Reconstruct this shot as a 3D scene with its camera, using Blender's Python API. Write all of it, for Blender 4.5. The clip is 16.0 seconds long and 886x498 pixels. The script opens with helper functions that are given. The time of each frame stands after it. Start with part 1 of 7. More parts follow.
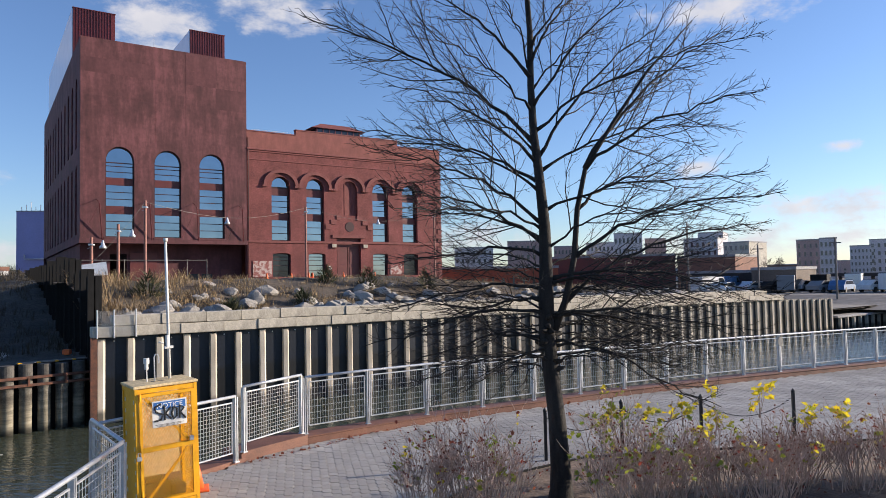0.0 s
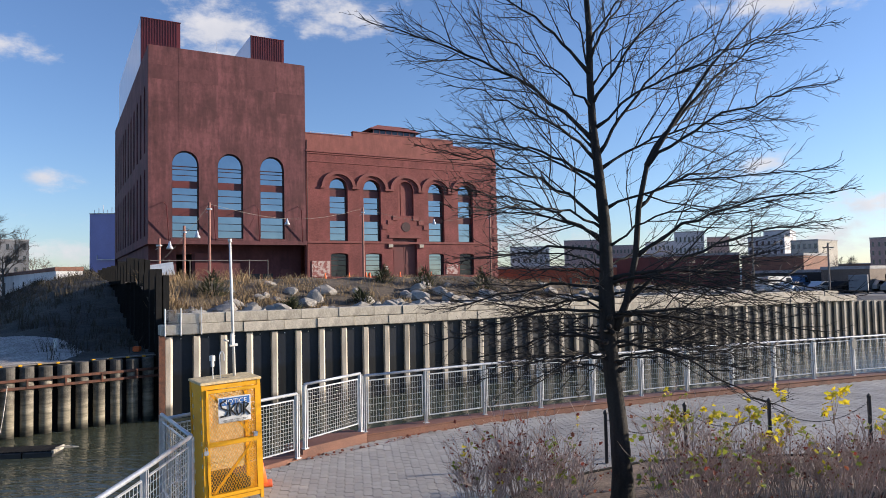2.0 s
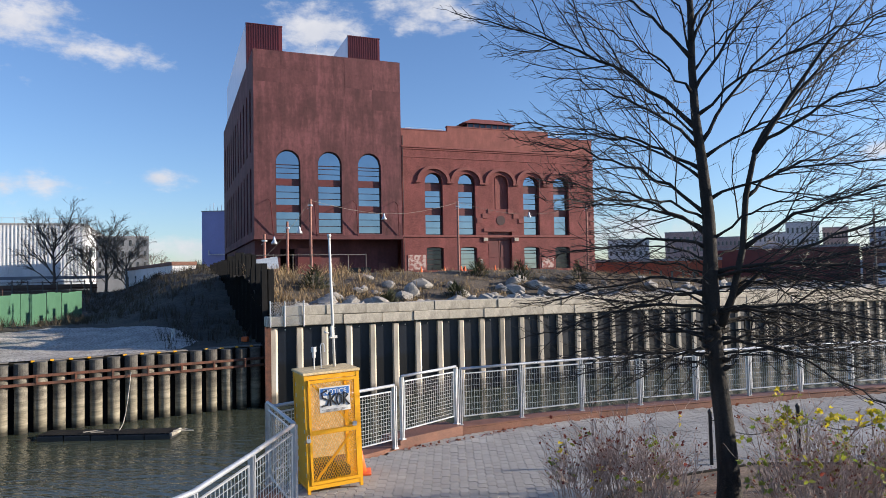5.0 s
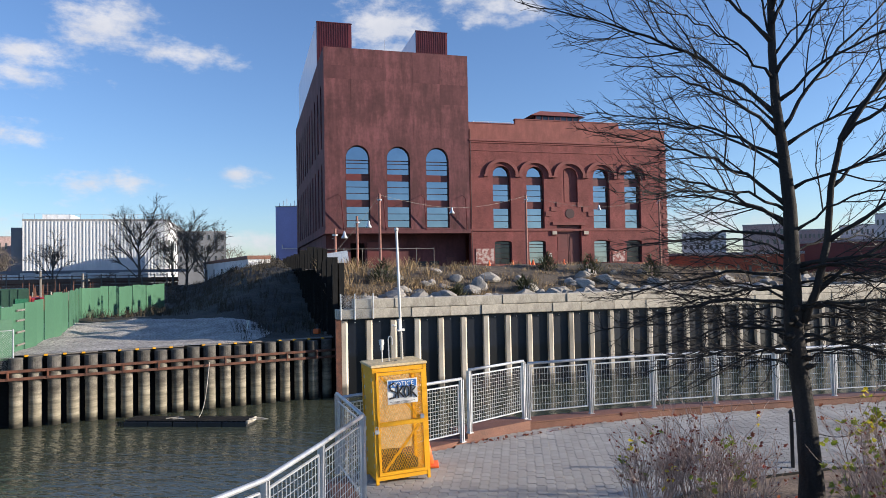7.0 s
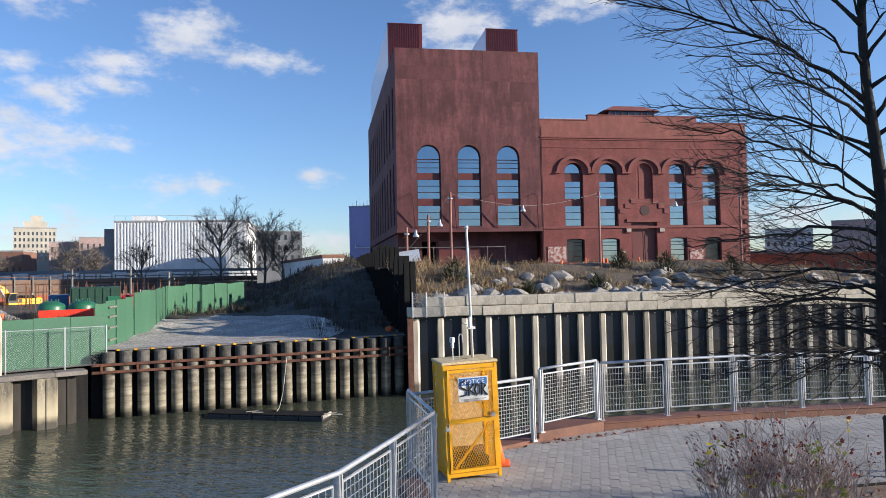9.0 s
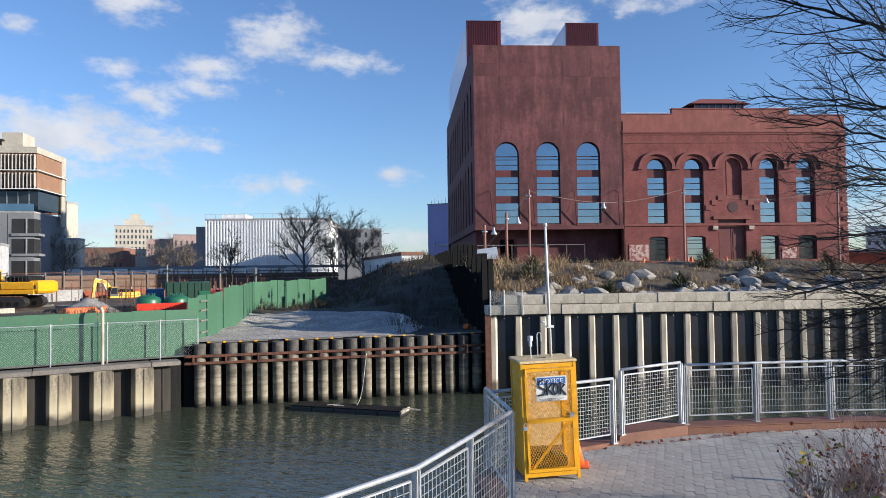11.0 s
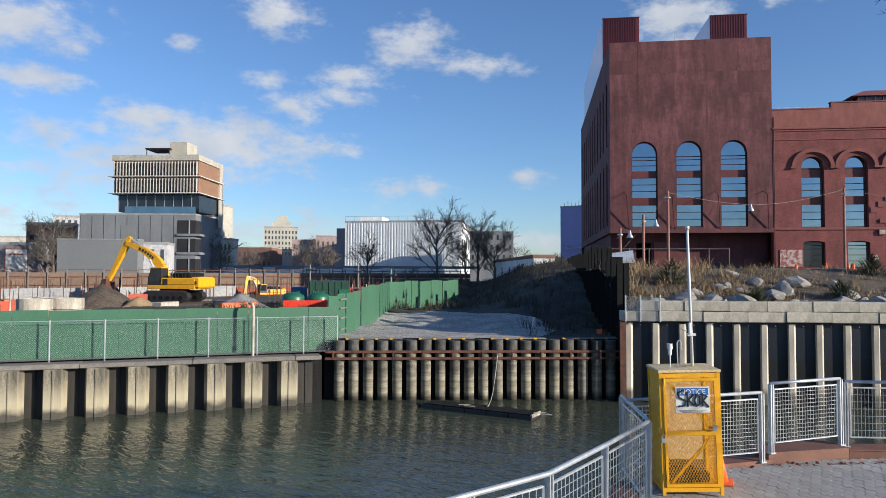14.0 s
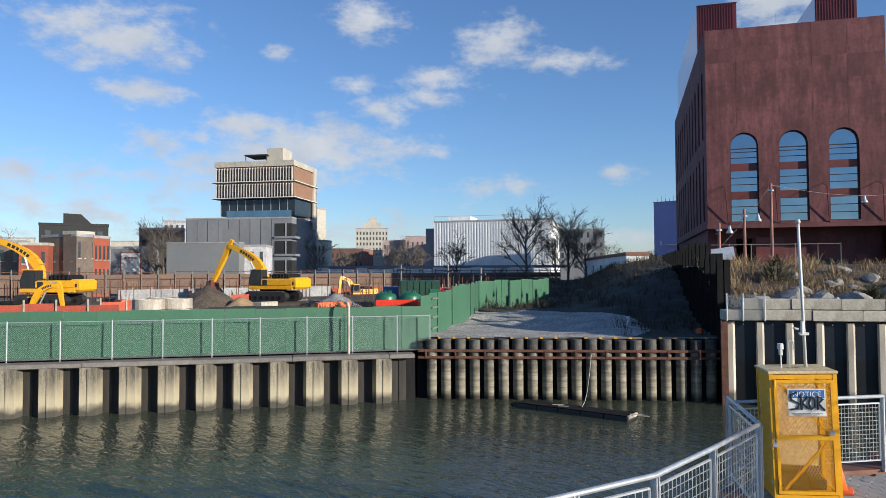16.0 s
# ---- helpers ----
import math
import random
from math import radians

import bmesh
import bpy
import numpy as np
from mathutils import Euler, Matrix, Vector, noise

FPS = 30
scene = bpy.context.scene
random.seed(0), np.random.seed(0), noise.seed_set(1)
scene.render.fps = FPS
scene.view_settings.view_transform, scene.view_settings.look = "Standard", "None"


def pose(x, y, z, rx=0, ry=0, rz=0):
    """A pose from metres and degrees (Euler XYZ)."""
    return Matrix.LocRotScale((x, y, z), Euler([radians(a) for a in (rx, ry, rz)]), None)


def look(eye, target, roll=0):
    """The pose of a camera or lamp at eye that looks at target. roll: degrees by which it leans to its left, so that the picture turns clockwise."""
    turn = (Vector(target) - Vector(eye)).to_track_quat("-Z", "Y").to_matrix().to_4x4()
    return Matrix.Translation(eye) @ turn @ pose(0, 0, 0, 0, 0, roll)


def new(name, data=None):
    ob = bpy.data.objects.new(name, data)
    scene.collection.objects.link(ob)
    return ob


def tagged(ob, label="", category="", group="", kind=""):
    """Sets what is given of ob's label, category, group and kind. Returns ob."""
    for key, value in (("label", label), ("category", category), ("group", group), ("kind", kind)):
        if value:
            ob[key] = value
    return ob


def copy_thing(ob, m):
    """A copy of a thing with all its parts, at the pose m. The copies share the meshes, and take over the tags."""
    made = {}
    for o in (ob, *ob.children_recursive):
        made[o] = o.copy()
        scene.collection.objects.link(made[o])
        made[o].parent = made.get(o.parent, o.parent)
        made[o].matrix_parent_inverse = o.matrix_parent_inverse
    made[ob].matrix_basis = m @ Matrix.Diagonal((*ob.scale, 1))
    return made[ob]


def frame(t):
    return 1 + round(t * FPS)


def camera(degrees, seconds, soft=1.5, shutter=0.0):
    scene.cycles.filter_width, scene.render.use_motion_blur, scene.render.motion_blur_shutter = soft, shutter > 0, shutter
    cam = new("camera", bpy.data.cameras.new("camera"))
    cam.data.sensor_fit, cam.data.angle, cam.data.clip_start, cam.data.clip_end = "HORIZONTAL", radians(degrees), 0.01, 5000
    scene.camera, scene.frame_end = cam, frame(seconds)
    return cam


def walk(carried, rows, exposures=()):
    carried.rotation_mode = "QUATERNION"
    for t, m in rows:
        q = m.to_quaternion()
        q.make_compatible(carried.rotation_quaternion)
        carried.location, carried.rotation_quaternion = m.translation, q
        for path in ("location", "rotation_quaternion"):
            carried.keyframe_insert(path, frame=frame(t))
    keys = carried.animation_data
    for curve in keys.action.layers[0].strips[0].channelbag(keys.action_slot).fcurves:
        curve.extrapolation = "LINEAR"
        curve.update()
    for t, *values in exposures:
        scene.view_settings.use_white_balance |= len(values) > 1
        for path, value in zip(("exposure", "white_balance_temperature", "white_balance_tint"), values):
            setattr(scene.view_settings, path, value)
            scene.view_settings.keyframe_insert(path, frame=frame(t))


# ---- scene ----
cam = camera(65.45, 16.0, soft=0.7)
PATH = [
    (0.0, pose(0.000, -0.000, 2.750, 92.560, 1.149, 0.000)),
    (0.5, pose(-0.004, -0.003, 2.754, 92.571, 1.153, 1.155)),
    (1.0, pose(-0.012, 0.005, 2.753, 92.579, 1.178, 2.336)),
    (1.5, pose(-0.023, 0.012, 2.749, 92.630, 1.140, 3.496)),
    (2.0, pose(-0.031, 0.015, 2.750, 92.629, 1.131, 4.624)),
    (2.5, pose(-0.048, 0.013, 2.751, 92.643, 1.051, 5.711)),
    (3.0, pose(-0.050, 0.019, 2.752, 92.659, 0.991, 6.902)),
    (3.5, pose(-0.047, 0.036, 2.751, 92.638, 0.951, 8.207)),
    (4.0, pose(-0.040, 0.030, 2.756, 92.525, 1.033, 9.620)),
    (6.5, pose(-0.014, 0.066, 2.751, 91.838, 1.156, 16.786)),
    (7.0, pose(-0.017, 0.077, 2.751, 91.845, 1.083, 18.172)),
    (7.5, pose(-0.020, 0.084, 2.747, 91.867, 1.037, 19.573)),
    (8.0, pose(-0.020, 0.104, 2.745, 91.866, 1.104, 21.026)),
    (8.5, pose(-0.012, 0.095, 2.741, 91.856, 1.151, 22.534)),
    (9.0, pose(-0.006, 0.091, 2.743, 91.835, 1.156, 24.090)),
    (11.5, pose(-0.014, 0.111, 2.742, 91.807, 0.615, 32.329)),
    (12.0, pose(-0.014, 0.113, 2.735, 91.902, 0.449, 34.189)),
    (12.5, pose(-0.020, 0.108, 2.744, 91.928, 0.275, 36.057)),
    (13.0, pose(-0.021, 0.097, 2.741, 91.938, 0.049, 37.886)),
    (13.5, pose(-0.031, 0.104, 2.731, 91.969, -0.127, 39.693)),
    (14.0, pose(-0.037, 0.095, 2.739, 92.004, -0.181, 41.434)),
    (14.5, pose(-0.052, 0.088, 2.735, 92.077, -0.160, 43.224)),
    (15.0, pose(-0.066, 0.072, 2.728, 92.115, 0.026, 45.043)),
    (15.5, pose(-0.068, 0.043, 2.725, 92.090, 0.208, 46.922)),
    (16.0, pose(-0.079, 0.009, 2.732, 91.951, 0.311, 48.791)),
]
walk(cam, PATH, [(0.0, 0.79, 6700, 14), (4.0, 0.82, 6600, 12), (9.0, 0.82, 6450, 11), (12.5, 0.65, 6300, 9), (16.0, 0.49, 6250, 8)])

# ---------------------------------------------------------------- light
SUN_AZ, SUN_EL = 76.0, 14.5          # degrees clockwise from +y, degrees up
sd = Vector((math.sin(radians(SUN_AZ)) * math.cos(radians(SUN_EL)), math.cos(radians(SUN_AZ)) * math.cos(radians(SUN_EL)), math.sin(radians(SUN_EL))))
sun = new("sun", bpy.data.lights.new("sun", "SUN"))
sun.data.energy, sun.data.angle, sun.data.color = 4.8, radians(0.6), (1.0, 0.89, 0.74)
sun.matrix_world = look(sd * 100, (0, 0, 0))

world = bpy.data.worlds.new("sky")
scene.world = world
world.use_nodes = True
wt = world.node_tree
wt.nodes.clear()


def wn(kind, **kw):
    n = wt.nodes.new(kind)
    for k, v in kw.items():
        n.inputs[int(k[1:])].default_value = v
    return n


def wmath(op, a, b=None, c=None, clamp=False):
    n = wt.nodes.new("ShaderNodeMath")
    n.operation, n.use_clamp = op, clamp
    for i, s in enumerate((a, b, c)):
        if s is None:
            continue
        if isinstance(s, (int, float)):
            n.inputs[i].default_value = s
        else:
            wt.links.new(s, n.inputs[i])
    return n.outputs[0]


sky = wn("ShaderNodeTexSky")
sky.sky_type, sky.sun_disc = "NISHITA", False
sky.sun_elevation, sky.sun_rotation = radians(SUN_EL), radians(SUN_AZ)
sky.air_density, sky.dust_density, sky.ozone_density = 1.0, 0.25, 3.4
tc = wn("ShaderNodeTexCoord")
sep = wn("ShaderNodeSeparateXYZ")
wt.links.new(tc.outputs["Generated"], sep.inputs[0])
sx, sy, sz = sep.outputs
azm = wmath("MULTIPLY", wmath("ARCTAN2", wmath("MULTIPLY", sx, -1.0), sy), 57.2958)
elv = wmath("MULTIPLY", wmath("ARCSINE", sz), 57.2958)
uv = wn("ShaderNodeCombineXYZ")
wt.links.new(azm, uv.inputs[0])
wt.links.new(elv, uv.inputs[1])
nz = wn("ShaderNodeTexNoise")
nz.inputs["Scale"].default_value, nz.inputs["Detail"].default_value, nz.inputs["Roughness"].default_value = 0.42, 8, 0.62
nzs = wn("ShaderNodeVectorMath")
nzs.operation = "MULTIPLY"
nzs.inputs[1].default_value = (0.8, 1.5, 1)
wt.links.new(uv.outputs[0], nzs.inputs[0])
wt.links.new(nzs.outputs[0], nz.inputs["Vector"])
# clouds: bearing, height, half width, half height (degrees), density
CLOUDS = [
    (74.3, 17.5, 6.5, 2.8, 1.1), (55.5, 20.3, 3.5, 1.8, 1.0), (72.5, 13.8, 3.5, 1.3, 1.0), (44.1, 18.4, 4.1, 2.1, 1.1),
    (49.4, 15.8, 3.0, 1.2, 1.1), (54.1, 13.3, 2.6, 1.3, 1.0), (38.3, 17.0, 3.5, 1.2, 0.8), (56.2, 15.3, 2.4, 0.9, 0.7),
    (60.1, 10.0, 10.8, 2.8, 1.2), (65.4, 11.7, 3.8, 1.3, 1.1), (71.9, 9.9, 3.0, 1.4, 0.8), (80.2, 7.3, 4.9, 1.6, 0.9),
    (62.6, 17.4, 1.4, 0.9, 0.8), (70.5, 7.0, 5.9, 1.3, 0.7), (34.6, 8.0, 2.2, 0.8, 0.8), (49.4, 14.0, 2.2, 0.8, 0.7),
    (13.3, 21.4, 4.9, 1.9, 1.0), (22.8, 19.5, 4.1, 2.5, 1.1), (-23.3, 19.9, 5.9, 1.5, 1.1), (-20.6, 8.4, 2.4, 1.1, 1.0),
    (-27.2, 4.9, 3.2, 1.1, 1.0), (-30.9, 4.3, 4.3, 1.5, 1.0), (-30.4, 9.0, 1.4, 0.5, 0.9), (-2.2, 3.3, 7.0, 1.8, 0.7),
    (-25.0, 2.5, 13.5, 1.4, 0.7), (34.3, 8.1, 2.4, 0.8, 0.7), (43.9, 7.0, 3.8, 1.1, 0.5), (50.2, 14.3, 4.3, 1.1, 0.7),
    (78.0, 4.5, 14.0, 3.2, 0.62), (54.0, 3.0, 16.0, 2.2, 0.5), (66.0, 8.2, 9.0, 2.0, 0.8), (33.0, 2.6, 8.0, 1.8, 0.6),
]
best = None
for ca, ce, cw, ch, cd in CLOUDS:
    a = wt.nodes.new("ShaderNodeVectorMath")
    a.operation = "SUBTRACT"
    wt.links.new(uv.outputs[0], a.inputs[0])
    a.inputs[1].default_value = (ca, ce, 0)
    b = wt.nodes.new("ShaderNodeVectorMath")
    b.operation = "MULTIPLY"
    wt.links.new(a.outputs[0], b.inputs[0])
    b.inputs[1].default_value = (1 / cw, 1 / ch, 0)
    c = wt.nodes.new("ShaderNodeVectorMath")
    c.operation = "LENGTH"
    wt.links.new(b.outputs[0], c.inputs[0])
    m = wmath("MULTIPLY", wmath("SUBTRACT", 1.15, c.outputs["Value"]), cd)
    best = m if best is None else wmath("MAXIMUM", best, m)
cover = wmath("ADD", best, wmath("MULTIPLY", wmath("SUBTRACT", nz.outputs[0], 0.52), 3.0))
veil = wt.nodes.new("ShaderNodeMapRange")
veil.interpolation_type = "SMOOTHSTEP"
veil.inputs[1].default_value, veil.inputs[2].default_value = -0.05, 1.15
wt.links.new(cover, veil.inputs[0])
dense = wmath("MULTIPLY", veil.outputs[0], 0.92)
mix = wt.nodes.new("ShaderNodeMix")
mix.data_type = "RGBA"
wt.links.new(dense, mix.inputs[0])
tint = wt.nodes.new("ShaderNodeVectorMath")
tint.operation = "MULTIPLY"
tint.inputs[1].default_value = (0.92, 0.975, 1.14)
wt.links.new(sky.outputs[0], tint.inputs[0])
wt.links.new(tint.outputs[0], mix.inputs[6])
shade = wt.nodes.new("ShaderNodeMix")
shade.data_type = "RGBA"
nz2 = wn("ShaderNodeTexNoise")
nz2.inputs["Scale"].default_value, nz2.inputs["Detail"].default_value = 0.3, 5
wt.links.new(uv.outputs[0], nz2.inputs["Vector"])
wt.links.new(nz2.outputs[0], shade.inputs[0])
shade.inputs[6].default_value, shade.inputs[7].default_value = (3.1, 3.4, 4.0, 1), (5.6, 5.5, 5.5, 1)
wt.links.new(shade.outputs[2], mix.inputs[7])
bg = wn("ShaderNodeBackground")
bg.inputs[1].default_value = 0.1
wt.links.new(mix.outputs[2], bg.inputs[0])
out = wn("ShaderNodeOutputWorld")
wt.links.new(bg.outputs[0], out.inputs[0])


# ---------------------------------------------------------------- materials
def mat(name, col, col2=None, rough=0.8, scale=3.0, fine=40.0, bump=0.2, metal=0.0, detail=6, streak=None, spread=(0.35, 0.65), rnd=0.0, spec=0.5, grain=0.25, coat=0.0, dist=0.02):
    """Two tones mixed by a large noise, a fine grain over them, relief from the grain. streak: squeeze of the large noise along x, y, z. rnd: change from piece to piece."""
    m = bpy.data.materials.new(name)
    m.use_nodes = True
    t = m.node_tree
    bsdf = t.nodes["Principled BSDF"]
    bsdf.inputs["Roughness"].default_value = rough
    bsdf.inputs["Metallic"].default_value = metal
    bsdf.inputs["Specular IOR Level"].default_value = spec
    bsdf.inputs["Coat Weight"].default_value = coat
    co = t.nodes.new("ShaderNodeTexCoord")
    mp = t.nodes.new("ShaderNodeMapping")
    mp.inputs["Scale"].default_value = streak or (1, 1, 1)
    t.links.new(co.outputs["Object"], mp.inputs[0])
    n1 = t.nodes.new("ShaderNodeTexNoise")
    n1.inputs["Scale"].default_value, n1.inputs["Detail"].default_value = scale, detail
    t.links.new(mp.outputs[0], n1.inputs["Vector"])
    n2 = t.nodes.new("ShaderNodeTexNoise")
    n2.inputs["Scale"].default_value, n2.inputs["Detail"].default_value = fine, 4
    t.links.new(co.outputs["Object"], n2.inputs["Vector"])
    r = t.nodes.new("ShaderNodeMapRange")
    r.inputs[1].default_value, r.inputs[2].default_value = spread
    t.links.new(n1.outputs[0], r.inputs[0])
    fac = r.outputs[0]
    if rnd:
        oi = t.nodes.new("ShaderNodeObjectInfo")
        ge = t.nodes.new("ShaderNodeNewGeometry")
        am = t.nodes.new("ShaderNodeMath")
        am.operation = "ADD"
        t.links.new(oi.outputs["Random"], am.inputs[0])
        t.links.new(ge.outputs["Random Per Island"], am.inputs[1])
        fr = t.nodes.new("ShaderNodeMath")
        fr.operation = "FRACT"
        t.links.new(am.outputs[0], fr.inputs[0])
        mm = t.nodes.new("ShaderNodeMix")
        mm.inputs[0].default_value = rnd
        t.links.new(fac, mm.inputs[2])
        t.links.new(fr.outputs[0], mm.inputs[3])
        fac = mm.outputs[0]
    mx = t.nodes.new("ShaderNodeMix")
    mx.data_type = "RGBA"
    col2 = col2 or tuple(c * 0.7 for c in col)
    mx.inputs[6].default_value, mx.inputs[7].default_value = (*col, 1), (*col2, 1)
    t.links.new(fac, mx.inputs[0])
    g = t.nodes.new("ShaderNodeMapRange")
    g.inputs[1].default_value, g.inputs[2].default_value, g.inputs[3].default_value, g.inputs[4].default_value = 0.3, 0.7, 1 - grain, 1 + grain
    t.links.new(n2.outputs[0], g.inputs[0])
    mul = t.nodes.new("ShaderNodeVectorMath")
    mul.operation = "SCALE"
    t.links.new(mx.outputs[2], mul.inputs[0])
    t.links.new(g.outputs[0], mul.inputs["Scale"])
    t.links.new(mul.outputs[0], bsdf.inputs["Base Color"])
    if bump:
        b = t.nodes.new("ShaderNodeBump")
        b.inputs["Strength"].default_value, b.inputs["Distance"].default_value = bump, dist
        t.links.new(n2.outputs[0], b.inputs["Height"])
        t.links.new(b.outputs[0], bsdf.inputs["Normal"])
    return m


def brick_mat(name, c1, c2, mortar, bw=0.22, bh=0.075):
    m = mat(name, c1, c2, rough=0.9, scale=0.35, fine=25, bump=0)
    t = m.node_tree
    bsdf = t.nodes["Principled BSDF"]
    src = bsdf.inputs["Base Color"].links[0].from_socket
    co = t.nodes.new("ShaderNodeTexCoord")
    sp = t.nodes.new("ShaderNodeSeparateXYZ")
    t.links.new(co.outputs["Object"], sp.inputs[0])
    ad = t.nodes.new("ShaderNodeMath")
    t.links.new(sp.outputs[0], ad.inputs[0])
    t.links.new(sp.outputs[1], ad.inputs[1])
    cb = t.nodes.new("ShaderNodeCombineXYZ")
    t.links.new(ad.outputs[0], cb.inputs[0])
    t.links.new(sp.outputs[2], cb.inputs[1])
    br = t.nodes.new("ShaderNodeTexBrick")
    br.inputs["Scale"].default_value = 1.0
    br.inputs["Brick Width"].default_value, br.inputs["Row Height"].default_value, br.inputs["Mortar Size"].default_value = bw, bh, 0.008
    br.inputs["Color1"].default_value, br.inputs["Color2"].default_value, br.inputs["Mortar"].default_value = (1, 1, 1, 1), (0.72, 0.72, 0.72, 1), (*mortar, 1)
    t.links.new(cb.outputs[0], br.inputs["Vector"])
    mx = t.nodes.new("ShaderNodeMix")
    mx.data_type, mx.blend_type = "RGBA", "MULTIPLY"
    mx.inputs[0].default_value = 1.0
    t.links.new(src, mx.inputs[6])
    t.links.new(br.outputs["Color"], mx.inputs[7])
    t.links.new(mx.outputs[2], bsdf.inputs["Base Color"])
    return m


M = {}


def streaks(m, scale, squeeze, amount, lo=0.42, hi=0.62):
    """Long dark weather streaks and blotches over a finished material."""
    t = m.node_tree
    bsdf = t.nodes["Principled BSDF"]
    src = bsdf.inputs["Base Color"].links[0].from_socket
    co = t.nodes.new("ShaderNodeTexCoord")
    mp = t.nodes.new("ShaderNodeMapping")
    mp.inputs["Scale"].default_value = squeeze
    t.links.new(co.outputs["Object"], mp.inputs[0])
    no = t.nodes.new("ShaderNodeTexNoise")
    no.inputs["Scale"].default_value, no.inputs["Detail"].default_value, no.inputs["Roughness"].default_value = scale, 9, 0.68
    t.links.new(mp.outputs[0], no.inputs["Vector"])
    r = t.nodes.new("ShaderNodeMapRange")
    r.inputs[1].default_value, r.inputs[2].default_value, r.inputs[3].default_value, r.inputs[4].default_value = lo, hi, 1 - amount, 1 + amount * 0.3
    t.links.new(no.outputs[0], r.inputs[0])
    mu = t.nodes.new("ShaderNodeVectorMath")
    mu.operation = "SCALE"
    t.links.new(src, mu.inputs[0])
    t.links.new(r.outputs[0], mu.inputs["Scale"])
    t.links.new(mu.outputs[0], bsdf.inputs["Base Color"])
    return m


M["tower"] = mat("red_concrete", (0.128, 0.042, 0.048), (0.192, 0.069, 0.075), rough=0.85, scale=0.28, fine=2.6, bump=0.15, streak=(1.2, 1.2, 0.5), grain=0.14, spread=(0.36, 0.64), detail=11, rnd=0.3)
streaks(M["tower"], 0.7, (1.6, 1.6, 0.28), 0.36)
streaks(M["tower"], 0.35, (1, 1, 1), 0.3)
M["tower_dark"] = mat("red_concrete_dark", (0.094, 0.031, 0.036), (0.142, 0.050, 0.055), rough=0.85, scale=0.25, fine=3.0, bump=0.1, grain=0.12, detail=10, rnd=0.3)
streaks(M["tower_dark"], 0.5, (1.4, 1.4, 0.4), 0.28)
M["brick"] = brick_mat("red_brick", (0.275, 0.084, 0.080), (0.205, 0.063, 0.060), (0.6, 0.55, 0.52))
streaks(M["brick"], 0.6, (1.2, 1.2, 0.45), 0.2)
M["brick_trim"] = mat("moulded_brick", (0.215, 0.066, 0.060), (0.165, 0.050, 0.046), scale=1.2, fine=14, bump=0.2)
M["render_red"] = streaks(mat("smooth_red_render", (0.27, 0.092, 0.078), (0.215, 0.073, 0.063), rough=0.85, scale=0.4, fine=5, bump=0.05, grain=0.06), 0.8, (1.5, 1.5, 0.5), 0.16)
M["red_metal"] = mat("red_corrugated_metal", (0.13, 0.024, 0.03), (0.10, 0.02, 0.025), rough=0.45, metal=0.3, scale=0.6, fine=8, bump=0.05, grain=0.08)
M["pent_side"] = mat("polished_red_metal", (0.55, 0.5, 0.52), (0.48, 0.44, 0.47), rough=0.28, metal=0.9, scale=0.5, fine=6, bump=0.0, grain=0.04)
M["frame_red"] = mat("dark_red_window_frame", (0.05, 0.014, 0.015), (0.035, 0.011, 0.012), rough=0.5, scale=2, bump=0.0, grain=0.1)
M["spandrel"] = mat("red_spandrel", (0.13, 0.028, 0.027), (0.10, 0.023, 0.022), rough=0.5, scale=1, bump=0.0, grain=0.06)
M["glass"] = mat("coated_window_glass", (0.30, 0.36, 0.42), (0.24, 0.30, 0.36), rough=0.03, metal=1.0, scale=0.4, fine=2.5, bump=0.02, grain=0.03)
M["glass_dark"] = mat("dark_window_glass", (0.05, 0.06, 0.07), (0.035, 0.04, 0.05), rough=0.06, metal=0.5, scale=0.6, fine=3, bump=0.02, grain=0.05)
M["concrete"] = streaks(mat("pale_concrete", (0.52, 0.475, 0.40), (0.36, 0.33, 0.275), rough=0.9, scale=0.9, fine=18, bump=0.3, rnd=0.5, grain=0.16, detail=9), 1.4, (1.5, 1.5, 0.7), 0.3)
M["concrete_grey"] = mat("grey_concrete", (0.33, 0.33, 0.33), (0.24, 0.24, 0.25), rough=0.9, scale=0.5, fine=6, bump=0.2)
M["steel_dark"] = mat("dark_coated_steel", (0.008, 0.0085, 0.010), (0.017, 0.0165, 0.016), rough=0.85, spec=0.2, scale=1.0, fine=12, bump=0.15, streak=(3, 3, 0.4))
M["rust"] = mat("rusted_steel", (0.15, 0.058, 0.034), (0.065, 0.032, 0.023), rough=0.85, scale=4, fine=40, bump=0.3)
M["corten"] = mat("rust_brown_kerb_steel", (0.22, 0.095, 0.06), (0.13, 0.058, 0.04), rough=0.7, scale=2.5, fine=50, bump=0.12, spread=(0.3, 0.7))
M["galv"] = mat("galvanised_steel", (0.60, 0.62, 0.64), (0.48, 0.50, 0.53), rough=0.4, metal=0.6, scale=9, fine=80, bump=0.04, grain=0.1)
M["yellow"] = mat("yellow_painted_steel", (0.80, 0.40, 0.013), (0.70, 0.34, 0.012), rough=0.42, scale=3, fine=30, bump=0.05, grain=0.08)
M["black"] = mat("black_paint", (0.02, 0.02, 0.022), (0.03, 0.03, 0.03), rough=0.5, bump=0.05)
M["white"] = mat("white_paint", (0.70, 0.70, 0.68), (0.58, 0.58, 0.56), rough=0.6, bump=0.05, grain=0.06)
M["blue"] = mat("blue_print", (0.03, 0.14, 0.40), (0.03, 0.12, 0.35), rough=0.5, bump=0, grain=0.04)
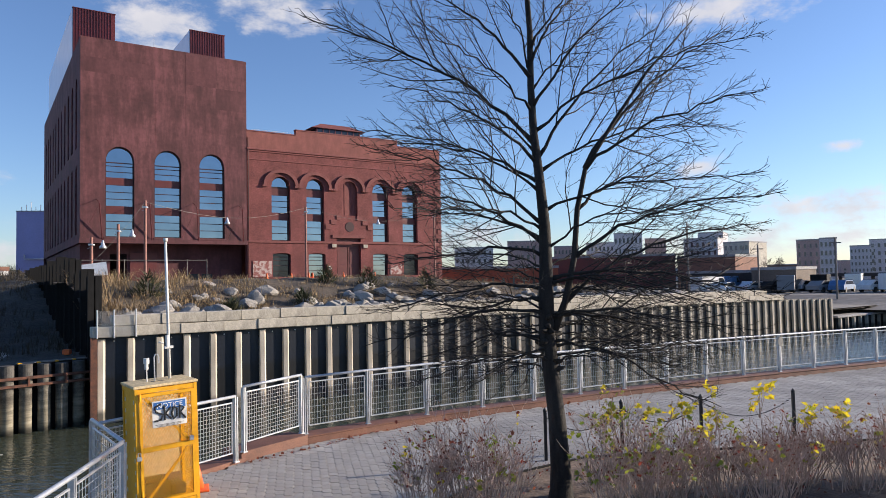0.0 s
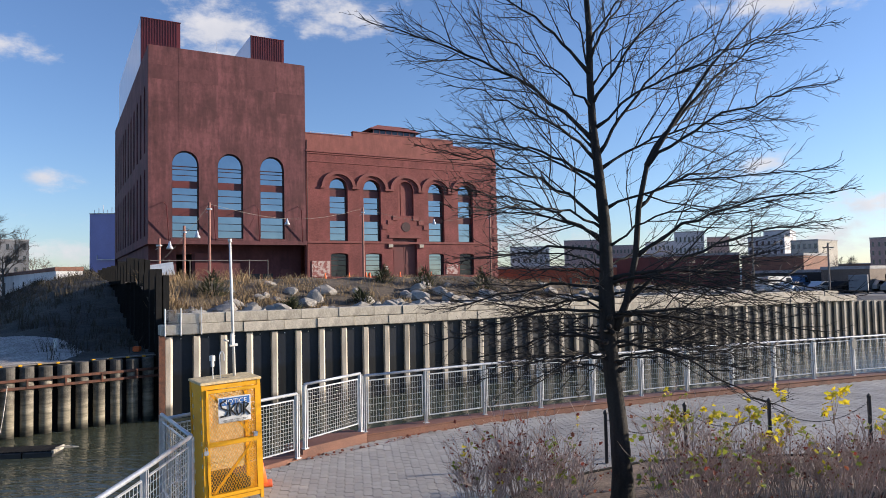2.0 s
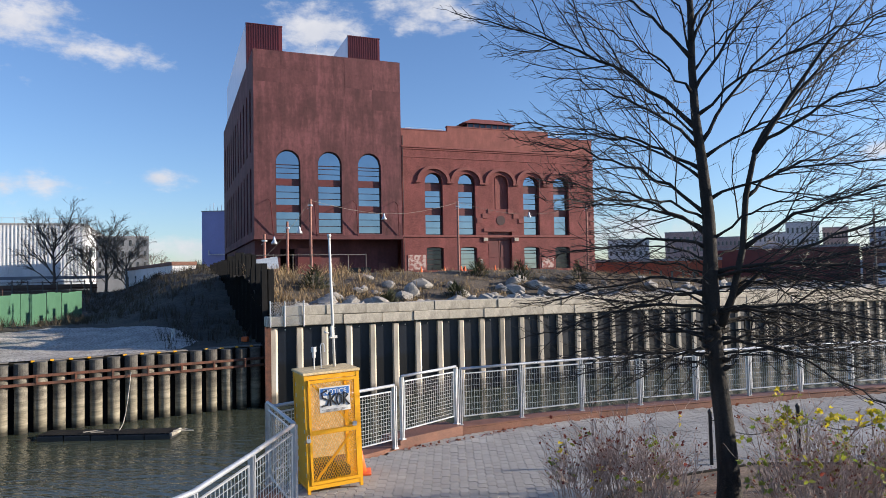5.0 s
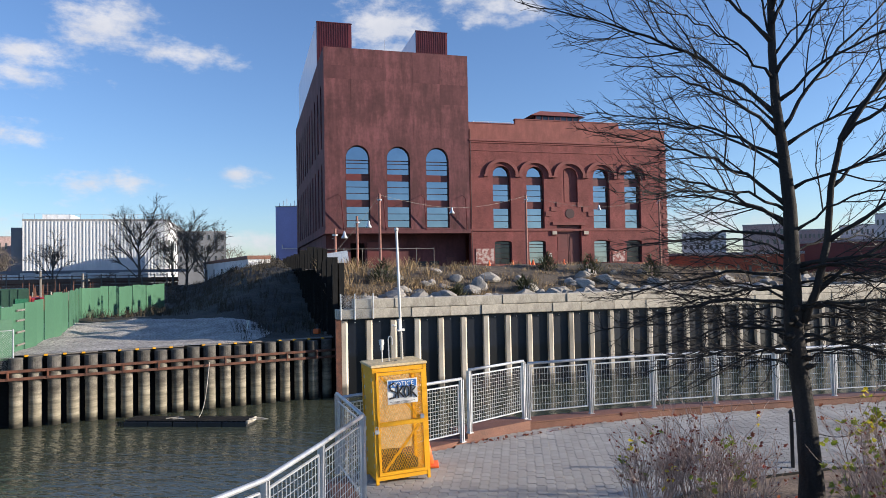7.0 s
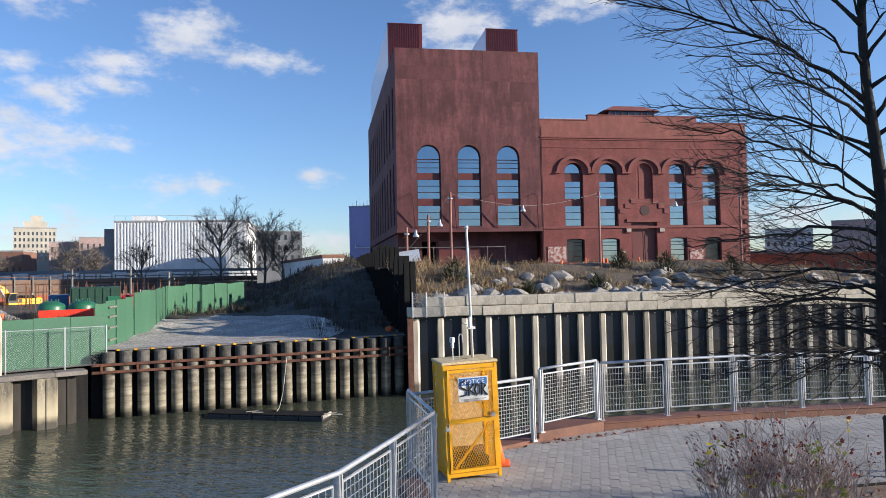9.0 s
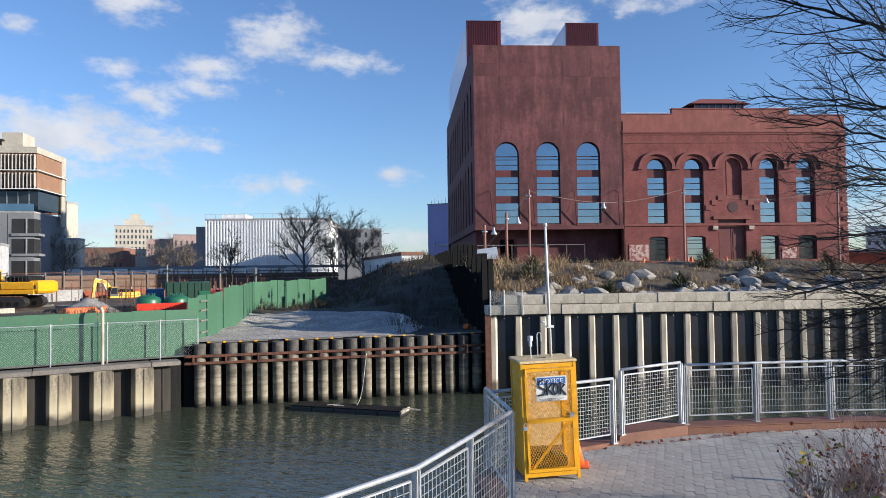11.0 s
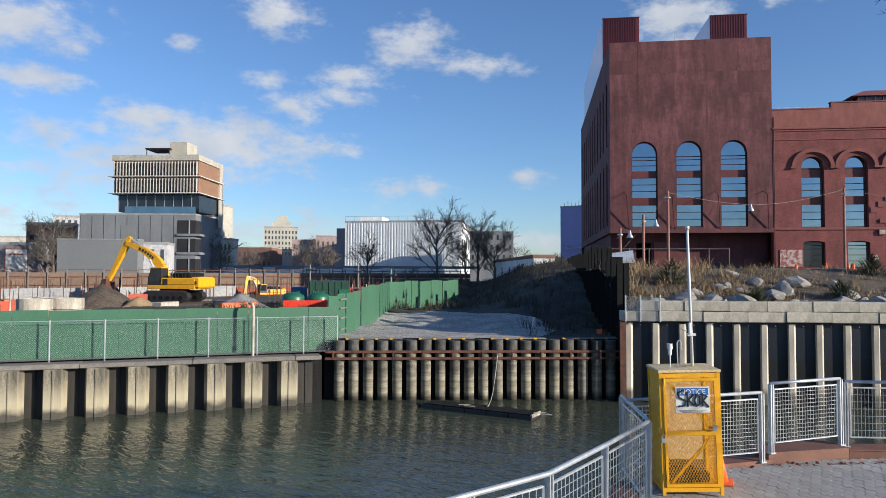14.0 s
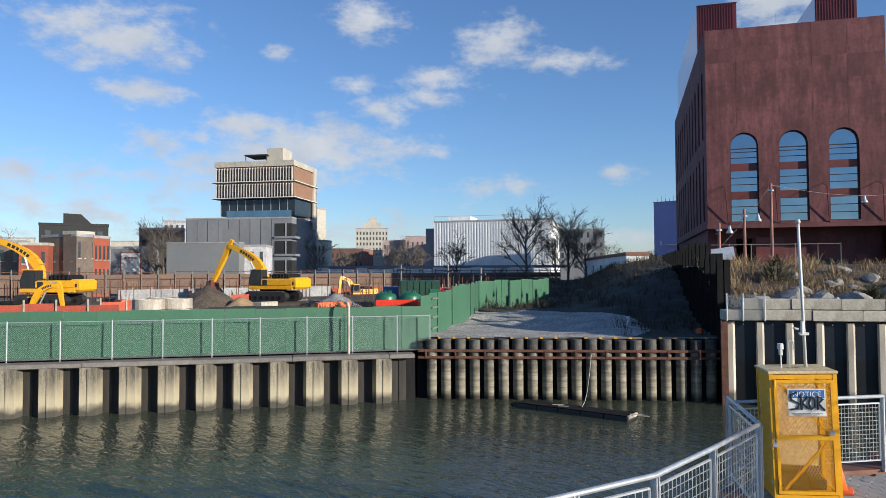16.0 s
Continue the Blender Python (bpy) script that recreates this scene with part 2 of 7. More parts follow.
M["orange"] = mat("orange_plastic", (0.85, 0.16, 0.03), (0.75, 0.13, 0.03), rough=0.5, bump=0.05, grain=0.08)
M["bark"] = mat("dark_bark", (0.012, 0.0105, 0.0095), (0.03, 0.026, 0.023), rough=0.9, scale=5, fine=45, bump=0.8, streak=(3, 3, 0.6), dist=0.01)
M["oak_twig"] = mat("grey_brown_twigs", (0.034, 0.028, 0.024), (0.018, 0.015, 0.013), rough=0.7, scale=3, fine=30, bump=0, rnd=0.5)
M["twig"] = mat("brown_stems", (0.60, 0.45, 0.375), (0.27, 0.18, 0.14), rough=0.7, scale=3, fine=30, bump=0.1, rnd=0.7)
M["boulder"] = mat("grey_boulder", (0.40, 0.37, 0.33), (0.15, 0.145, 0.135), rough=0.9, scale=1.6, fine=30, bump=0.5, rnd=0.4, dist=0.05)
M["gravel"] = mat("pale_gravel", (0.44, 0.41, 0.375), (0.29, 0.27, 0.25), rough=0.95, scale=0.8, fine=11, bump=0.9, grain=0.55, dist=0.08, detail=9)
M["soil"] = mat("brown_soil", (0.12, 0.092, 0.066), (0.06, 0.048, 0.036), rough=0.95, scale=0.5, fine=5, bump=0.6, grain=0.35, dist=0.08)
M["ground"] = mat("dusty_ground", (0.22, 0.20, 0.18), (0.15, 0.14, 0.13), rough=0.95, scale=0.05, fine=1.2, bump=0.2, grain=0.2)
# the lot's shade is put into this soil colour
M["lot_shade_soil"] = mat("shade_darkened_soil", (0.06, 0.052, 0.04), (0.035, 0.032, 0.026), rough=0.95, scale=0.6, fine=5, bump=0.7, grain=0.35, dist=0.1)
M["drygrass"] = mat("dry_grass", (0.42, 0.29, 0.15), (0.15, 0.11, 0.065), rough=0.9, scale=0.8, fine=12, bump=0, rnd=0.6)
# scrub brown, darkened in colour for the shaded lot
M["brush"] = mat("shade_darkened_brush", (0.075, 0.058, 0.04), (0.045, 0.04, 0.025), rough=0.95, scale=0.8, fine=9, bump=0, rnd=0.6)
M["paver"] = mat("grey_paver", (0.44, 0.425, 0.405), (0.30, 0.29, 0.275), rough=0.82, scale=0.9, fine=70, bump=0.3, rnd=0.4, dist=0.003, spec=0.3, detail=9)
streaks(M["paver"], 0.35, (1, 1, 1), 0.25)
M["joint"] = mat("sandy_joint", (0.15, 0.143, 0.135), (0.10, 0.095, 0.09), rough=0.95, scale=3, fine=60, bump=0.2)
M["green"] = mat("green_plywood", (0.060, 0.160, 0.095), (0.044, 0.122, 0.074), rough=0.6, scale=0.8, fine=9, bump=0.06, grain=0.08, rnd=0.45, spread=(0.3, 0.7))
M["wood_grey"] = mat("weathered_timber", (0.22, 0.20, 0.18), (0.14, 0.13, 0.12), rough=0.9, scale=2, fine=25, bump=0.3, rnd=0.4)
M["sheet"] = mat("tide_stained_sheet_pile", (0.30, 0.265, 0.195), (0.115, 0.103, 0.085), rough=0.85, scale=1.5, fine=26, bump=0.3, streak=(2.2, 2.2, 0.55), rnd=0.35, grain=0.28, detail=9)


def tide(m, level, dark, soft=0.12, wob=0.25, crust=None):
    """Wet, weed-dark stain below a level, with an uneven edge: the tide's mark."""
    t = m.node_tree
    bsdf = t.nodes["Principled BSDF"]
    src = bsdf.inputs["Base Color"].links[0].from_socket
    ge = t.nodes.new("ShaderNodeNewGeometry")
    sp = t.nodes.new("ShaderNodeSeparateXYZ")
    t.links.new(ge.outputs["Position"], sp.inputs[0])
    no = t.nodes.new("ShaderNodeTexNoise")
    no.inputs["Scale"].default_value, no.inputs["Detail"].default_value = 1.6, 5
    t.links.new(ge.outputs["Position"], no.inputs["Vector"])
    a = t.nodes.new("ShaderNodeMath")
    a.operation = "MULTIPLY_ADD"
    a.inputs[1].default_value = wob * 2
    t.links.new(no.outputs[0], a.inputs[0])
    t.links.new(sp.outputs[2], a.inputs[2])
    r = t.nodes.new("ShaderNodeMapRange")
    r.inputs[1].default_value, r.inputs[2].default_value = level + wob - soft, level + wob + soft
    t.links.new(a.outputs[0], r.inputs[0])
    if crust:
        # pale salt crust left just above the waterline, fading upwards
        rc_ = t.nodes.new("ShaderNodeMapRange")
        rc_.inputs[1].default_value, rc_.inputs[2].default_value = level + wob + 0.3, level + wob + 1.15
        rc_.inputs[3].default_value, rc_.inputs[4].default_value = 0.85, 0.0
        t.links.new(a.outputs[0], rc_.inputs[0])
        mc = t.nodes.new("ShaderNodeMix")
        mc.data_type = "RGBA"
        t.links.new(rc_.outputs[0], mc.inputs[0])
        t.links.new(src, mc.inputs[6])
        mc.inputs[7].default_value = (*crust, 1)
        src = mc.outputs[2]
    mx = t.nodes.new("ShaderNodeMix")
    mx.data_type = "RGBA"
    t.links.new(r.outputs[0], mx.inputs[0])
    mx.inputs[6].default_value = (*dark, 1)
    t.links.new(src, mx.inputs[7])
    t.links.new(mx.outputs[2], bsdf.inputs["Base Color"])
    return m


streaks(M["sheet"], 1.8, (2.5, 2.5, 0.5), 0.4)
tide(M["sheet"], -2.3, (0.075, 0.068, 0.055), crust=(0.45, 0.395, 0.275))
M["pile"] = tide(mat("concrete_filled_pipe_pile", (0.31, 0.28, 0.225), (0.115, 0.105, 0.088), rough=0.85, scale=2.2, fine=26, bump=0.3, rnd=0.4, streak=(1.5, 1.5, 0.7), grain=0.3, detail=9, spread=(0.4, 0.6)), -2.38, (0.07, 0.065, 0.05), crust=(0.40, 0.36, 0.27))
M["pile_head"] = streaks(mat("dark_stained_pile_head", (0.12, 0.112, 0.10), (0.06, 0.056, 0.05), rough=0.85, scale=5, fine=30, bump=0.3, rnd=0.6), 3.0, (1, 1, 1.5), 0.4)
streaks(M["pile"], 1.6, (0.5, 0.5, 3.2), 0.45)
M["hpile"] = tide(mat("pale_soldier_pile", (0.60, 0.54, 0.45), (0.27, 0.24, 0.195), rough=0.85, scale=1.8, fine=60, bump=0.2, rnd=0.5, streak=(1, 1, 0.4), grain=0.1, detail=9), -2.1, (0.12, 0.11, 0.09))


def water_mat():
    m = bpy.data.materials.new("canal_water")
    m.use_nodes = True
    t = m.node_tree
    b = t.nodes["Principled BSDF"]
    b.inputs["Base Color"].default_value = (0.056, 0.066, 0.047, 1)
    b.inputs["Roughness"].default_value = 0.04
    b.inputs["IOR"].default_value = 1.33
    co = t.nodes.new("ShaderNodeTexCoord")
    mp = t.nodes.new("ShaderNodeMapping")
    mp.inputs["Rotation"].default_value = (0, 0, radians(-40))
    mp.inputs["Scale"].default_value = (0.75, 1.9, 1)
    t.links.new(co.outputs["Object"], mp.inputs[0])
    prev = None
    for sc, st in ((1.1, 0.42), (3.4, 0.52), (9.0, 0.26)):
        n = t.nodes.new("ShaderNodeTexNoise")
        n.inputs["Scale"].default_value, n.inputs["Detail"].default_value = sc, 2
        n.inputs["Distortion"].default_value = 0.6
        t.links.new(mp.outputs[0], n.inputs["Vector"])
        u = t.nodes.new("ShaderNodeBump")
        u.inputs["Strength"].default_value, u.inputs["Distance"].default_value = st, 0.16 / sc
        t.links.new(n.outputs[0], u.inputs["Height"])
        if prev:
            t.links.new(prev.outputs[0], u.inputs["Normal"])
        prev = u
    t.links.new(prev.outputs[0], b.inputs["Normal"])
    return m


M["water"] = water_mat()


# ---------------------------------------------------------------- mesh helpers
class MB:
    """Vertices and faces of one mesh."""

    def __init__(self):
        self.v, self.f = [], []

    def add(self, vs, fs):
        k = len(self.v)
        self.v += [tuple(p) for p in vs]
        self.f += [tuple(i + k for i in f) for f in fs]
        return self

    def box(self, x0, x1, y0, y1, z0, z1, m=None, bevel=0.0):
        if bevel:
            b = bevel
            vs, idx = [], {}
            for zi, z in enumerate((z0, z0 + b, z1 - b, z1)):
                i = b if zi in (0, 3) else 0
                vs += [(x0 + i + b * 0, y0 + i, z), (x1 - i, y0 + i, z), (x1 - i, y1 - i, z), (x0 + i, y1 - i, z)]
            fs = [(3, 2, 1, 0), (12, 13, 14, 15)]
            for k in range(3):
                for j in range(4):
                    a, c = k * 4 + j, k * 4 + (j + 1) % 4
                    fs.append((a, c, c + 4, a + 4))
        else:
            vs = [(x0, y0, z0), (x1, y0, z0), (x1, y1, z0), (x0, y1, z0), (x0, y0, z1), (x1, y0, z1), (x1, y1, z1), (x0, y1, z1)]
            fs = [(3, 2, 1, 0), (4, 5, 6, 7), (0, 1, 5, 4), (1, 2, 6, 5), (2, 3, 7, 6), (3, 0, 4, 7)]
        if m is not None:
            vs = [m @ Vector(p) for p in vs]
        return self.add(vs, fs)

    def tube(self, pts, rad, n=6, cap=True):
        pts = [Vector(p) for p in pts]
        if isinstance(rad, (int, float)):
            rad = [rad] * len(pts)
        vs, fs, a = [], [], None
        for i, p in enumerate(pts):
            d = (pts[min(i + 1, len(pts) - 1)] - pts[max(i - 1, 0)]).normalized()
            if a is None:
                a = d.cross(Vector((0, 0, 1)) if abs(d.z) < 0.9 else Vector((1, 0, 0)))
            a = (a - d * a.dot(d)).normalized()
            b = d.cross(a)
            for k in range(n):
                w = 2 * math.pi * (k + 0.5) / n
                vs.append(p + (a * math.cos(w) + b * math.sin(w)) * rad[i])
        for i in range(len(pts) - 1):
            for k in range(n):
                q, r = i * n + k, i * n + (k + 1) % n
                fs.append((q, q + n, r + n, r))
        if cap:
            fs.append(tuple(range(n)))
            fs.append(tuple(range((len(pts) - 1) * n, len(pts) * n))[::-1])
        return self.add(vs, fs)

    def prism(self, poly, a, b, m=None):
        """poly: (x, z) outline, drawn out along y from a to b."""
        n = len(poly)
        vs = [(x, a, z) for x, z in poly] + [(x, b, z) for x, z in poly]
        fs = [tuple(range(n)), tuple(range(2 * n - 1, n - 1, -1))] + [(i, i + n, (i + 1) % n + n, (i + 1) % n) for i in range(n)]
        if m is not None:
            vs = [m @ Vector(p) for p in vs]
        return self.add(vs, fs)

    def mesh(self, name, material, smooth=False, weld=False):
        me = bpy.data.meshes.new(name)
        me.from_pydata(self.v, [], self.f)
        me.validate()
        bm = bmesh.new()
        bm.from_mesh(me)
        if weld:
            bmesh.ops.remove_doubles(bm, verts=bm.verts, dist=0.0005)
        bmesh.ops.recalc_face_normals(bm, faces=bm.faces)
        bm.to_mesh(me)
        bm.free()
        for p in me.polygons:
            p.use_smooth = smooth
        me.materials.append(material)
        return me


def part(name, mb, material, parent=None, label="", smooth=False):
    """One mesh object, as a part of parent; mb is an MB or a finished mesh."""
    ob = new(name, mb.mesh(name, M[material], smooth, name in ("front_wall", "arch_hood", "side_wall")) if isinstance(mb, MB) else mb)
    ob.parent = parent
    if label:
        ob["label"] = label
    return ob


def thing(name, m, label, category, group="", kind=""):
    ob = new(name)
    ob.matrix_world = m
    ob.empty_display_size = 0.3
    return tagged(ob, label, category, group, kind)


def struct(name, mb, material, label, category, smooth=False):
    return tagged(part(name, mb, material, smooth=smooth), label, category, kind="structure")


def along(p, q):
    """A frame at p with x towards q on the level, and its length."""
    d = Vector((q[0] - p[0], q[1] - p[1], 0))
    return pose(p[0], p[1], 0, 0, 0, math.degrees(math.atan2(d.y, d.x))), d.length


def polar(az, dist, z=0.0):
    """The place at a bearing (degrees to the left of +y) and a distance from the lookout."""
    return Vector((-math.sin(radians(az)) * dist, math.cos(radians(az)) * dist, z))


def wall_with_openings(mb, x0, x1, z0, z1, y0, y1, ops, steps=14):
    """A wall in the x-z plane, y0 to y1 thick. ops: (left, right, bottom, spring, rise): rise 0 is a flat head."""
    xs = {x0, x1}
    for l, r, b, s, h in ops:
        xs |= {l + (r - l) * k / (steps if h else 1) for k in range((steps if h else 1) + 1)}
    xs = sorted(xs)
    for a, b in zip(xs, xs[1:]):
        if b - a < 1e-5:
            continue
        mid = (a + b) / 2
        cuts = []
        for l, r, bt, s, h in ops:
            if l < mid < r:
                def top(x):
                    u = (x - (l + r) / 2) / ((r - l) / 2)
                    return s + h * math.sqrt(max(0.0, 1 - u * u))
                cuts.append((bt, top(a), top(b)))
        cuts.sort()
        lo = (z0, z0)
        for bt, ta, tb in cuts + [(z1, 0, 0)]:
            if bt - max(lo) > 1e-4:
                mb.prism([(a, lo[0]), (b, lo[1]), (b, bt), (a, bt)], y0, y1)
            lo = (ta, tb)
    return mb



# ---------------------------------------------------------------- ground and water
WATER = -2.6
w = MB()
w.add([(-600, -300, WATER), (900, -300, WATER), (900, 600, WATER), (-600, 600, WATER)], [(0, 1, 2, 3)])
struct("water", w, "water", "dark green rippled canal water", "water")

L0, L1 = Vector((-29.07, 7.48, 0)), Vector((-22.8, 18.34, 0))      # sheet-pile wall
C0, C1 = Vector((-22.85, 18.97, 0)), Vector((-13.68, 27.88, 0))    # pipe-pile wall
R0, R1 = Vector((-13.49, 26.92, 0)), Vector((34.93, 61.67, 0))     # soldier-pile wall
FL, llen = along(L0, L1)
FC, clen = along(C0, C1)
FR, rlen = along(R0, R1)
BF = pose(-37.28, 70.79, 0, 0, 0, 33.92)                           # the big building's front left corner
GZ = -0.55
g = MB()
edge = [FL @ Vector((-400, 0.15, 0)), FL @ Vector((0, 0.15, 0)), FL @ Vector((llen, 0.15, 0)), C0 + Vector((-0.2, 0.2, 0)), C1 + Vector((-0.2, 0.2, 0)), FR @ Vector((0, 0.3, 0)), FR @ Vector((rlen, 0.3, 0)), FR @ Vector((500, 0.3, 0))]
far = [(-2600, -400), (-2600, 600), (-2000, 2300), (-1000, 2800), (0, 2900), (800, 2800), (1800, 2400), (2600, 1200)]
pts = [(p[0], p[1], GZ) for p in edge] + [(x, y, GZ) for x, y in far]
n = len(edge)
g.add(pts, [(i, i + 1, n + i + 1, n + i) for i in range(n - 1)])
struct("ground", g, "ground", "dusty grey brown open ground beyond the canal", "ground")

# near deck: edge of the promenade, then its pavers
EDGE = [(-3.6, -14), (-3.55, 1.5), (-3.42, 4.0), (-3.25, 4.95), (-3.55, 7.4), (-4.5, 8.7), (-3.72, 9.85), (-3.3, 10.75), (-2.5, 12.1), (-1.15, 13.15), (-0.05, 13.95), (3.75, 16.15), (7.4, 17.95), (12.4, 20.2), (20, 23.4), (60, 40)]
d = MB()
top = [(x, y, -0.06) for x, y in EDGE] + [(60, -14, -0.06)]
bot = [(x, y, -3.4) for x, y in EDGE] + [(60, -14, -3.4)]
k = len(top)
d.add(top + bot, [tuple(range(k))[::-1]] + [(i, (i + 1) % k, (i + 1) % k + k, i + k) for i in range(k)])
deck = struct("pavement", d, "joint", "grey interlocking paved promenade beside the canal", "pavement")

# ---------------------------------------------------------------- sheet-pile wall with its cap
wl = thing("sheet_pile_wall", FL, "pale tide-stained steel sheet piling under a timber cap", "canal wall", kind="structure")
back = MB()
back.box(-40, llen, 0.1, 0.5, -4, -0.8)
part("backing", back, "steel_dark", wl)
sp = MB()
# one pan: broad pale face standing forward, with folded flanks
for a, b in (((0.0, 0.0), (0.12, -0.48)), ((0.12, -0.48), (0.70, -0.48)), ((0.70, -0.48), (0.82, 0.0)),):
    q = Vector((b[0] - a[0], b[1] - a[1], 0)).normalized()
    nn = Vector((-q.y, q.x, 0)) * 0.03
    sp.add([(a[0], a[1], -4), (b[0], b[1], -4), (b[0] + nn.x, b[1] + nn.y, -4), (a[0] + nn.x, a[1] + nn.y, -4), (a[0], a[1], -0.8), (b[0], b[1], -0.8), (b[0] + nn.x, b[1] + nn.y, -0.8), (a[0] + nn.x, a[1] + nn.y, -0.8)], [(3, 2, 1, 0), (4, 5, 6, 7), (0, 1, 5, 4), (1, 2, 6, 5), (2, 3, 7, 6), (3, 0, 4, 7)])
sp.box(0.40, 0.46, -0.515, -0.47, -4, -0.85)
spm = sp.mesh("sheet_pile", M["sheet"])
rc = MB()
rc.box(0.8, 1.42, 0.0, 0.03, -4, -0.8)
rc.box(1.12, 1.17, -0.04, 0.0, -4, -0.85)
# near-black colour paints the shade inside the recessed pans
M["shade_dark"] = mat("shade_dark_surface", (0.016, 0.0145, 0.0125), (0.04, 0.034, 0.027), rough=0.7, scale=1.5, fine=30, bump=0.2, streak=(2, 2, 0.4))
rcm = rc.mesh("recessed_pan", M["shade_dark"])
for i in range(-14, 8):
    o = part("sheet_pile", spm, "sheet", wl)
    o.location = (i * 1.4 + 0.91, -0.05, 0)
    r_ = part("recessed_pan", rcm, "shade_dark", o)
cap = MB()
for i in range(-7, 4):
    cap.box(i * 3.9 - 0.3, min(i * 3.9 + 3.58, llen - 0.1), -0.5, 0.35, -0.8, -0.62 - 0.01 * (i % 2), bevel=0.02)
part("timber_cap", cap, "wood_grey", wl)

# ---------------------------------------------------------------- pipe-pile wall
pw = thing("pipe_pile_wall", FC, "row of concrete-filled pipe piles with a rusted waler", "canal wall", kind="structure")
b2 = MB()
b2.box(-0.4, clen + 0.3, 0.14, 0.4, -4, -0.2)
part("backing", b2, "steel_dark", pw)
pm = MB()
pm.tube([(0, 0, -4), (0, 0, -1.02), (0, 0, -1.0), (0, 0, -0.2), (0, 0, -0.16)], [0.215, 0.215, 0.23, 0.23, 0.2], n=18)
pmesh = pm.mesh("pipe_pile", M["pile"], True)
cm = MB()
cm.tube([(0, 0, -0.58), (0, 0, -0.1)], [0.236, 0.232], n=18)
cmesh = cm.mesh("pile_head", M["pile_head"], False)
NP = 21
for i in range(NP):
    o = part("pipe_pile", pmesh, "pile", pw)
    o.location = (i * clen / NP + 0.25, -0.12 + 0.03 * math.sin(i * 2.1), 0.03 * math.sin(i * 1.3))
    o.rotation_euler = (0, 0, i)
    h = part("pile_head", cmesh, "pile_head", o)
wa = MB()
for z in (-0.56, -0.84):
    wa.box(-0.3, clen + 0.2, -0.42, -0.32, z - 0.05, z + 0.05, bevel=0.008)
for i in range(11):
    wa.box(i * 1.25, i * 1.25 + 0.06, -0.44, -0.3, -0.86, -0.54)
part("waler", wa, "rust", pw, "rusted double steel waler")
pl = MB()
for i in range(4):
    pl.box(i * 3.1 + 0.5, i * 3.1 + 2.9, 0.12, 0.5, -0.09, -0.05, bevel=0.01)
part("plank", pl, "wood_grey", pw)
hz = MB()
for i in range(20):
    if i % 5 != 4:
        hz.box(i * 0.62 + 0.5, i * 0.62 + 0.62, 0.105, 0.3, -0.1, -0.044)
part("hazard_mark", hz, "yellow", pw, "yellow hazard marks on the plank edge")

# ---------------------------------------------------------------- soldier-pile wall with concrete blocks
rw = thing("soldier_pile_wall", FR, "pale soldier piles with dark panels under stacked concrete blocks", "canal wall", kind="structure")
pn = MB()
pn.box(0.0, 1.0, 0.04, 0.1, -4, 0.74)
pnm = pn.mesh("panel", tide(mat("dark_navy_panel", (0.004, 0.0062, 0.012), (0.011, 0.017, 0.03), rough=0.4, scale=0.7, fine=9, bump=0.15, streak=(2, 2, 0.3)), -0.75, (0.005, 0.0055, 0.006)))
hp = MB()
prof = [(-0.16, 0.12), (-0.145, -0.13), (0.04, -0.145), (0.145, -0.01), (0.145, 0.12)]
hp.add([(x, y, z) for z in (-4, 0.7) for x, y in prof], [(4, 3, 2, 1, 0), (5, 6, 7, 8, 9)] + [(k, (k + 1) % 5, (k + 1) % 5 + 5, k + 5) for k in range(5)])
hpm = hp.mesh("soldier_pile", M["hpile"])
PITCH = 1.086
blt = MB()
blt.tube([(0.42, 0.02, 0.6), (0.42, 0.045, 0.6)], [0.022, 0.03], n=8)
blt = blt.mesh("bolt", M["white"])
NR = int(rlen / PITCH)
for i in range(NR + 1):
    o = part("soldier_pile", hpm, "hpile", rw)
    o.location = (i * PITCH + 0.15, 0, -0.02 * (i % 3) - (0.0 if i < 45 else 0.024 * (i - 45) + 0.1))
    o.rotation_euler = (0, 0, radians(3 * math.sin(i * 1.7)))
    if i < NR:
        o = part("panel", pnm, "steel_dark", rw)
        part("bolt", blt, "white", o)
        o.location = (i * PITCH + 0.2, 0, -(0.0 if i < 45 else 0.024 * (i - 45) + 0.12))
blm = {}
for nm, ln in (("a", 1.78), ("b", 1.5)):
    bk = MB()
    bk.box(0.012, ln - 0.012, -0.3, 0.45, 0.006, 0.43 - 0.006, bevel=0.025)
    blm[nm] = (ln, bk.mesh("concrete_block", M["concrete"]))
for row, (z, x, end) in enumerate(((0.76, -0.2, 49.2), (1.19, 0.55, 47.6))):
    i = 0
    while x < end:
        ln, me = blm["ab"[(i * 7 + row) % 3 == 0]]
        o = part("concrete_block", me, "concrete", rw)
        o.location = (x, 0.02 * math.sin(i * 2.7 + row), z + 0.01 * math.sin(i * 1.9) - 0.012 * x * (x > 30) * 0.3)
        x += ln
        i += 1
lw = MB()
lw.box(rlen, rlen + 60, 0.0, 0.3, -4, -1.35)
part("low_wall", lw, "steel_dark", rw)
for i in range(26):
    o = part("soldier_pile", hpm, "hpile", rw)
    o.location = (rlen + 0.6 + i * PITCH * 1.2, -0.1, -2.05)
sl = MB()
sl.add([(rlen + 0.3, 0.9, -1.2), (rlen + 90, 0.9, -1.2), (rlen + 90, 5.5, GZ + 0.05), (rlen + 0.3, 5.5, GZ + 0.05), (rlen + 0.3, 0.9, -3), (rlen + 90, 0.9, -3), (rlen + 90, 5.5, -3), (rlen + 0.3, 5.5, -3)], [(3, 2, 1, 0), (4, 5, 6, 7), (0, 1, 5, 4), (1, 2, 6, 5), (2, 3, 7, 6), (3, 0, 4, 7)])
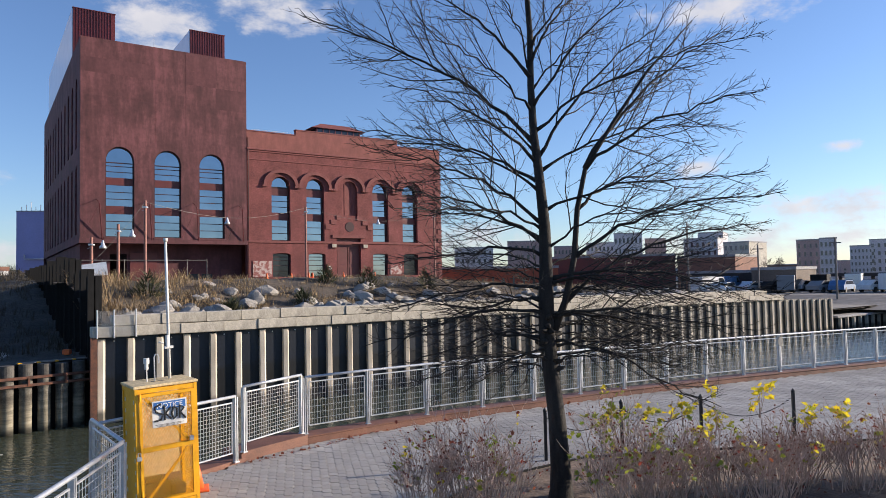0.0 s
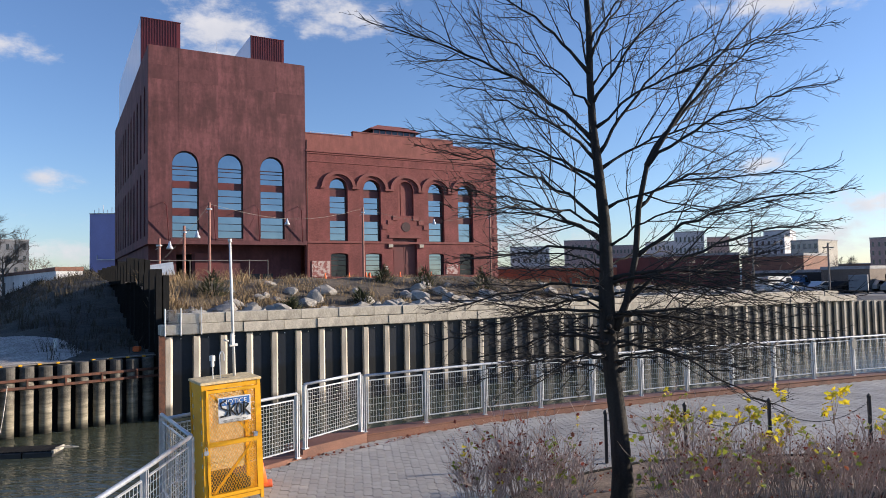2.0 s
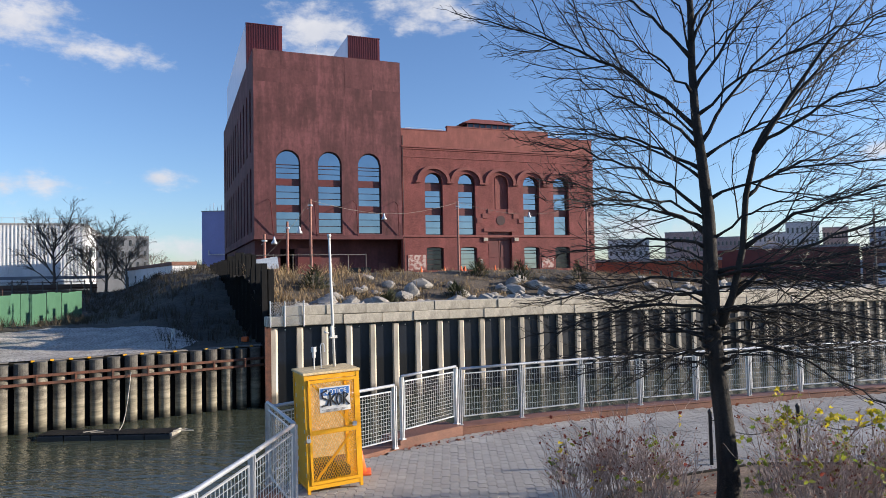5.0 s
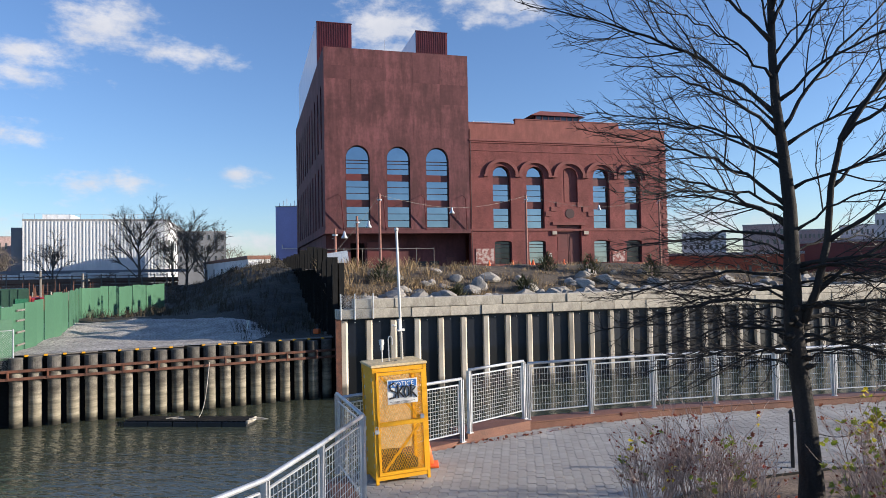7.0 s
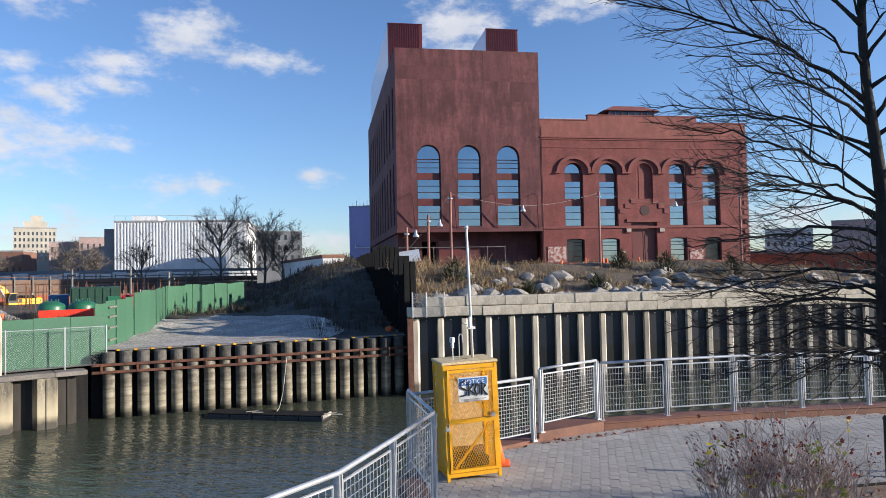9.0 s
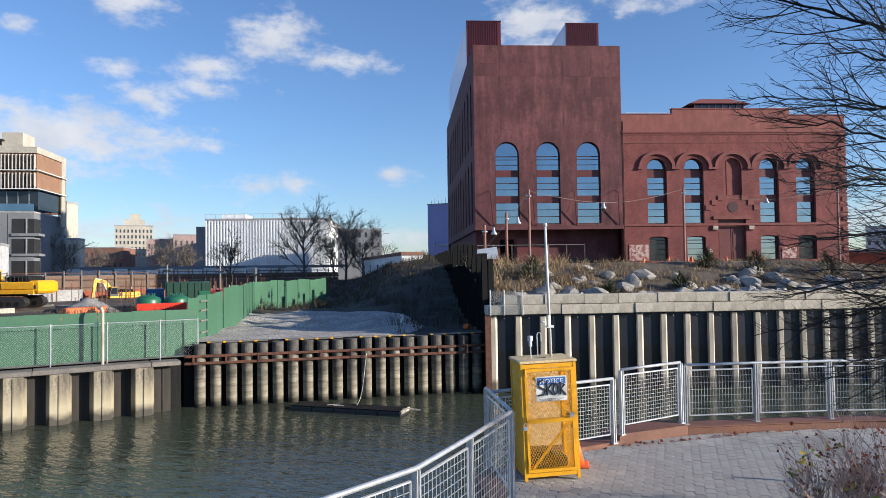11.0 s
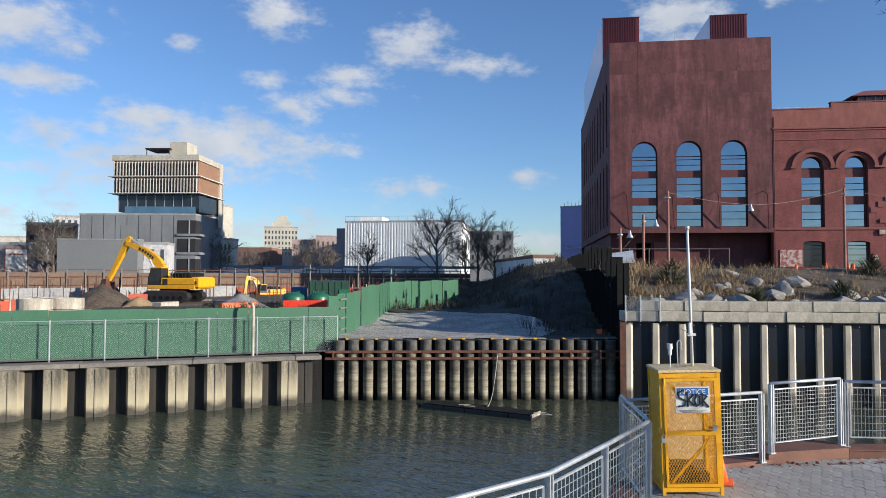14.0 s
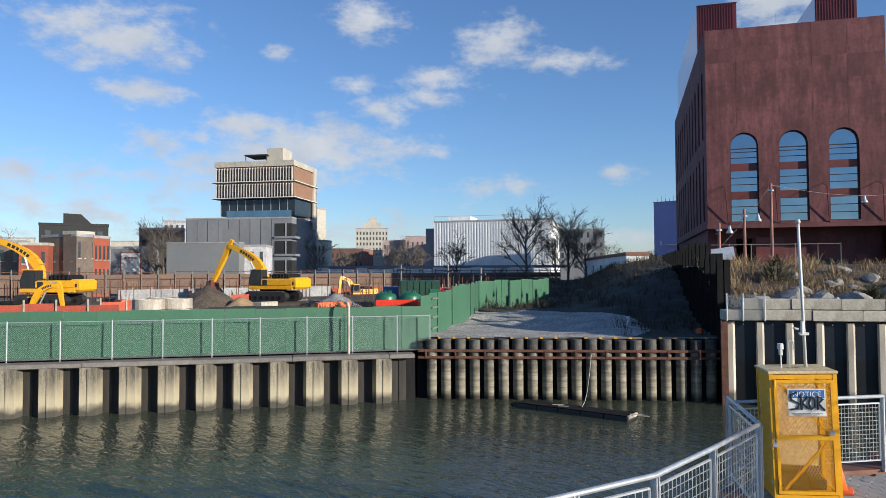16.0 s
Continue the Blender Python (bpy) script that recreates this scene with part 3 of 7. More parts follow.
part("earth_slope", sl, "soil", rw)
lc = MB()
lc.box(rlen - 0.2, rlen + 60, -0.3, 1.2, -1.35, -1.15, bevel=0.03)
part("low_cap", lc, "concrete_grey", rw)

# ---------------------------------------------------------------- berm, plateau and left lot
def sheet_grid(f, x0, x1, nx, y0, y1, ny, m):
    mb = MB()
    vs = [m @ Vector((x0 + (x1 - x0) * i / nx, y0 + (y1 - y0) * j / ny, f(x0 + (x1 - x0) * i / nx, y0 + (y1 - y0) * j / ny))) for j in range(ny + 1) for i in range(nx + 1)]
    mb.add(vs, [(j * (nx + 1) + i, j * (nx + 1) + i + 1, (j + 1) * (nx + 1) + i + 1, (j + 1) * (nx + 1) + i) for j in range(ny) for i in range(nx)])
    return mb


def smooth(a, b, x):
    u = min(1, max(0, (x - a) / (b - a)))
    return u * u * (3 - 2 * u)


def berm_z(x, y):
    top = 3.0 - 0.9 * smooth(18, 34, x) - 2.9 * smooth(36, 56, x)
    low = 1.25 - 1.9 * smooth(44, 52, x)
    z = low + (max(top, low) - low) * smooth(0.3, 9, y)
    return z + 0.16 * noise.noise((x * 0.45, y * 0.45, 3)) * smooth(0, 1.5, y) + 0.07 * noise.noise((x * 1.7, y * 1.7, 7))


struct("berm", sheet_grid(berm_z, 0.0, 95, 190, 0.2, 14, 32, FR), "soil", "rough soil bank above the canal wall", "bank", smooth=True)
pla = MB()
z3 = 2.95
pla.add([FR @ Vector((0.4, 12, z3)), FR @ Vector((33, 12, z3 - 0.8)), FR @ Vector((48, 60, 2.0)), FR @ Vector((0.4, 110, z3))], [(0, 1, 2, 3)])
struct("yard", pla, "soil", "packed earth yard in front of the brick hall", "ground")

# ground of the lot between the pile wall and the fence; FS runs back along the retaining wall
FS = pose(-13.49, 26.92, 0, 0, 0, 33.92 + 90)


def lot_z(x, y):
    # x back from the canal, y out to the left
    base = -0.12 + 0.25 * smooth(3, 9, x) * smooth(2.5, 5, y) * (1 - smooth(16, 26, x))
    hill = 3.3 * smooth(8, 32, x) * (1 - smooth(1.0, 9.0 + x * 0.05, y)) + 1.5 * smooth(28, 62, x) * (1 - smooth(13, 24, y))
    return base + hill + 0.2 * noise.noise((x * 0.35, y * 0.35, 1)) * smooth(1, 6, x) + 0.08 * noise.noise((x * 1.6, y * 1.6, 5)) * smooth(1, 6, x)


# the lot's edge runs along the pipe-pile wall, at a slant to the retaining wall
LOT = FS @ Matrix(((1, -0.1825, 0, 1.1), (0, 1, 0, 0), (0, 0, 1, 0), (0, 0, 0, 1)))
struct("lot_ground", sheet_grid(lambda x, y: lot_z(x + 1.1 - 0.1825 * y, y), 0.0, 82, 150, 0.1, 34, 70, LOT), "lot_shade_soil", "scrubby earth bank coloured dark for its shade", "bank", smooth=True)
def gravel_z(x, y):
    return lot_z(x, y) + 0.06 - 0.35 * smooth(0.8, 1.0, math.hypot((x - 6.0) / 10.5, (y - 10.2) / 8.8))


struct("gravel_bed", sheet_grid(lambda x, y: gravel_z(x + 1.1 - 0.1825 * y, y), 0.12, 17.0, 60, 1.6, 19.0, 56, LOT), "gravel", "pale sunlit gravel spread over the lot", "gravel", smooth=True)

# retaining wall: dark soldier piles with lagging, running back to the tower
rt = thing("retaining_wall", FS, "tall dark steel soldier piles with grey lagging boards", "retaining wall", kind="structure")
kp = MB()
for s in (-0.16, 0.13):
    kp.box(s, s + 0.03, -0.17, 0.17, -1, 0)
kp.box(-0.16, 0.16, -0.015, 0.015, -1, 0)
kpm = kp.mesh("steel_pile", M["steel_dark"])
for i in range(24):
    o = part("steel_pile", kpm, "steel_dark", rt)
    hgt = 3.2 + 1.0 * smooth(0, 10, i * 2.2) + 0.25 * math.sin(i * 2.3)
    o.location, o.scale = (0.9 + i * 2.2, 0.0, hgt), (1.5, 1.5, hgt + 0.6)
lgm = MB()
lgm.box(0.02, 2.18, -0.05, 0.03, 0.01, 0.28, bevel=0.012)
lgm = lgm.mesh("lagging_board", M["wood_grey"])
# upper boards take the same near-black, painting the wall's shaded side
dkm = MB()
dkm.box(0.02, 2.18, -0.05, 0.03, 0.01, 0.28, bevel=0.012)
dkm = dkm.mesh("lagging_board", M["shade_dark"])
for i in range(23):
    for j in range(11 if i < 8 else 13):
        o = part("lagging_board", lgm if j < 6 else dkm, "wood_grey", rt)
        o.location = (0.9 + i * 2.2, -0.12, -0.5 + j * 0.29)

# ---------------------------------------------------------------- the tower and the brick hall
TW, TH, SOFFIT = 17.45, 28.98, 7.35
tower = thing("tower_building", BF, "rust-red concrete tower block with tall arched windows, overhanging its base", "building")
HX = (17.45, 44.75)
T_OPS = [(x, x + 2.83, 7.95, 16.15, 1.45) for x in (2.38, 7.22, 12.01)]
fw = wall_with_openings(MB(), 0, TW, SOFFIT, TH, 0.0, 0.6, T_OPS, 18)
part("front_wall", fw, "tower", tower)
# formed panels, a few mm proud, each of its own tone
PX, PZ = (0.03, 3.1, 7.35, 10.55, 13.9, 17.42), (18.35, 20.4, 22.85, 25.3, 26.9, 28.95)
for i in range(5):
    for j in range(5):
        q = MB()
        q.box(PX[i] + 0.012, PX[i + 1] - 0.012, -0.006 - 0.004 * ((i + 2 * j) % 2), 0.1, PZ[j] + 0.012, PZ[j + 1] - 0.012)
        part("cast_panel", q, "tower_dark" if (i, j) in ((0, 3), (1, 3), (3, 3), (4, 2), (3, 4)) else "tower", tower)
rest = MB()
rest.box(TW - 0.5, TW, 0.6, 47, SOFFIT, TH)
rest.box(0, TW, 47, 47.5, 3, TH)
part("back_wall", rest, "tower", tower)
slab = MB()
slab.box(0.5, TW - 0.5, 0.6, 47, SOFFIT, SOFFIT + 0.4)
slab.box(-0.06, TW + 0.03, -0.1, 0.0, SOFFIT - 0.05, SOFFIT + 0.42)
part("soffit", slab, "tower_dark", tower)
roof = MB()
roof.box(0.5, TW - 0.5, 0.6, 47, TH - 0.9, TH - 0.5)
part("roof", roof, "concrete_grey", tower)
for zt in (17.6, 10.8, 14.0):
    fl = MB()
    fl.box(0.5, TW - 0.5, 1.2, 46, zt - 0.2, zt + 0.2)
    part("floor_slab", fl, "concrete_grey", tower)
# the long side, with two rows of narrow openings
SIDE = pose(0, 0, 0, 0, 0, 90)
s_ops = []
for i in range(11):
    y = 2.6 + i * 4.0
    s_ops += [(y, y + 1.5, 8.3, 15.2, 0.6), (y, y + 1.5, 17.6, 24.6, 0.6)]
sw = wall_with_openings(MB(), 0.6, 47, SOFFIT, TH, -0.6, 0.0, s_ops, 6)
swo = part("side_wall", sw, "tower", tower)
swo.matrix_local = SIDE
for i in range(11):
    y = 2.6 + i * 4.0
    q = MB()
    q.box(0.42, 0.48, y - 0.05, y + 1.55, 8.2, 15.9)
    q.box(0.42, 0.48, y - 0.05, y + 1.55, 17.5, 25.3)
    part("slot_window", q, "glass_dark", tower)
bs = MB()
wall_with_openings(bs, 0.3, 17.6, 2.4, SOFFIT, 2.6, 3.0, [(3.2, 4.9, 2.4, 6.3, 0)])
bs.box(0.3, 0.7, 3.0, 46, 2.4, SOFFIT)
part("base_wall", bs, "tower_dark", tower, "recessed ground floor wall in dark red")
bd = MB()
bd.box(15.1, 16.3, 2.52, 2.6, 2.4, 4.5)
part("door", bd, "spandrel", tower, "flush red steel door")
bd = MB()
bd.box(5.2, 8.0, 2.48, 2.6, 2.4, 6.4)
part("door", bd, "spandrel", tower, "wide flush red steel door")
bg2 = MB()
for a in (11.4, 12.9):
    bg2.box(a, a + 1.2, 2.5, 2.6, 3.3, 4.0)
part("vent_grille", bg2, "black", tower)


def tall_window(parent, x, wd, z0, spring, rise, y, spans, glass="glass", bars=3):
    """An arched window: red frame with glass panes, spandrels between storeys and thin transoms."""
    f = MB()
    t = 0.1
    n = 16
    ring = []
    for k in range(n + 1):
        w_ = math.pi * k / n
        ring.append((x + wd / 2 - math.cos(w_) * wd / 2, spring + math.sin(w_) * rise, x + wd / 2 - math.cos(w_) * (wd / 2 - t), spring + math.sin(w_) * (rise - t)))
    for a, b in zip(ring, ring[1:]):
        f.prism([(a[0], a[1]), (b[0], b[1]), (b[2], b[3]), (a[2], a[3])], y - 0.14, y + 0.06)
    f.box(x, x + t, y - 0.14, y + 0.06, z0, spring)
    f.box(x + wd - t, x + wd, y - 0.14, y + 0.06, z0, spring)
    f.box(x + t, x + wd - t, y - 0.14, y + 0.06, z0, z0 + t)
    win = part("window", f, "frame_red", parent)
    zs = [z0 + t] + [q for s in spans for q in s] + [spring + rise - t]
    for a, b in zip(zs[0::2], zs[1::2]):
        g_ = MB()
        last = b > spring
        if last:
            prev = a
            poly = [(x + t, a)] + [(r[2], r[3]) for r in ring] + [(x + wd - t, a)]
            g_.prism(poly, y, y + 0.03)
        else:
            g_.box(x + t, x + wd - t, y, y + 0.03, a, b)
        part("pane", g_, glass, win)
        tr = MB()
        hi = spring if last else b
        for k in range(1, bars):
            z = a + (hi - a) * k / bars
            tr.box(x + t, x + wd - t, y - 0.06, y - 0.002, z - 0.035, z + 0.035)
        if last:
            tr.box(x + t, x + wd - t, y - 0.06, y - 0.002, spring - 0.3, spring - 0.2)
        part("transom", tr, "frame_red", win)
    for a, b in spans:
        s_ = MB()
        s_.box(x + t, x + wd - t, y - 0.08, y + 0.06, a, b)
        part("spandrel", s_, "spandrel", win)
    return win


for x, xr, z0, spg, rise in T_OPS:
    tall_window(tower, x, 2.83, 7.95, 16.15, 1.45, 0.42, [(10.43, 11.28), (13.5, 14.3)])
    q = MB()
    q.box(x - 0.1, x + 2.93, -0.12, 0.2, 7.72, 7.95, bevel=0.02)
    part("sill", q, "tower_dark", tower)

# slender lamp outriggers leaning out from the overhang's edge
for x in (1.7, 6.6, 11.5, 16.6):
    q = MB()
    q.tube([(x + 0.4, -0.05, 7.6), (x, -0.95, 11.4)], 0.05, n=6)
    q.tube([(x, -0.95, 11.4), (x - 0.15, 0.02, 11.9)], 0.03, n=5)
    q.tube([(x, -0.95, 11.35), (x - 1.6, -0.02, 7.6)], 0.015, n=4)
    part("outrigger", q, "red_metal", tower)
# rooftop plant rooms with ribbed cladding
for nm, a, b, c, e, zt in (("plant_room", 0.02, 4.5, 8, 39.5, 34.7), ("plant_room", 12.95, 17.3, 8, 26, 34.5)):
    q = MB()
    q.box(a + 0.08, b, c, e, TH - 0.6, zt)
    for i in range(int((b - a) / 0.3)):
        q.box(a + 0.12 + i * 0.3, a + 0.24 + i * 0.3, c - 0.07, c + 0.01, TH - 0.6, zt)
    q.box(a - 0.0, b + 0.05, c - 0.1, c + 0.15, zt, zt + 0.08)
    o = part(nm, q, "red_metal", tower)
    s_ = MB()
    s_.box(a, a + 0.06, c + 0.1, e, TH - 0.5, zt - 0.02)
    part("side_cladding", s_, "pent_side", o, "smooth light-reflecting metal side")
mst = MB()
mst.tube([(8.2, 5, TH - 0.6), (8.2, 5, 32.0)], [0.05, 0.02], n=6)
part("mast", mst, "galv", tower)

hall = thing("brick_hall", BF, "old red brick power hall with arched windows and stepped parapet", "building")
H_OPS = [(x, x + 2.35, 7.85, 14.45, 1.15) for x in (20.45, 24.9, 34.08, 38.6)]
G_OPS = [(x, x + 2.25, 3.45, 6.15, 0.2) for x in (20.55, 25.1, 34.06, 38.7)]
ops = H_OPS + G_OPS + [(28.9, 32.3, 2.4, 8.3, 0), (29.7, 31.9, 11.2, 14.5, 1.1)]
hf = wall_with_openings(MB(), TW + 0.01, 44.75, 2.4, 20.1, 0.06, 0.75, ops, 12)
part("front_wall", hf, "brick", hall)
ni = MB()
nr = [(30.8 + math.cos(math.pi * k / 12) * 1.1, 14.5 + math.sin(math.pi * k / 12) * 1.1) for k in range(13)]
ni.prism([(30.8 + (x - 30.8) * 1.1, z + 0.08 * (z > 14)) for x, z in nr] + [(29.6, 11.1), (32.0, 11.1)], 0.42, 0.55)
ni.box(30.2, 30.3, 0.38, 0.42, 11.2, 15.3)
ni.box(31.3, 31.4, 0.38, 0.42, 11.2, 15.3)
part("blind_window", ni, "brick_trim", hall)
pp = MB()
pp.box(TW + 0.01, 23.6, 0.06, 0.6, 20.1, 20.8)
pp.box(23.6, 38.0, 0.06, 0.6, 20.1, 21.45)
pp.box(38.0, 44.75, 0.06, 0.6, 20.1, 20.7)
part("parapet", pp, "render_red", hall)
pf = MB()
pf.box(TW + 0.02, 44.74, 0.052, 0.1, 18.84, 20.1)
part("parapet_face", pf, "render_red", hall, "smooth rendered band above the cornice")
cp = MB()
for a, b, z in ((TW + 0.01, 23.6, 20.8), (23.55, 38.05, 21.45), (38.0, 44.85, 20.7)):
    cp.box(a, b, 0.0, 0.65, z, z + 0.12)
part("coping", cp, "brick_trim", hall)
co = MB()
for z, h, o_ in ((18.6, 0.22, 0.16), (18.38, 0.16, 0.09), (17.4, 0.12, 0.07), (7.55, 0.26, 0.12)):
    co.box(TW + 0.01, 44.85, 0.06 - o_, 0.06, z, z + h, bevel=0.03)
part("cornice", co, "brick_trim", hall)
for xc in (21.62, 26.07, 30.8, 35.25, 39.78):
    hd = MB()
    n = 20
    for k in range(n):
        a0, a1 = math.pi * k / n, math.pi * (k + 1) / n
        hd.prism([(xc + math.cos(a0) * 2.2, 14.5 + math.sin(a0) * 1.95), (xc + math.cos(a1) * 2.2, 14.5 + math.sin(a1) * 1.95), (xc + math.cos(a1) * 1.8, 14.5 + math.sin(a1) * 1.55), (xc + math.cos(a0) * 1.8, 14.5 + math.sin(a0) * 1.55)], -0.16, 0.07)
    hd.box(xc - 2.35, xc - 1.75, -0.18, 0.07, 14.28, 14.5)
    hd.box(xc + 1.75, xc + 2.35, -0.18, 0.07, 14.28, 14.5)
    part("arch_hood", hd, "brick_trim", hall)
for x, xr, z0, spg, rise in H_OPS:
    tall_window(hall, x, 2.35, 7.85, 14.45, 1.15, 0.62, [(10.35, 11.26), (13.35, 14.2)], bars=3)
for x, xr, z0, spg, rise in G_OPS:
    tall_window(hall, x, 2.25, 3.45, 6.15, 0.2, 0.55, [], glass="glass_dark" if x > 38 or x < 21 else "glass", bars=4)
dr = MB()
for a in (28.9, 30.62):
    dr.box(a + 0.02, a + 1.66, 0.5, 0.6, 2.4, 7.2, bevel=0.03)
    dr.box(a + 0.25, a + 1.43, 0.46, 0.5, 5.0, 6.8)
    dr.box(a + 0.25, a + 1.43, 0.46, 0.5, 2.9, 4.6)
dr.box(28.9, 32.3, 0.45, 0.6, 7.2, 8.3)
part("door", dr, "spandrel", hall, "tall red double door")
ds = MB()
ds.box(28.3, 32.9, -0.06, 0.06, 8.3, 8.7)
for a in (28.15, 32.55):
    ds.box(a, a + 0.7, -0.1, 0.06, 7.0, 7.6)
part("door_surround", ds, "brick_trim", hall)
ks = MB()
for a in (28.2, 32.6):
    ks.box(a, a + 0.6, -0.14, -0.1, 7.1, 7.5)
part("stone_block", ks, "concrete", hall)
cw_ = MB()
cw_.prism([(30.75 + 0.62 * math.cos(k * math.pi / 10), 9.75 + 0.62 * math.sin(k * math.pi / 10)) for k in range(20)], 0.02, 0.1)
part("round_window", cw_, "frame_red", hall)
for i in range(3):
    for x in (27.4 + i * 0.75, 33.3 - i * 0.75):
        st = MB()
        st.box(x, x + 0.75, -0.03, 0.06, 9.4 + i * 0.6, 10.0 + i * 0.6)
        part("stepped_brickwork", st, "brick_trim", hall)
for i in range(26):
    qn = MB()
    qn.box(44.75 - (0.9 if i % 2 else 0.55), 44.83, -0.02, 0.06, 3.2 + i * 0.6, 3.2 + i * 0.6 + 0.48)
    part("quoin", qn, "brick_trim", hall)
hr_ = MB()
hr_.box(44.15, 44.75, 0.75, 40, 2.4, 20.0)
hr_.box(TW, 44.75, 40, 40.6, 2.4, 20.0)
part("side_wall", hr_, "brick", hall)
hro = MB()
hro.box(TW, 44.15, 0.75, 40, 19.2, 19.5)
part("roof", hro, "concrete_grey", hall)
mo = MB()
mo.box(29.8, 36.4, 8, 26, 19.5, 24.1)
part("roof_monitor", mo, "glass_dark", hall)
mo2 = MB()
mo2.add([(29.0, 7.6, 24.0), (37.2, 7.6, 24.0), (37.2, 26, 24.0), (29.0, 26, 24.0), (31.0, 9, 24.9), (35.2, 9, 24.9), (35.2, 25, 24.9), (31.0, 25, 24.9)], [(3, 2, 1, 0), (4, 5, 6, 7), (0, 1, 5, 4), (1, 2, 6, 5), (2, 3, 7, 6), (3, 0, 4, 7)])
part("monitor_roof", mo2, "brick_trim", hall)
for i in range(8):
    q = MB()
    q.box(29.8 + i * 0.93, 29.92 + i * 0.93, 7.9, 8.0, 19.5, 24.0)
    part("monitor_mullion", q, "red_metal", hall)
rl = MB()
for z in (20.9, 21.3):
    rl.tube([(18.5, 1.2, z), (23.4, 1.2, z)], 0.03, n=4)
    rl.tube([(36, 1.2, z + 0.6), (41, 1.2, z + 0.6)], 0.03, n=4)
for i in range(6):
    rl.tube([(18.5 + i * 0.98, 1.2, 19.5), (18.5 + i * 0.98, 1.2, 21.3)], 0.03, n=4)
    rl.tube([(36 + i, 1.2, 19.5), (36 + i, 1.2, 21.9)], 0.03, n=4)
part("roof_rail", rl, "galv", hall)
dp = MB()
dp.tube([(17.62, -0.02, 3.0), (17.62, -0.02, 20.0)], 0.05, n=8)
part("downpipe", dp, "frame_red", hall)

# ---------------------------------------------------------------- kerb and railing of the promenade
def offset_line(pts, d):
    res = []
    for i, p in enumerate(pts):
        a, b = Vector(pts[max(i - 1, 0)]), Vector(pts[min(i + 1, len(pts) - 1)])
        t = (b - a).normalized()
        res.append((p[0] - t.y * d, p[1] + t.x * d))
    return res


FRONT = [(-3.55, 10.15), (-3.2, 10.75), (-2.36, 11.92), (-1.05, 12.93), (0.03, 13.68), (3.82, 15.88), (7.5, 17.7), (12.5, 19.95), (20, 23.2), (40, 31.6)]
kerb = thing("kerb", pose(0, 0, 0), "rust-brown steel kerb along the promenade edge", "kerb", kind="structure")


def kerb_run(pts, width, h):
    mb = MB()
    out_ = offset_line(pts, width)
    for i in range(len(pts) - 1):
        p, q, r, s_ = pts[i], pts[i + 1], out_[i + 1], out_[i]
        mb.add([(p[0], p[1], -0.3), (q[0], q[1], -0.3), (r[0], r[1], -0.3), (s_[0], s_[1], -0.3), (p[0], p[1], h), (q[0], q[1], h), (r[0], r[1], h), (s_[0], s_[1], h)], [(3, 2, 1, 0), (4, 5, 6, 7), (0, 1, 5, 4), (1, 2, 6, 5), (2, 3, 7, 6), (3, 0, 4, 7)])
    return mb


part("kerb_beam", kerb_run(FRONT[2:], 0.42, 0.12), "corten", kerb)
part("kerb_beam", kerb_run([(-3.17, 10.8), (-2.36, 11.9)], 0.5, 0.15), "corten", kerb)
part("kerb_beam", kerb_run([(-3.92, 9.45), (-3.55, 10.15), (-3.12, 10.85)], 0.42, 0.05), "corten", kerb)
part("kerb_beam", kerb_run([(-3.4, 1.5), (-3.27, 4.0), (-3.1, 4.95), (-3.38, 7.4), (-4.2, 8.5)], 0.3, 0.03), "corten", kerb)
nos = MB()
for a, b in zip(FRONT[2:], FRONT[3:]):
    nos.tube([(a[0], a[1] - 0.01, 0.115), (b[0], b[1] - 0.01, 0.115)], 0.012, n=6)
part("kerb_nosing", nos, "corten", kerb)


def mesh_panel(rail, p, q, z0, z1, dv, dh, rails=True):
    """One framed wire panel between the rail points p and q (x, y)."""
    F, ln = along(p, q)
    g0, g1 = 0.07, ln - 0.07
    f = MB()
    for z in (z0 + 0.02, z1 - 0.09):
        f.tube([F @ Vector((g0, 0, z)), F @ Vector((g1, 0, z))], 0.013, n=5)
    for x in (g0, g1):
        f.tube([F @ Vector((x, 0, z0 + 0.02)), F @ Vector((x, 0, z1 - 0.09))], 0.013, n=5)
    pan = part("panel_frame", f, "galv", rail)
    wv = MB()
    nx = max(2, int((g1 - g0) / dv))
    for i in range(1, nx):
        x = g0 + (g1 - g0) * i / nx
        wv.tube([F @ Vector((x, 0, z0 + 0.02)), F @ Vector((x, 0, z1 - 0.09))], 0.0039, n=4, cap=False)
    nh = max(2, int((z1 - z0 - 0.11) / dh))
    for j in range(1, nh):
        z = z0 + 0.02 + (z1 - z0 - 0.11) * j / nh
        wv.tube([F @ Vector((g0, 0.004, z)), F @ Vector((g1, 0.004, z))], 0.0034, n=4, cap=False)
    tagged(part("wire_infill", wv, "galv", pan), kind="stuff")


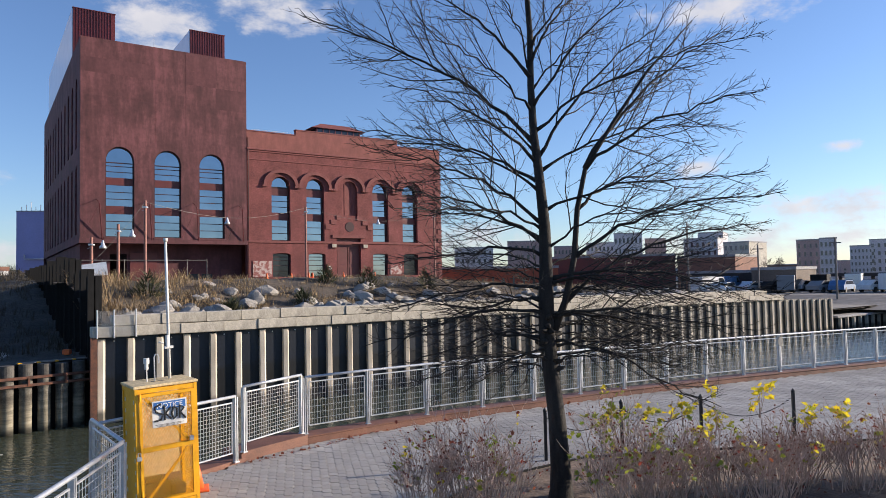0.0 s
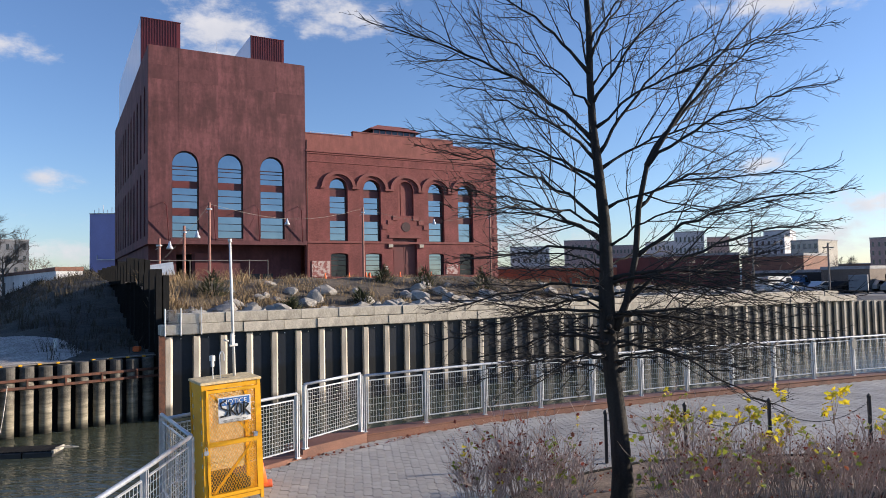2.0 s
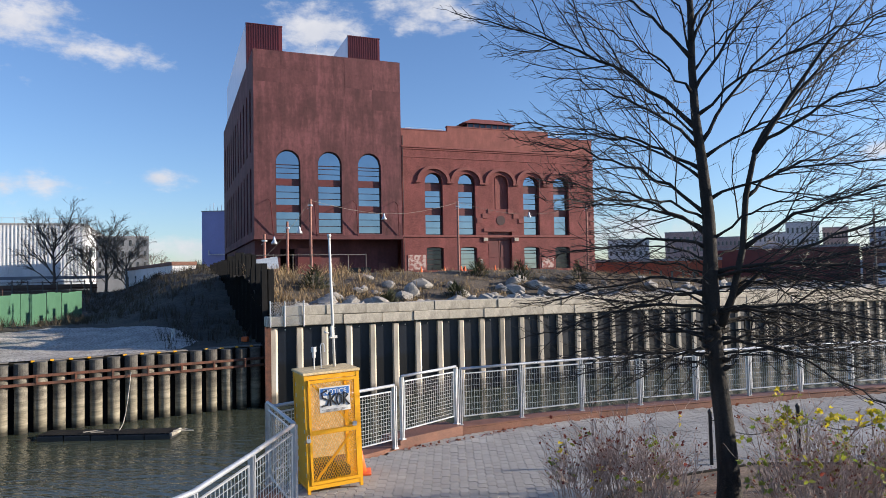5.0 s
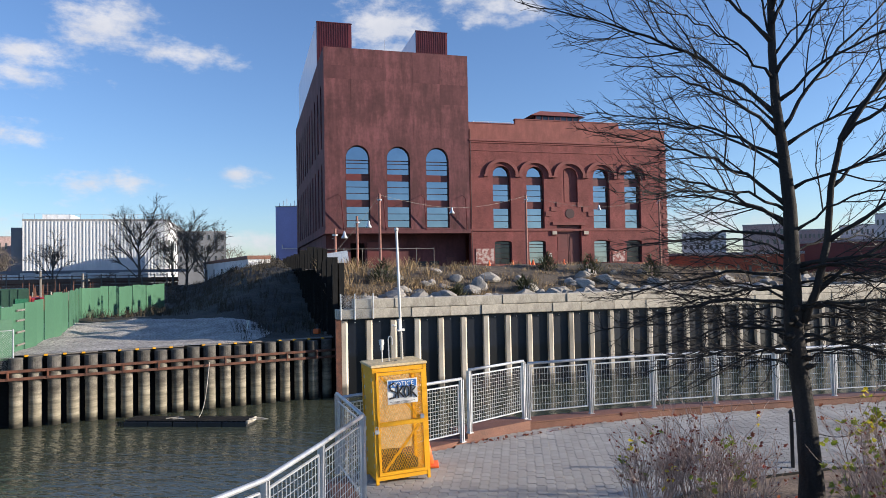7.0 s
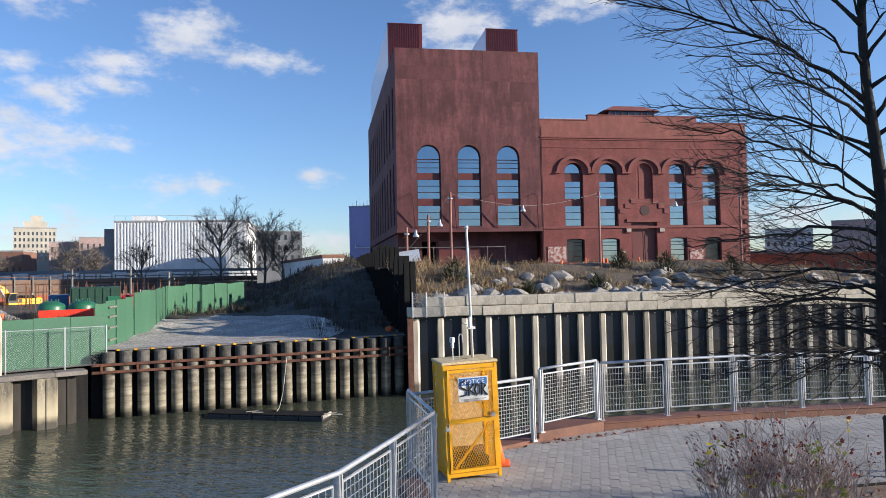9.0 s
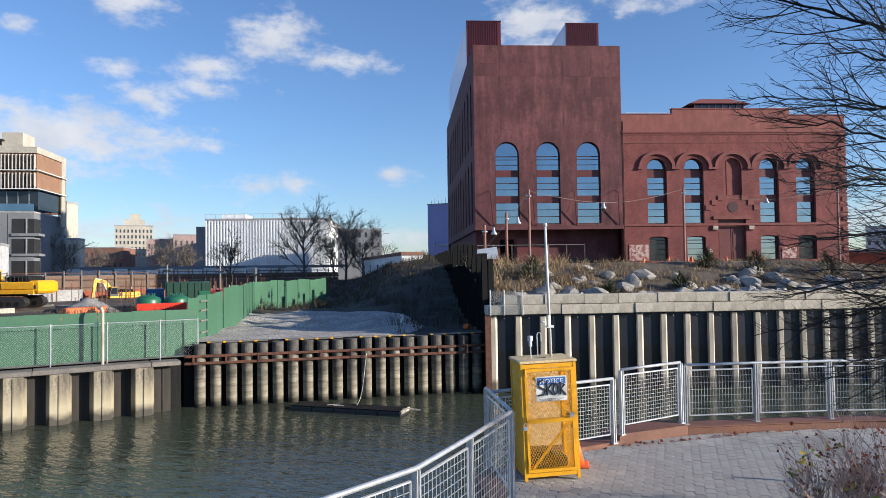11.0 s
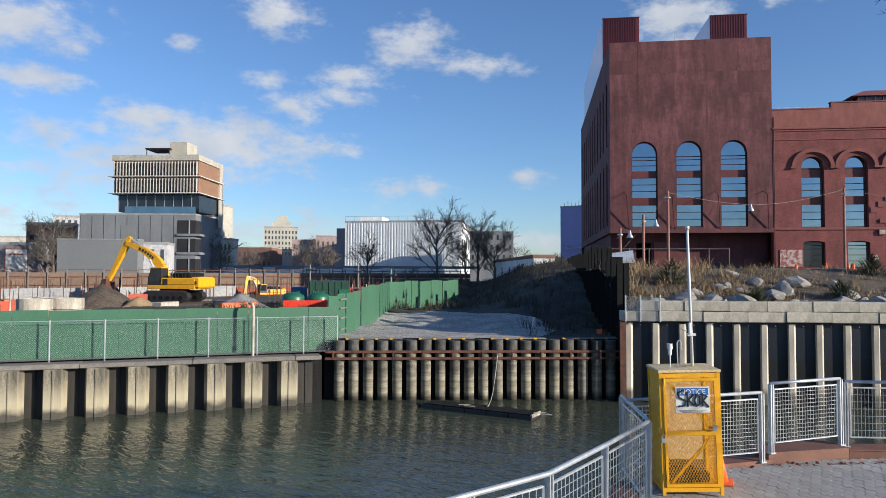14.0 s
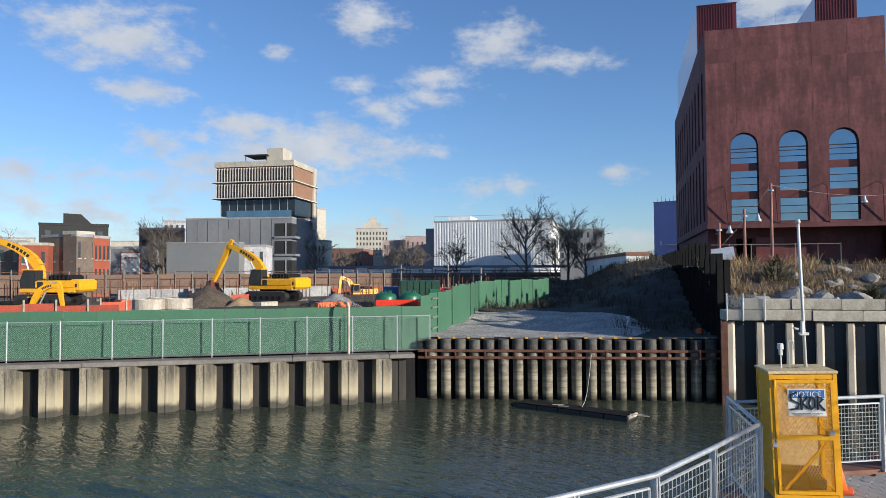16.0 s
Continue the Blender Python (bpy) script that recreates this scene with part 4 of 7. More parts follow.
def railing(label, pts, z0, z1, dv, dh, post_every=True):
    rail = thing("railing", pose(0, 0, 0), label, "railing")
    tr = MB()
    tr.tube([(x, y, z1) for x, y in pts], 0.024, n=10)
    part("top_rail", tr, "galv", rail, smooth=True)
    for i, p in enumerate(pts):
        a, b = pts[max(i - 1, 0)], pts[min(i + 1, len(pts) - 1)]
        F = pose(p[0], p[1], 0, 0, 0, math.degrees(math.atan2(b[1] - a[1], b[0] - a[0])))
        po = MB()
        for s_ in (-0.026, 0.012):
            po.box(s_, s_ + 0.014, -0.03, 0.03, z0 - 0.12, z1 - 0.01, m=F, bevel=0.003)
        po.box(-0.045, 0.045, -0.045, 0.045, z0 - 0.13, z0 - 0.112, m=F)
        po.box(-0.03, 0.03, -0.012, 0.012, z0 + 0.1, z0 + 0.16, m=F)
        po.box(-0.03, 0.03, -0.012, 0.012, z1 - 0.2, z1 - 0.14, m=F)
        part("post", po, "galv", rail)
    for p, q in zip(pts, pts[1:]):
        mesh_panel(rail, p, q, z0, z1, dv, dh)
    return rail


railing("galvanised railing with square wire mesh at the water's edge", [(-3.62, 2.2), (-3.40, 3.5), (-3.3, 4.1), (-3.16, 4.95), (-3.27, 6.1), (-3.43, 7.38)], 0.14, 1.10, 0.075, 0.085)
railing("short galvanised mesh railing at the deck's notch", [(-3.44, 7.42), (-4.4, 8.66)], 0.14, 1.10, 0.1, 0.1)
railing("galvanised mesh railing behind the yellow cabinet", [(-4.4, 8.72), (-3.92, 9.5), (-3.22, 10.66)], 0.16, 1.03, 0.052, 0.058)
railing("galvanised mesh railing panel standing on a raised kerb", [(-3.14, 10.82), (-2.5, 12.05)], 0.27, 1.15, 0.052, 0.058)
RL = offset_line(FRONT[2:], 0.2)
run, acc = [], 0.0
STEP = 1.32
for a, b in zip(RL, RL[1:]):
    a, b = Vector(a), Vector(b)
    ln = (b - a).length
    k = 0
    while acc + 1e-6 <= ln:
        q = a + (b - a) * (acc / ln)
        run.append((q.x, q.y))
        acc += STEP
    acc -= ln
run[0] = (-2.44, 12.12)
railing("long galvanised railing with upright wire infill along the canal", run[:22], 0.24, 1.10, 0.052, 0.105)
# round marker plate on the rail
mk = MB()
mk.prism([(0.09 * math.cos(k * math.pi / 9), 0.13 * math.sin(k * math.pi / 9)) for k in range(18)], -0.006, 0.006, m=along(run[10], run[11])[0] @ pose(0.0, -0.06, 0.92))
tagged(part("marker_plate", mk, "concrete"), "pale oval plate fixed to the railing", "sign")

# ---------------------------------------------------------------- yellow mesh cabinet
BX = pose(-3.68, 8.33, 0.0, 0, -1.6, 38.5)
W_, D_, H_ = 0.74, 0.58, 1.54
cab = thing("cabinet", BX, "yellow steel mesh cabinet with a padlocked door on the promenade", "cabinet")
fr = MB()
for x in (0, W_ - 0.04):
    for y in (0, D_ - 0.04):
        fr.box(x, x + 0.04, y, y + 0.04, 0.0, H_ - 0.03, bevel=0.004)
for z in (0.05, H_ - 0.09):
    fr.box(0.04, W_ - 0.04, 0.004, 0.036, z, z + 0.05)
    fr.box(0.04, W_ - 0.04, D_ - 0.036, D_ - 0.004, z, z + 0.05)
    fr.box(0.004, 0.036, 0.04, D_ - 0.04, z, z + 0.05)
    fr.box(W_ - 0.036, W_ - 0.004, 0.04, D_ - 0.04, z, z + 0.05)
part("frame", fr, "yellow", cab)
tp = MB()
tp.box(-0.012, W_ + 0.012, -0.012, D_ + 0.012, H_ - 0.03, H_ + 0.004, bevel=0.006)
M["dusty"] = mat("dusty_yellow_top", (0.66, 0.52, 0.30), (0.56, 0.43, 0.23), rough=0.75, scale=4, fine=30, bump=0.1)
part("top_plate", tp, "dusty", cab, "dusty tan top plate")
hl = MB()
hl.box(0.26, 0.42, 0.25, 0.29, H_ + 0.0042, H_ + 0.006)
part("slot", hl, "black", cab)
sdp = MB()
sdp.box(0.012, 0.018, 0.04, D_ - 0.04, 0.1, H_ - 0.09)
part("side_panel", sdp, "yellow", cab)
bkp = MB()
bkp.box(0.04, W_ - 0.04, D_ - 0.028, D_ - 0.02, 0.3, H_ - 0.09)
M["tan_board"] = mat("tan_backboard", (0.66, 0.52, 0.30), (0.56, 0.43, 0.24), rough=0.8, scale=3, fine=30, bump=0.05)
part("back_panel", bkp, "tan_board", cab)
flo = MB()
flo.box(0.04, W_ - 0.04, 0.04, D_ - 0.04, 0.1, 0.115)
part("floor_plate", flo, "yellow", cab)


def diamond(mb, x0, x1, z0, z1, y, px, pz, r):
    """Expanded-metal lattice in an upright rectangle."""
    for s_ in (1, -1):
        k = -int((z1 - z0) / pz) - 2
        while True:
            xs = x0 + k * px
            if xs > x1 + (z1 - z0) / pz * px + px:
                break
            # line through (xs, z0) rising pz for px
            a, b = xs, xs + s_ * (z1 - z0) / pz * px
            t0, t1 = 0.0, 1.0
            lo, hi = sorted(((x0 - a) / (b - a), (x1 - a) / (b - a)))
            t0, t1 = max(t0, lo), min(t1, hi)
            if t1 > t0 + 1e-3:
                mb.tube([(a + (b - a) * t0, y, z0 + (z1 - z0) * t0), (a + (b - a) * t1, y, z0 + (z1 - z0) * t1)], r, n=4, cap=False)
            k += 1
    return mb


rsp = MB()
diamond(rsp, 0.04, D_ - 0.04, 0.1, H_ - 0.09, 0.0, 0.034, 0.062, 0.003)
rso = part("side_mesh", rsp, "yellow", cab, "open expanded-metal side")
tagged(rso, kind="stuff")
rso.matrix_local = pose(W_ - 0.015, 0, 0, 0, 0, 90)
door = MB()
for a, b, c, e in ((0.045, 0.078, 0.11, H_ - 0.1), (W_ - 0.078, W_ - 0.045, 0.11, H_ - 0.1)):
    door.box(a, b, -0.014, 0.016, c, e, bevel=0.003)
for z in (0.11, 0.74, H_ - 0.14):
    door.box(0.078, W_ - 0.078, -0.014, 0.016, z, z + (0.06 if z == 0.74 else 0.04), bevel=0.003)
dr_ = part("door", door, "yellow", cab)
ms = MB()
diamond(ms, 0.078, W_ - 0.078, 0.15, H_ - 0.14, 0.004, 0.034, 0.062, 0.0027)
tagged(part("expanded_mesh", ms, "yellow", dr_), kind="stuff")
br_ = MB()
for p, q in (((0.12, 0.16), (W_ - 0.12, 0.72)), ((0.12, H_ - 0.16), (W_ - 0.12, 0.82))):
    v = Vector((q[0] - p[0], 0, q[1] - p[1]))
    nn = Vector((-v.z, 0, v.x)).normalized() * 0.014
    br_.add([(p[0] - nn.x, 0.006, p[1] - nn.z), (q[0] - nn.x, 0.006, q[1] - nn.z), (q[0] + nn.x, 0.006, q[1] + nn.z), (p[0] + nn.x, 0.006, p[1] + nn.z), (p[0] - nn.x, 0.026, p[1] - nn.z), (q[0] - nn.x, 0.026, q[1] - nn.z), (q[0] + nn.x, 0.026, q[1] + nn.z), (p[0] + nn.x, 0.026, p[1] + nn.z)], [(3, 2, 1, 0), (4, 5, 6, 7), (0, 1, 5, 4), (1, 2, 6, 5), (2, 3, 7, 6), (3, 0, 4, 7)])
part("brace", br_, "yellow", dr_)
for z in (0.2, 0.75, 1.36):
    hg = MB()
    hg.tube([(0.055, -0.012, z), (0.055, -0.012, z + 0.09)], 0.012, n=8)
    part("hinge", hg, "yellow", dr_)
hd_ = MB()
hd_.box(W_ - 0.12, W_ - 0.07, -0.05, -0.014, 0.80, 0.86, bevel=0.008)
part("latch", hd_, "galv", dr_, "bright steel latch")
pk = MB()
pk.box(-0.0, 0.055, -0.045, -0.02, 0.66, 0.715, bevel=0.008)
pk.tube([(0.012, -0.032, 0.71), (0.012, -0.032, 0.75), (0.027, -0.032, 0.762), (0.043, -0.032, 0.75), (0.043, -0.032, 0.71)], 0.005, n=6)
part("padlock", pk, "galv", cab, "small grey padlock")
rv = MB()
rv.box(0.004, 0.0118, 0, 0.016, 0, 0.05)
rvm = rv.mesh("perforation", M["white"])
for i in range(9):
    for y in (0.08, D_ - 0.12):
        part("perforation", rvm, "white", cab).location = (0, y, 0.2 + i * 0.14)
sg = MB()
sg.box(0.19, 0.6, -0.024, -0.016, 1.02, 1.34, bevel=0.003)
sgn = part("notice_sign", sg, "white", cab, "white notice sign with a blue header, painted over")
sb = MB()
sb.box(0.205, 0.585, -0.0262, -0.0242, 1.235, 1.325)
part("header_band", sb, "blue", sgn)
tx = bpy.data.curves.new("notice_text", "FONT")
tx.body, tx.size, tx.align_x = "NOTICE", 0.085, "CENTER"
tx.extrude = 0.0006
txo = new("notice_text", tx)
txo.parent = sgn
txo.matrix_local = pose(0.395, -0.0275, 1.25, 90, 0, 0)
txo.data.materials.append(M["white"])
sc = MB()
sw_ = [[(0.29, 1.30), (0.22, 1.27), (0.23, 1.21), (0.31, 1.17), (0.29, 1.11), (0.21, 1.10)], [(0.33, 1.28), (0.335, 1.10)], [(0.41, 1.25), (0.345, 1.18), (0.41, 1.11)], [(0.44, 1.24), (0.415, 1.17), (0.44, 1.10), (0.48, 1.13), (0.48, 1.22), (0.44, 1.25)], [(0.51, 1.10), (0.515, 1.26), (0.57, 1.22), (0.52, 1.17), (0.585, 1.09)]]
for ln_ in sw_:
    sc.tube([(x, -0.0285, z) for x, z in ln_], 0.012, n=6)
scm = part("paint_scrawl", sc, "black", sgn, "black spray-paint strokes")
sm_ = MB()
for i in range(3):
    sm_.box(0.22 + 0.02 * i, 0.56 - 0.03 * i, -0.0262, -0.0242, 1.05 - i * 0.012, 1.055 - i * 0.012)
part("small_print", sm_, "black", sgn)
inn = MB()
inn.box(0.1, 0.42, 0.12, 0.45, 0.116, 0.34, bevel=0.02)
inn.box(0.44, 0.62, 0.15, 0.42, 0.116, 0.26, bevel=0.02)
part("equipment_case", inn, "black", cab, "black equipment cases inside")
mt_ = MB()
mt_.tube([(0.52, 0.36, H_), (0.52, 0.36, 3.32)], [0.02, 0.017], n=10)
mt_.tube([(0.52, 0.36, 3.3), (0.52, 0.36, 3.345)], [0.028, 0.028], n=10)
ma = part("mast", mt_, "white", cab, "white mast with a small weather sensor", smooth=True)
ms_ = MB()
ms_.box(0.47, 0.57, 0.33, 0.39, 1.93, 1.96)
ms_.tube([(0.485, 0.3, 1.95), (0.485, 0.3, 2.1)], 0.02, n=8)
ms_.tube([(0.46, 0.36, 2.0), (0.40, 0.36, 2.02)], 0.012, n=6)
part("weather_sensor", ms_, "white", ma)
s1 = MB()
s1.tube([(0.22, 0.28, H_), (0.22, 0.28, H_ + 0.2)], 0.008, n=6)
s1.tube([(0.22, 0.28, H_ + 0.16), (0.22, 0.28, H_ + 0.235)], 0.022, n=8)
s1.tube([(0.22, 0.28, H_ + 0.235), (0.22, 0.28, H_ + 0.30)], [0.036, 0.034], n=12)
part("rain_sensor", s1, "white", cab, "small white capped sensor")
s2 = MB()
s2.tube([(0.32, 0.3, H_), (0.32, 0.3, H_ + 0.3), (0.335, 0.3, H_ + 0.335), (0.36, 0.3, H_ + 0.335), (0.375, 0.3, H_ + 0.3), (0.375, 0.3, H_ + 0.22)], 0.008, n=6)
part("hooked_pipe", s2, "galv", cab)

cn = thing("traffic_cone", pose(-3.36, 9.38, 0.0, 0, 0, 20), "orange plastic traffic cone behind the yellow cabinet", "cone")
c1 = MB()
c1.box(-0.16, 0.16, -0.16, 0.16, 0, 0.03, bevel=0.008)
part("base", c1, "orange", cn)
c2 = MB()
c2.tube([(0, 0, 0.03), (0, 0, 0.36)], [0.1, 0.03], n=16)
part("cone", c2, "orange", cn, smooth=True)

# ---------------------------------------------------------------- street tree
TREE = Vector((1.40, 8.66, 0))
oak = thing("tree", pose(TREE.x, TREE.y, 0), "bare young street tree with dark bark and fine twigs", "tree")
rng = random.Random(5)


def trunk_x(z):
    return 0.01 - 0.044 * z + 0.028 * math.sin(z * 2.3)


tk = MB()
zs = [-0.05, 0.0, 0.12, 0.4, 1.0, 1.6, 2.1, 2.5, 2.9, 3.4, 4.0, 4.6, 5.2, 5.9, 6.6, 7.4, 8.2, 9.0]
rr = [0.19, 0.172, 0.145, 0.126, 0.108, 0.1, 0.1, 0.098, 0.083, 0.072, 0.06, 0.051, 0.044, 0.038, 0.031, 0.024, 0.015, 0.005]
tk.tube([(trunk_x(z), 0.03 * math.sin(z * 1.3), z) for z in zs], rr, n=14)
# second stem leaving low on the trunk
stem = [Vector(p) for p in ((-0.02, -0.02, 2.1), (0.12, -0.04, 2.45), (0.24, -0.08, 3.0), (0.29, -0.1, 3.6), (0.4, -0.12, 4.1), (0.78, -0.15, 4.7), (1.2, -0.2, 5.3), (1.75, -0.25, 5.9))]
tk.tube(stem, [0.05, 0.044, 0.038, 0.034, 0.029, 0.023, 0.015, 0.006], n=10)
part("trunk", tk, "bark", oak, smooth=True)


def at_length(pts, s_):
    """The place and the way at s_ metres along a line of points."""
    for a, b in zip(pts, pts[1:]):
        l_ = (b - a).length
        if s_ <= l_ or b is pts[-1]:
            return a.lerp(b, min(1.0, s_ / l_)), (b - a).normalized()
        s_ -= l_


def spray(mb, tw, pts, lvl, rng):
    """Side shoots along a branch, alternating left and right of it, then their own twigs and spurs."""
    total = sum((b - a).length for a, b in zip(pts, pts[1:]))
    gap = (0.155, 0.105, 0.10)[lvl]
    s_, side = total * (0.2, 0.16, 0.25)[lvl], rng.choice((-1, 1))
    while s_ < total * 0.985:
        p, t = at_length(pts, s_)
        side = -side
        up_ = Vector((0, 0, 1)) - t * t.z
        ax = (up_.normalized() * side * rng.uniform(0.5, 1.0) + t.cross(Vector((0, 0, 1))).normalized() * rng.gauss(0, 0.75)).normalized()
        w_ = radians(rng.uniform(28, 58))
        dirn = t * math.cos(w_) + ax * math.sin(w_)
        left = total - s_
        ln_ = (min(1.5, left * rng.uniform(0.35, 0.72) + 0.12), min(0.55, left * rng.uniform(0.3, 0.6) + rng.uniform(0.05, 0.16)), rng.uniform(0.03, 0.11))[lvl]
        dirn.z *= 0.55 if p.z < 4.4 else 0.8
        line, d_ = [p], dirn.normalized()
        k_n = (5, 3, 1)[lvl]
        for k in range(k_n):
            d_ = (d_ + t * 0.13 + Vector((rng.gauss(0, 0.11), rng.gauss(0, 0.11), rng.gauss(0.05, 0.11)))).normalized()
            line.append(line[-1] + d_ * ln_ / k_n)
        r1 = (0.0034 + 0.0046 * ln_, 0.0035, 0.0026)[lvl]
        (mb if lvl == 0 else tw).tube(line, [r1 + (0.0016 - r1) * (k / k_n) ** 1.2 for k in range(k_n + 1)], n=5 if lvl == 0 else 3, cap=False)
        if lvl < 2 and ln_ > (0.12, 0.15)[lvl]:
            spray(mb, tw, line, lvl + 1, rng)
        s_ += gap * rng.uniform(0.55, 1.5)


# limbs: start height, tip sideways, tip height, tip depth; start on the trunk (negative start: on the second stem)
BOUGHS = [(4.45, -3.05, 5.95, -0.6), (5.3, -1.95, 6.9, 0.5), (3.95, -2.2, 4.65, 0.9), (4.2, -1.95, 5.0, -0.9), (3.4, -2.4, 4.4, -0.4), (3.2, -1.95, 3.65, 0.8),
         (3.15, -2.3, 3.95, 0.2), (3.0, -2.1, 2.95, -0.7), (2.6, -2.4, 2.35, 0.5), (2.3, -2.35, 2.0, -0.5), (2.0, -2.1, 1.65, 0.4), (1.85, -1.3, 1.4, -0.7),
         (4.25, 1.55, 6.1, 0.4), (4.9, 1.1, 6.3, -0.5), (5.5, 0.7, 6.8, 0.6), (-4.3, 2.55, 6.1, 0.5), (-3.9, 2.5, 4.95, -0.6), (-3.6, 2.0, 4.15, 0.8),
         (-3.2, 2.8, 3.75, -0.3), (-2.7, 3.0, 3.45, 0.6), (2.7, 2.6, 2.55, -0.6), (2.25, 2.35, 1.75, 0.3), (2.1, 1.7, 1.95, 0.9)]
BOUGHS += [(1.95, 1.9, 1.15, -0.4), (6.3, -1.3, 8.2, 0.3)]
for i in range(18):
    z = 1.75 + 4.2 * (i / 18) ** 1.2
    side = 1 if i % 2 else -1
    reach = rng.uniform(1.3, 2.5) * (1 if z < 5 else 0.6)
    lift = -0.55 + 0.55 * (z - 1.8) if z < 3 else 0.25 + 0.35 * (z - 3)
    BOUGHS.append((z, side * reach, z + lift + rng.uniform(-0.2, 0.25), rng.uniform(-1.5, 1.5)))
for i in range(24):
    z = 1.6 + 1.3 * i / 24
    BOUGHS.append((z, (1 if i % 2 else -1) * rng.uniform(0.6, 2.0), z + rng.uniform(-0.4, 0.25), rng.uniform(-1.2, 1.2)))
for i, (z0, tx_, tz, ty) in enumerate(BOUGHS):
    if z0 > 0:
        a = Vector((trunk_x(z0), 0, z0))
    else:
        a = min(stem, key=lambda q: abs(q.z + z0)).copy()
        z0 = a.z
    b = Vector((tx_, ty, tz))
    d_ = b - a
    ln_ = d_.length
    u0 = (d_.normalized() + Vector((0, 0, 0.5 if tz > z0 + 0.4 else 0.42))).normalized()
    u1 = (d_.normalized() + Vector((0, 0, -0.22 if tz > z0 + 0.4 else 0.05))).normalized()
    c0, c1 = a + u0 * ln_ * 0.38, b - u1 * ln_ * 0.34
    pts_ = []
    for k in range(15):
        u = k / 14
        p = a * (1 - u) ** 3 + c0 * 3 * u * (1 - u) ** 2 + c1 * 3 * u * u * (1 - u) + b * u ** 3
        if k:
            p += Vector((rng.gauss(0, 0.016), rng.gauss(0, 0.02), rng.gauss(0, 0.018)))
        pts_.append(p)
    r0 = (0.011 + 0.0047 * ln_) * (1 if i < 25 else 0.72)
    lm, tw = MB(), MB()
    lm.tube(pts_, [(r0 + 0.012 * (k == 0)) * (1 - 0.9 * (k / 14) ** 0.8) + 0.002 for k in range(15)], n=7)
    spray(lm, tw, pts_, 0, rng)
    o = part("branch", lm, "bark", oak, smooth=True)
    tagged(part("twig_spray", tw, "oak_twig", o), kind="stuff")
# swellings and stubs where low limbs leave the trunk
kn = MB()
for i in range(16):
    z = rng.uniform(1.6, 2.9)
    w_ = rng.uniform(0, 6.28)
    p = Vector((trunk_x(z) + 0.09 * math.cos(w_), 0.09 * math.sin(w_), z))
    o_ = Vector((math.cos(w_), math.sin(w_), rng.uniform(-0.2, 0.5)))
    kn.tube([p - o_ * 0.03, p + o_ * 0.03, p + o_ * rng.uniform(0.06, 0.12)], [0.045, 0.032, 0.012], n=7)
tagged(part("knot", kn, "bark", oak, smooth=True), kind="stuff")

# ---------------------------------------------------------------- planting bed
bed = MB()
bed.add([(-0.9, 7.4, 0.02), (0.55, 9.5, 0.02), (2.1, 10.55, 0.02), (9.0, 11.6, 0.02), (9.5, 6.0, 0.02), (0.5, 5.5, 0.02)], [(0, 5, 4, 3, 2, 1)])
M["mulch"] = mat("brown_mulch", (0.22, 0.16, 0.12), (0.11, 0.08, 0.06), rough=0.95, scale=3, fine=30, bump=0.6, grain=0.4)
struct("planting_bed", bed, "mulch", "mulched planting bed with bare shrubs", "planting bed")
be = MB()
be.tube([(-0.9, 7.4, 0.03), (0.55, 9.5, 0.03), (2.1, 10.55, 0.03), (9.0, 11.6, 0.03)], 0.02, n=6)
part("edging", be, "steel_dark", bpy.data.objects["planting_bed"])
M["leaf_yellow"] = mat("yellow_leaf", (0.85, 0.62, 0.03), (0.55, 0.52, 0.05), rough=0.6, scale=4, fine=20, bump=0, rnd=0.7, grain=0.1)
M["leaf_brown"] = mat("withered_leaf", (0.15, 0.065, 0.035), (0.26, 0.05, 0.035), rough=0.75, scale=4, fine=20, bump=0, rnd=0.8, grain=0.1)


M["leaf_green"] = mat("yellow_green_leaf", (0.20, 0.30, 0.04), (0.34, 0.30, 0.04), rough=0.6, scale=4, fine=20, bump=0, rnd=0.7, grain=0.1)
for lm_ in (M["leaf_yellow"], M["leaf_brown"], M["leaf_green"]):
    t = lm_.node_tree
    pb_ = t.nodes["Principled BSDF"]
    tl_ = t.nodes.new("ShaderNodeBsdfTranslucent")
    t.links.new(pb_.inputs["Base Color"].links[0].from_socket, tl_.inputs["Color"])
    mx_ = t.nodes.new("ShaderNodeMixShader")
    mx_.inputs[0].default_value = 0.5
    t.links.new(pb_.outputs[0], mx_.inputs[1])
    t.links.new(tl_.outputs[0], mx_.inputs[2])
    t.links.new(mx_.outputs[0], t.nodes["Material Output"].inputs["Surface"])


def leaf(mb, p, s_, rng):
    """A lobed leaf, folded along its rib."""
    R = Euler((rng.uniform(-1.1, 1.1), rng.uniform(-1.1, 1.1), rng.uniform(0, 6.28))).to_matrix()
    base = [(0, 0, 0), (0.35, 0.25, 0.1), (0.25, 0.5, 0.08), (0.5, 0.7, 0.14), (0.2, 0.75, 0.05), (0, 1.1, 0), (-0.2, 0.75, 0.05), (-0.5, 0.7, 0.14), (-0.25, 0.5, 0.08), (-0.35, 0.25, 0.1)]
    mb.add([p + R @ Vector(q) * s_ for q in base], [(0, 1, 2, 3, 4, 5), (0, 5, 6, 7, 8, 9)])


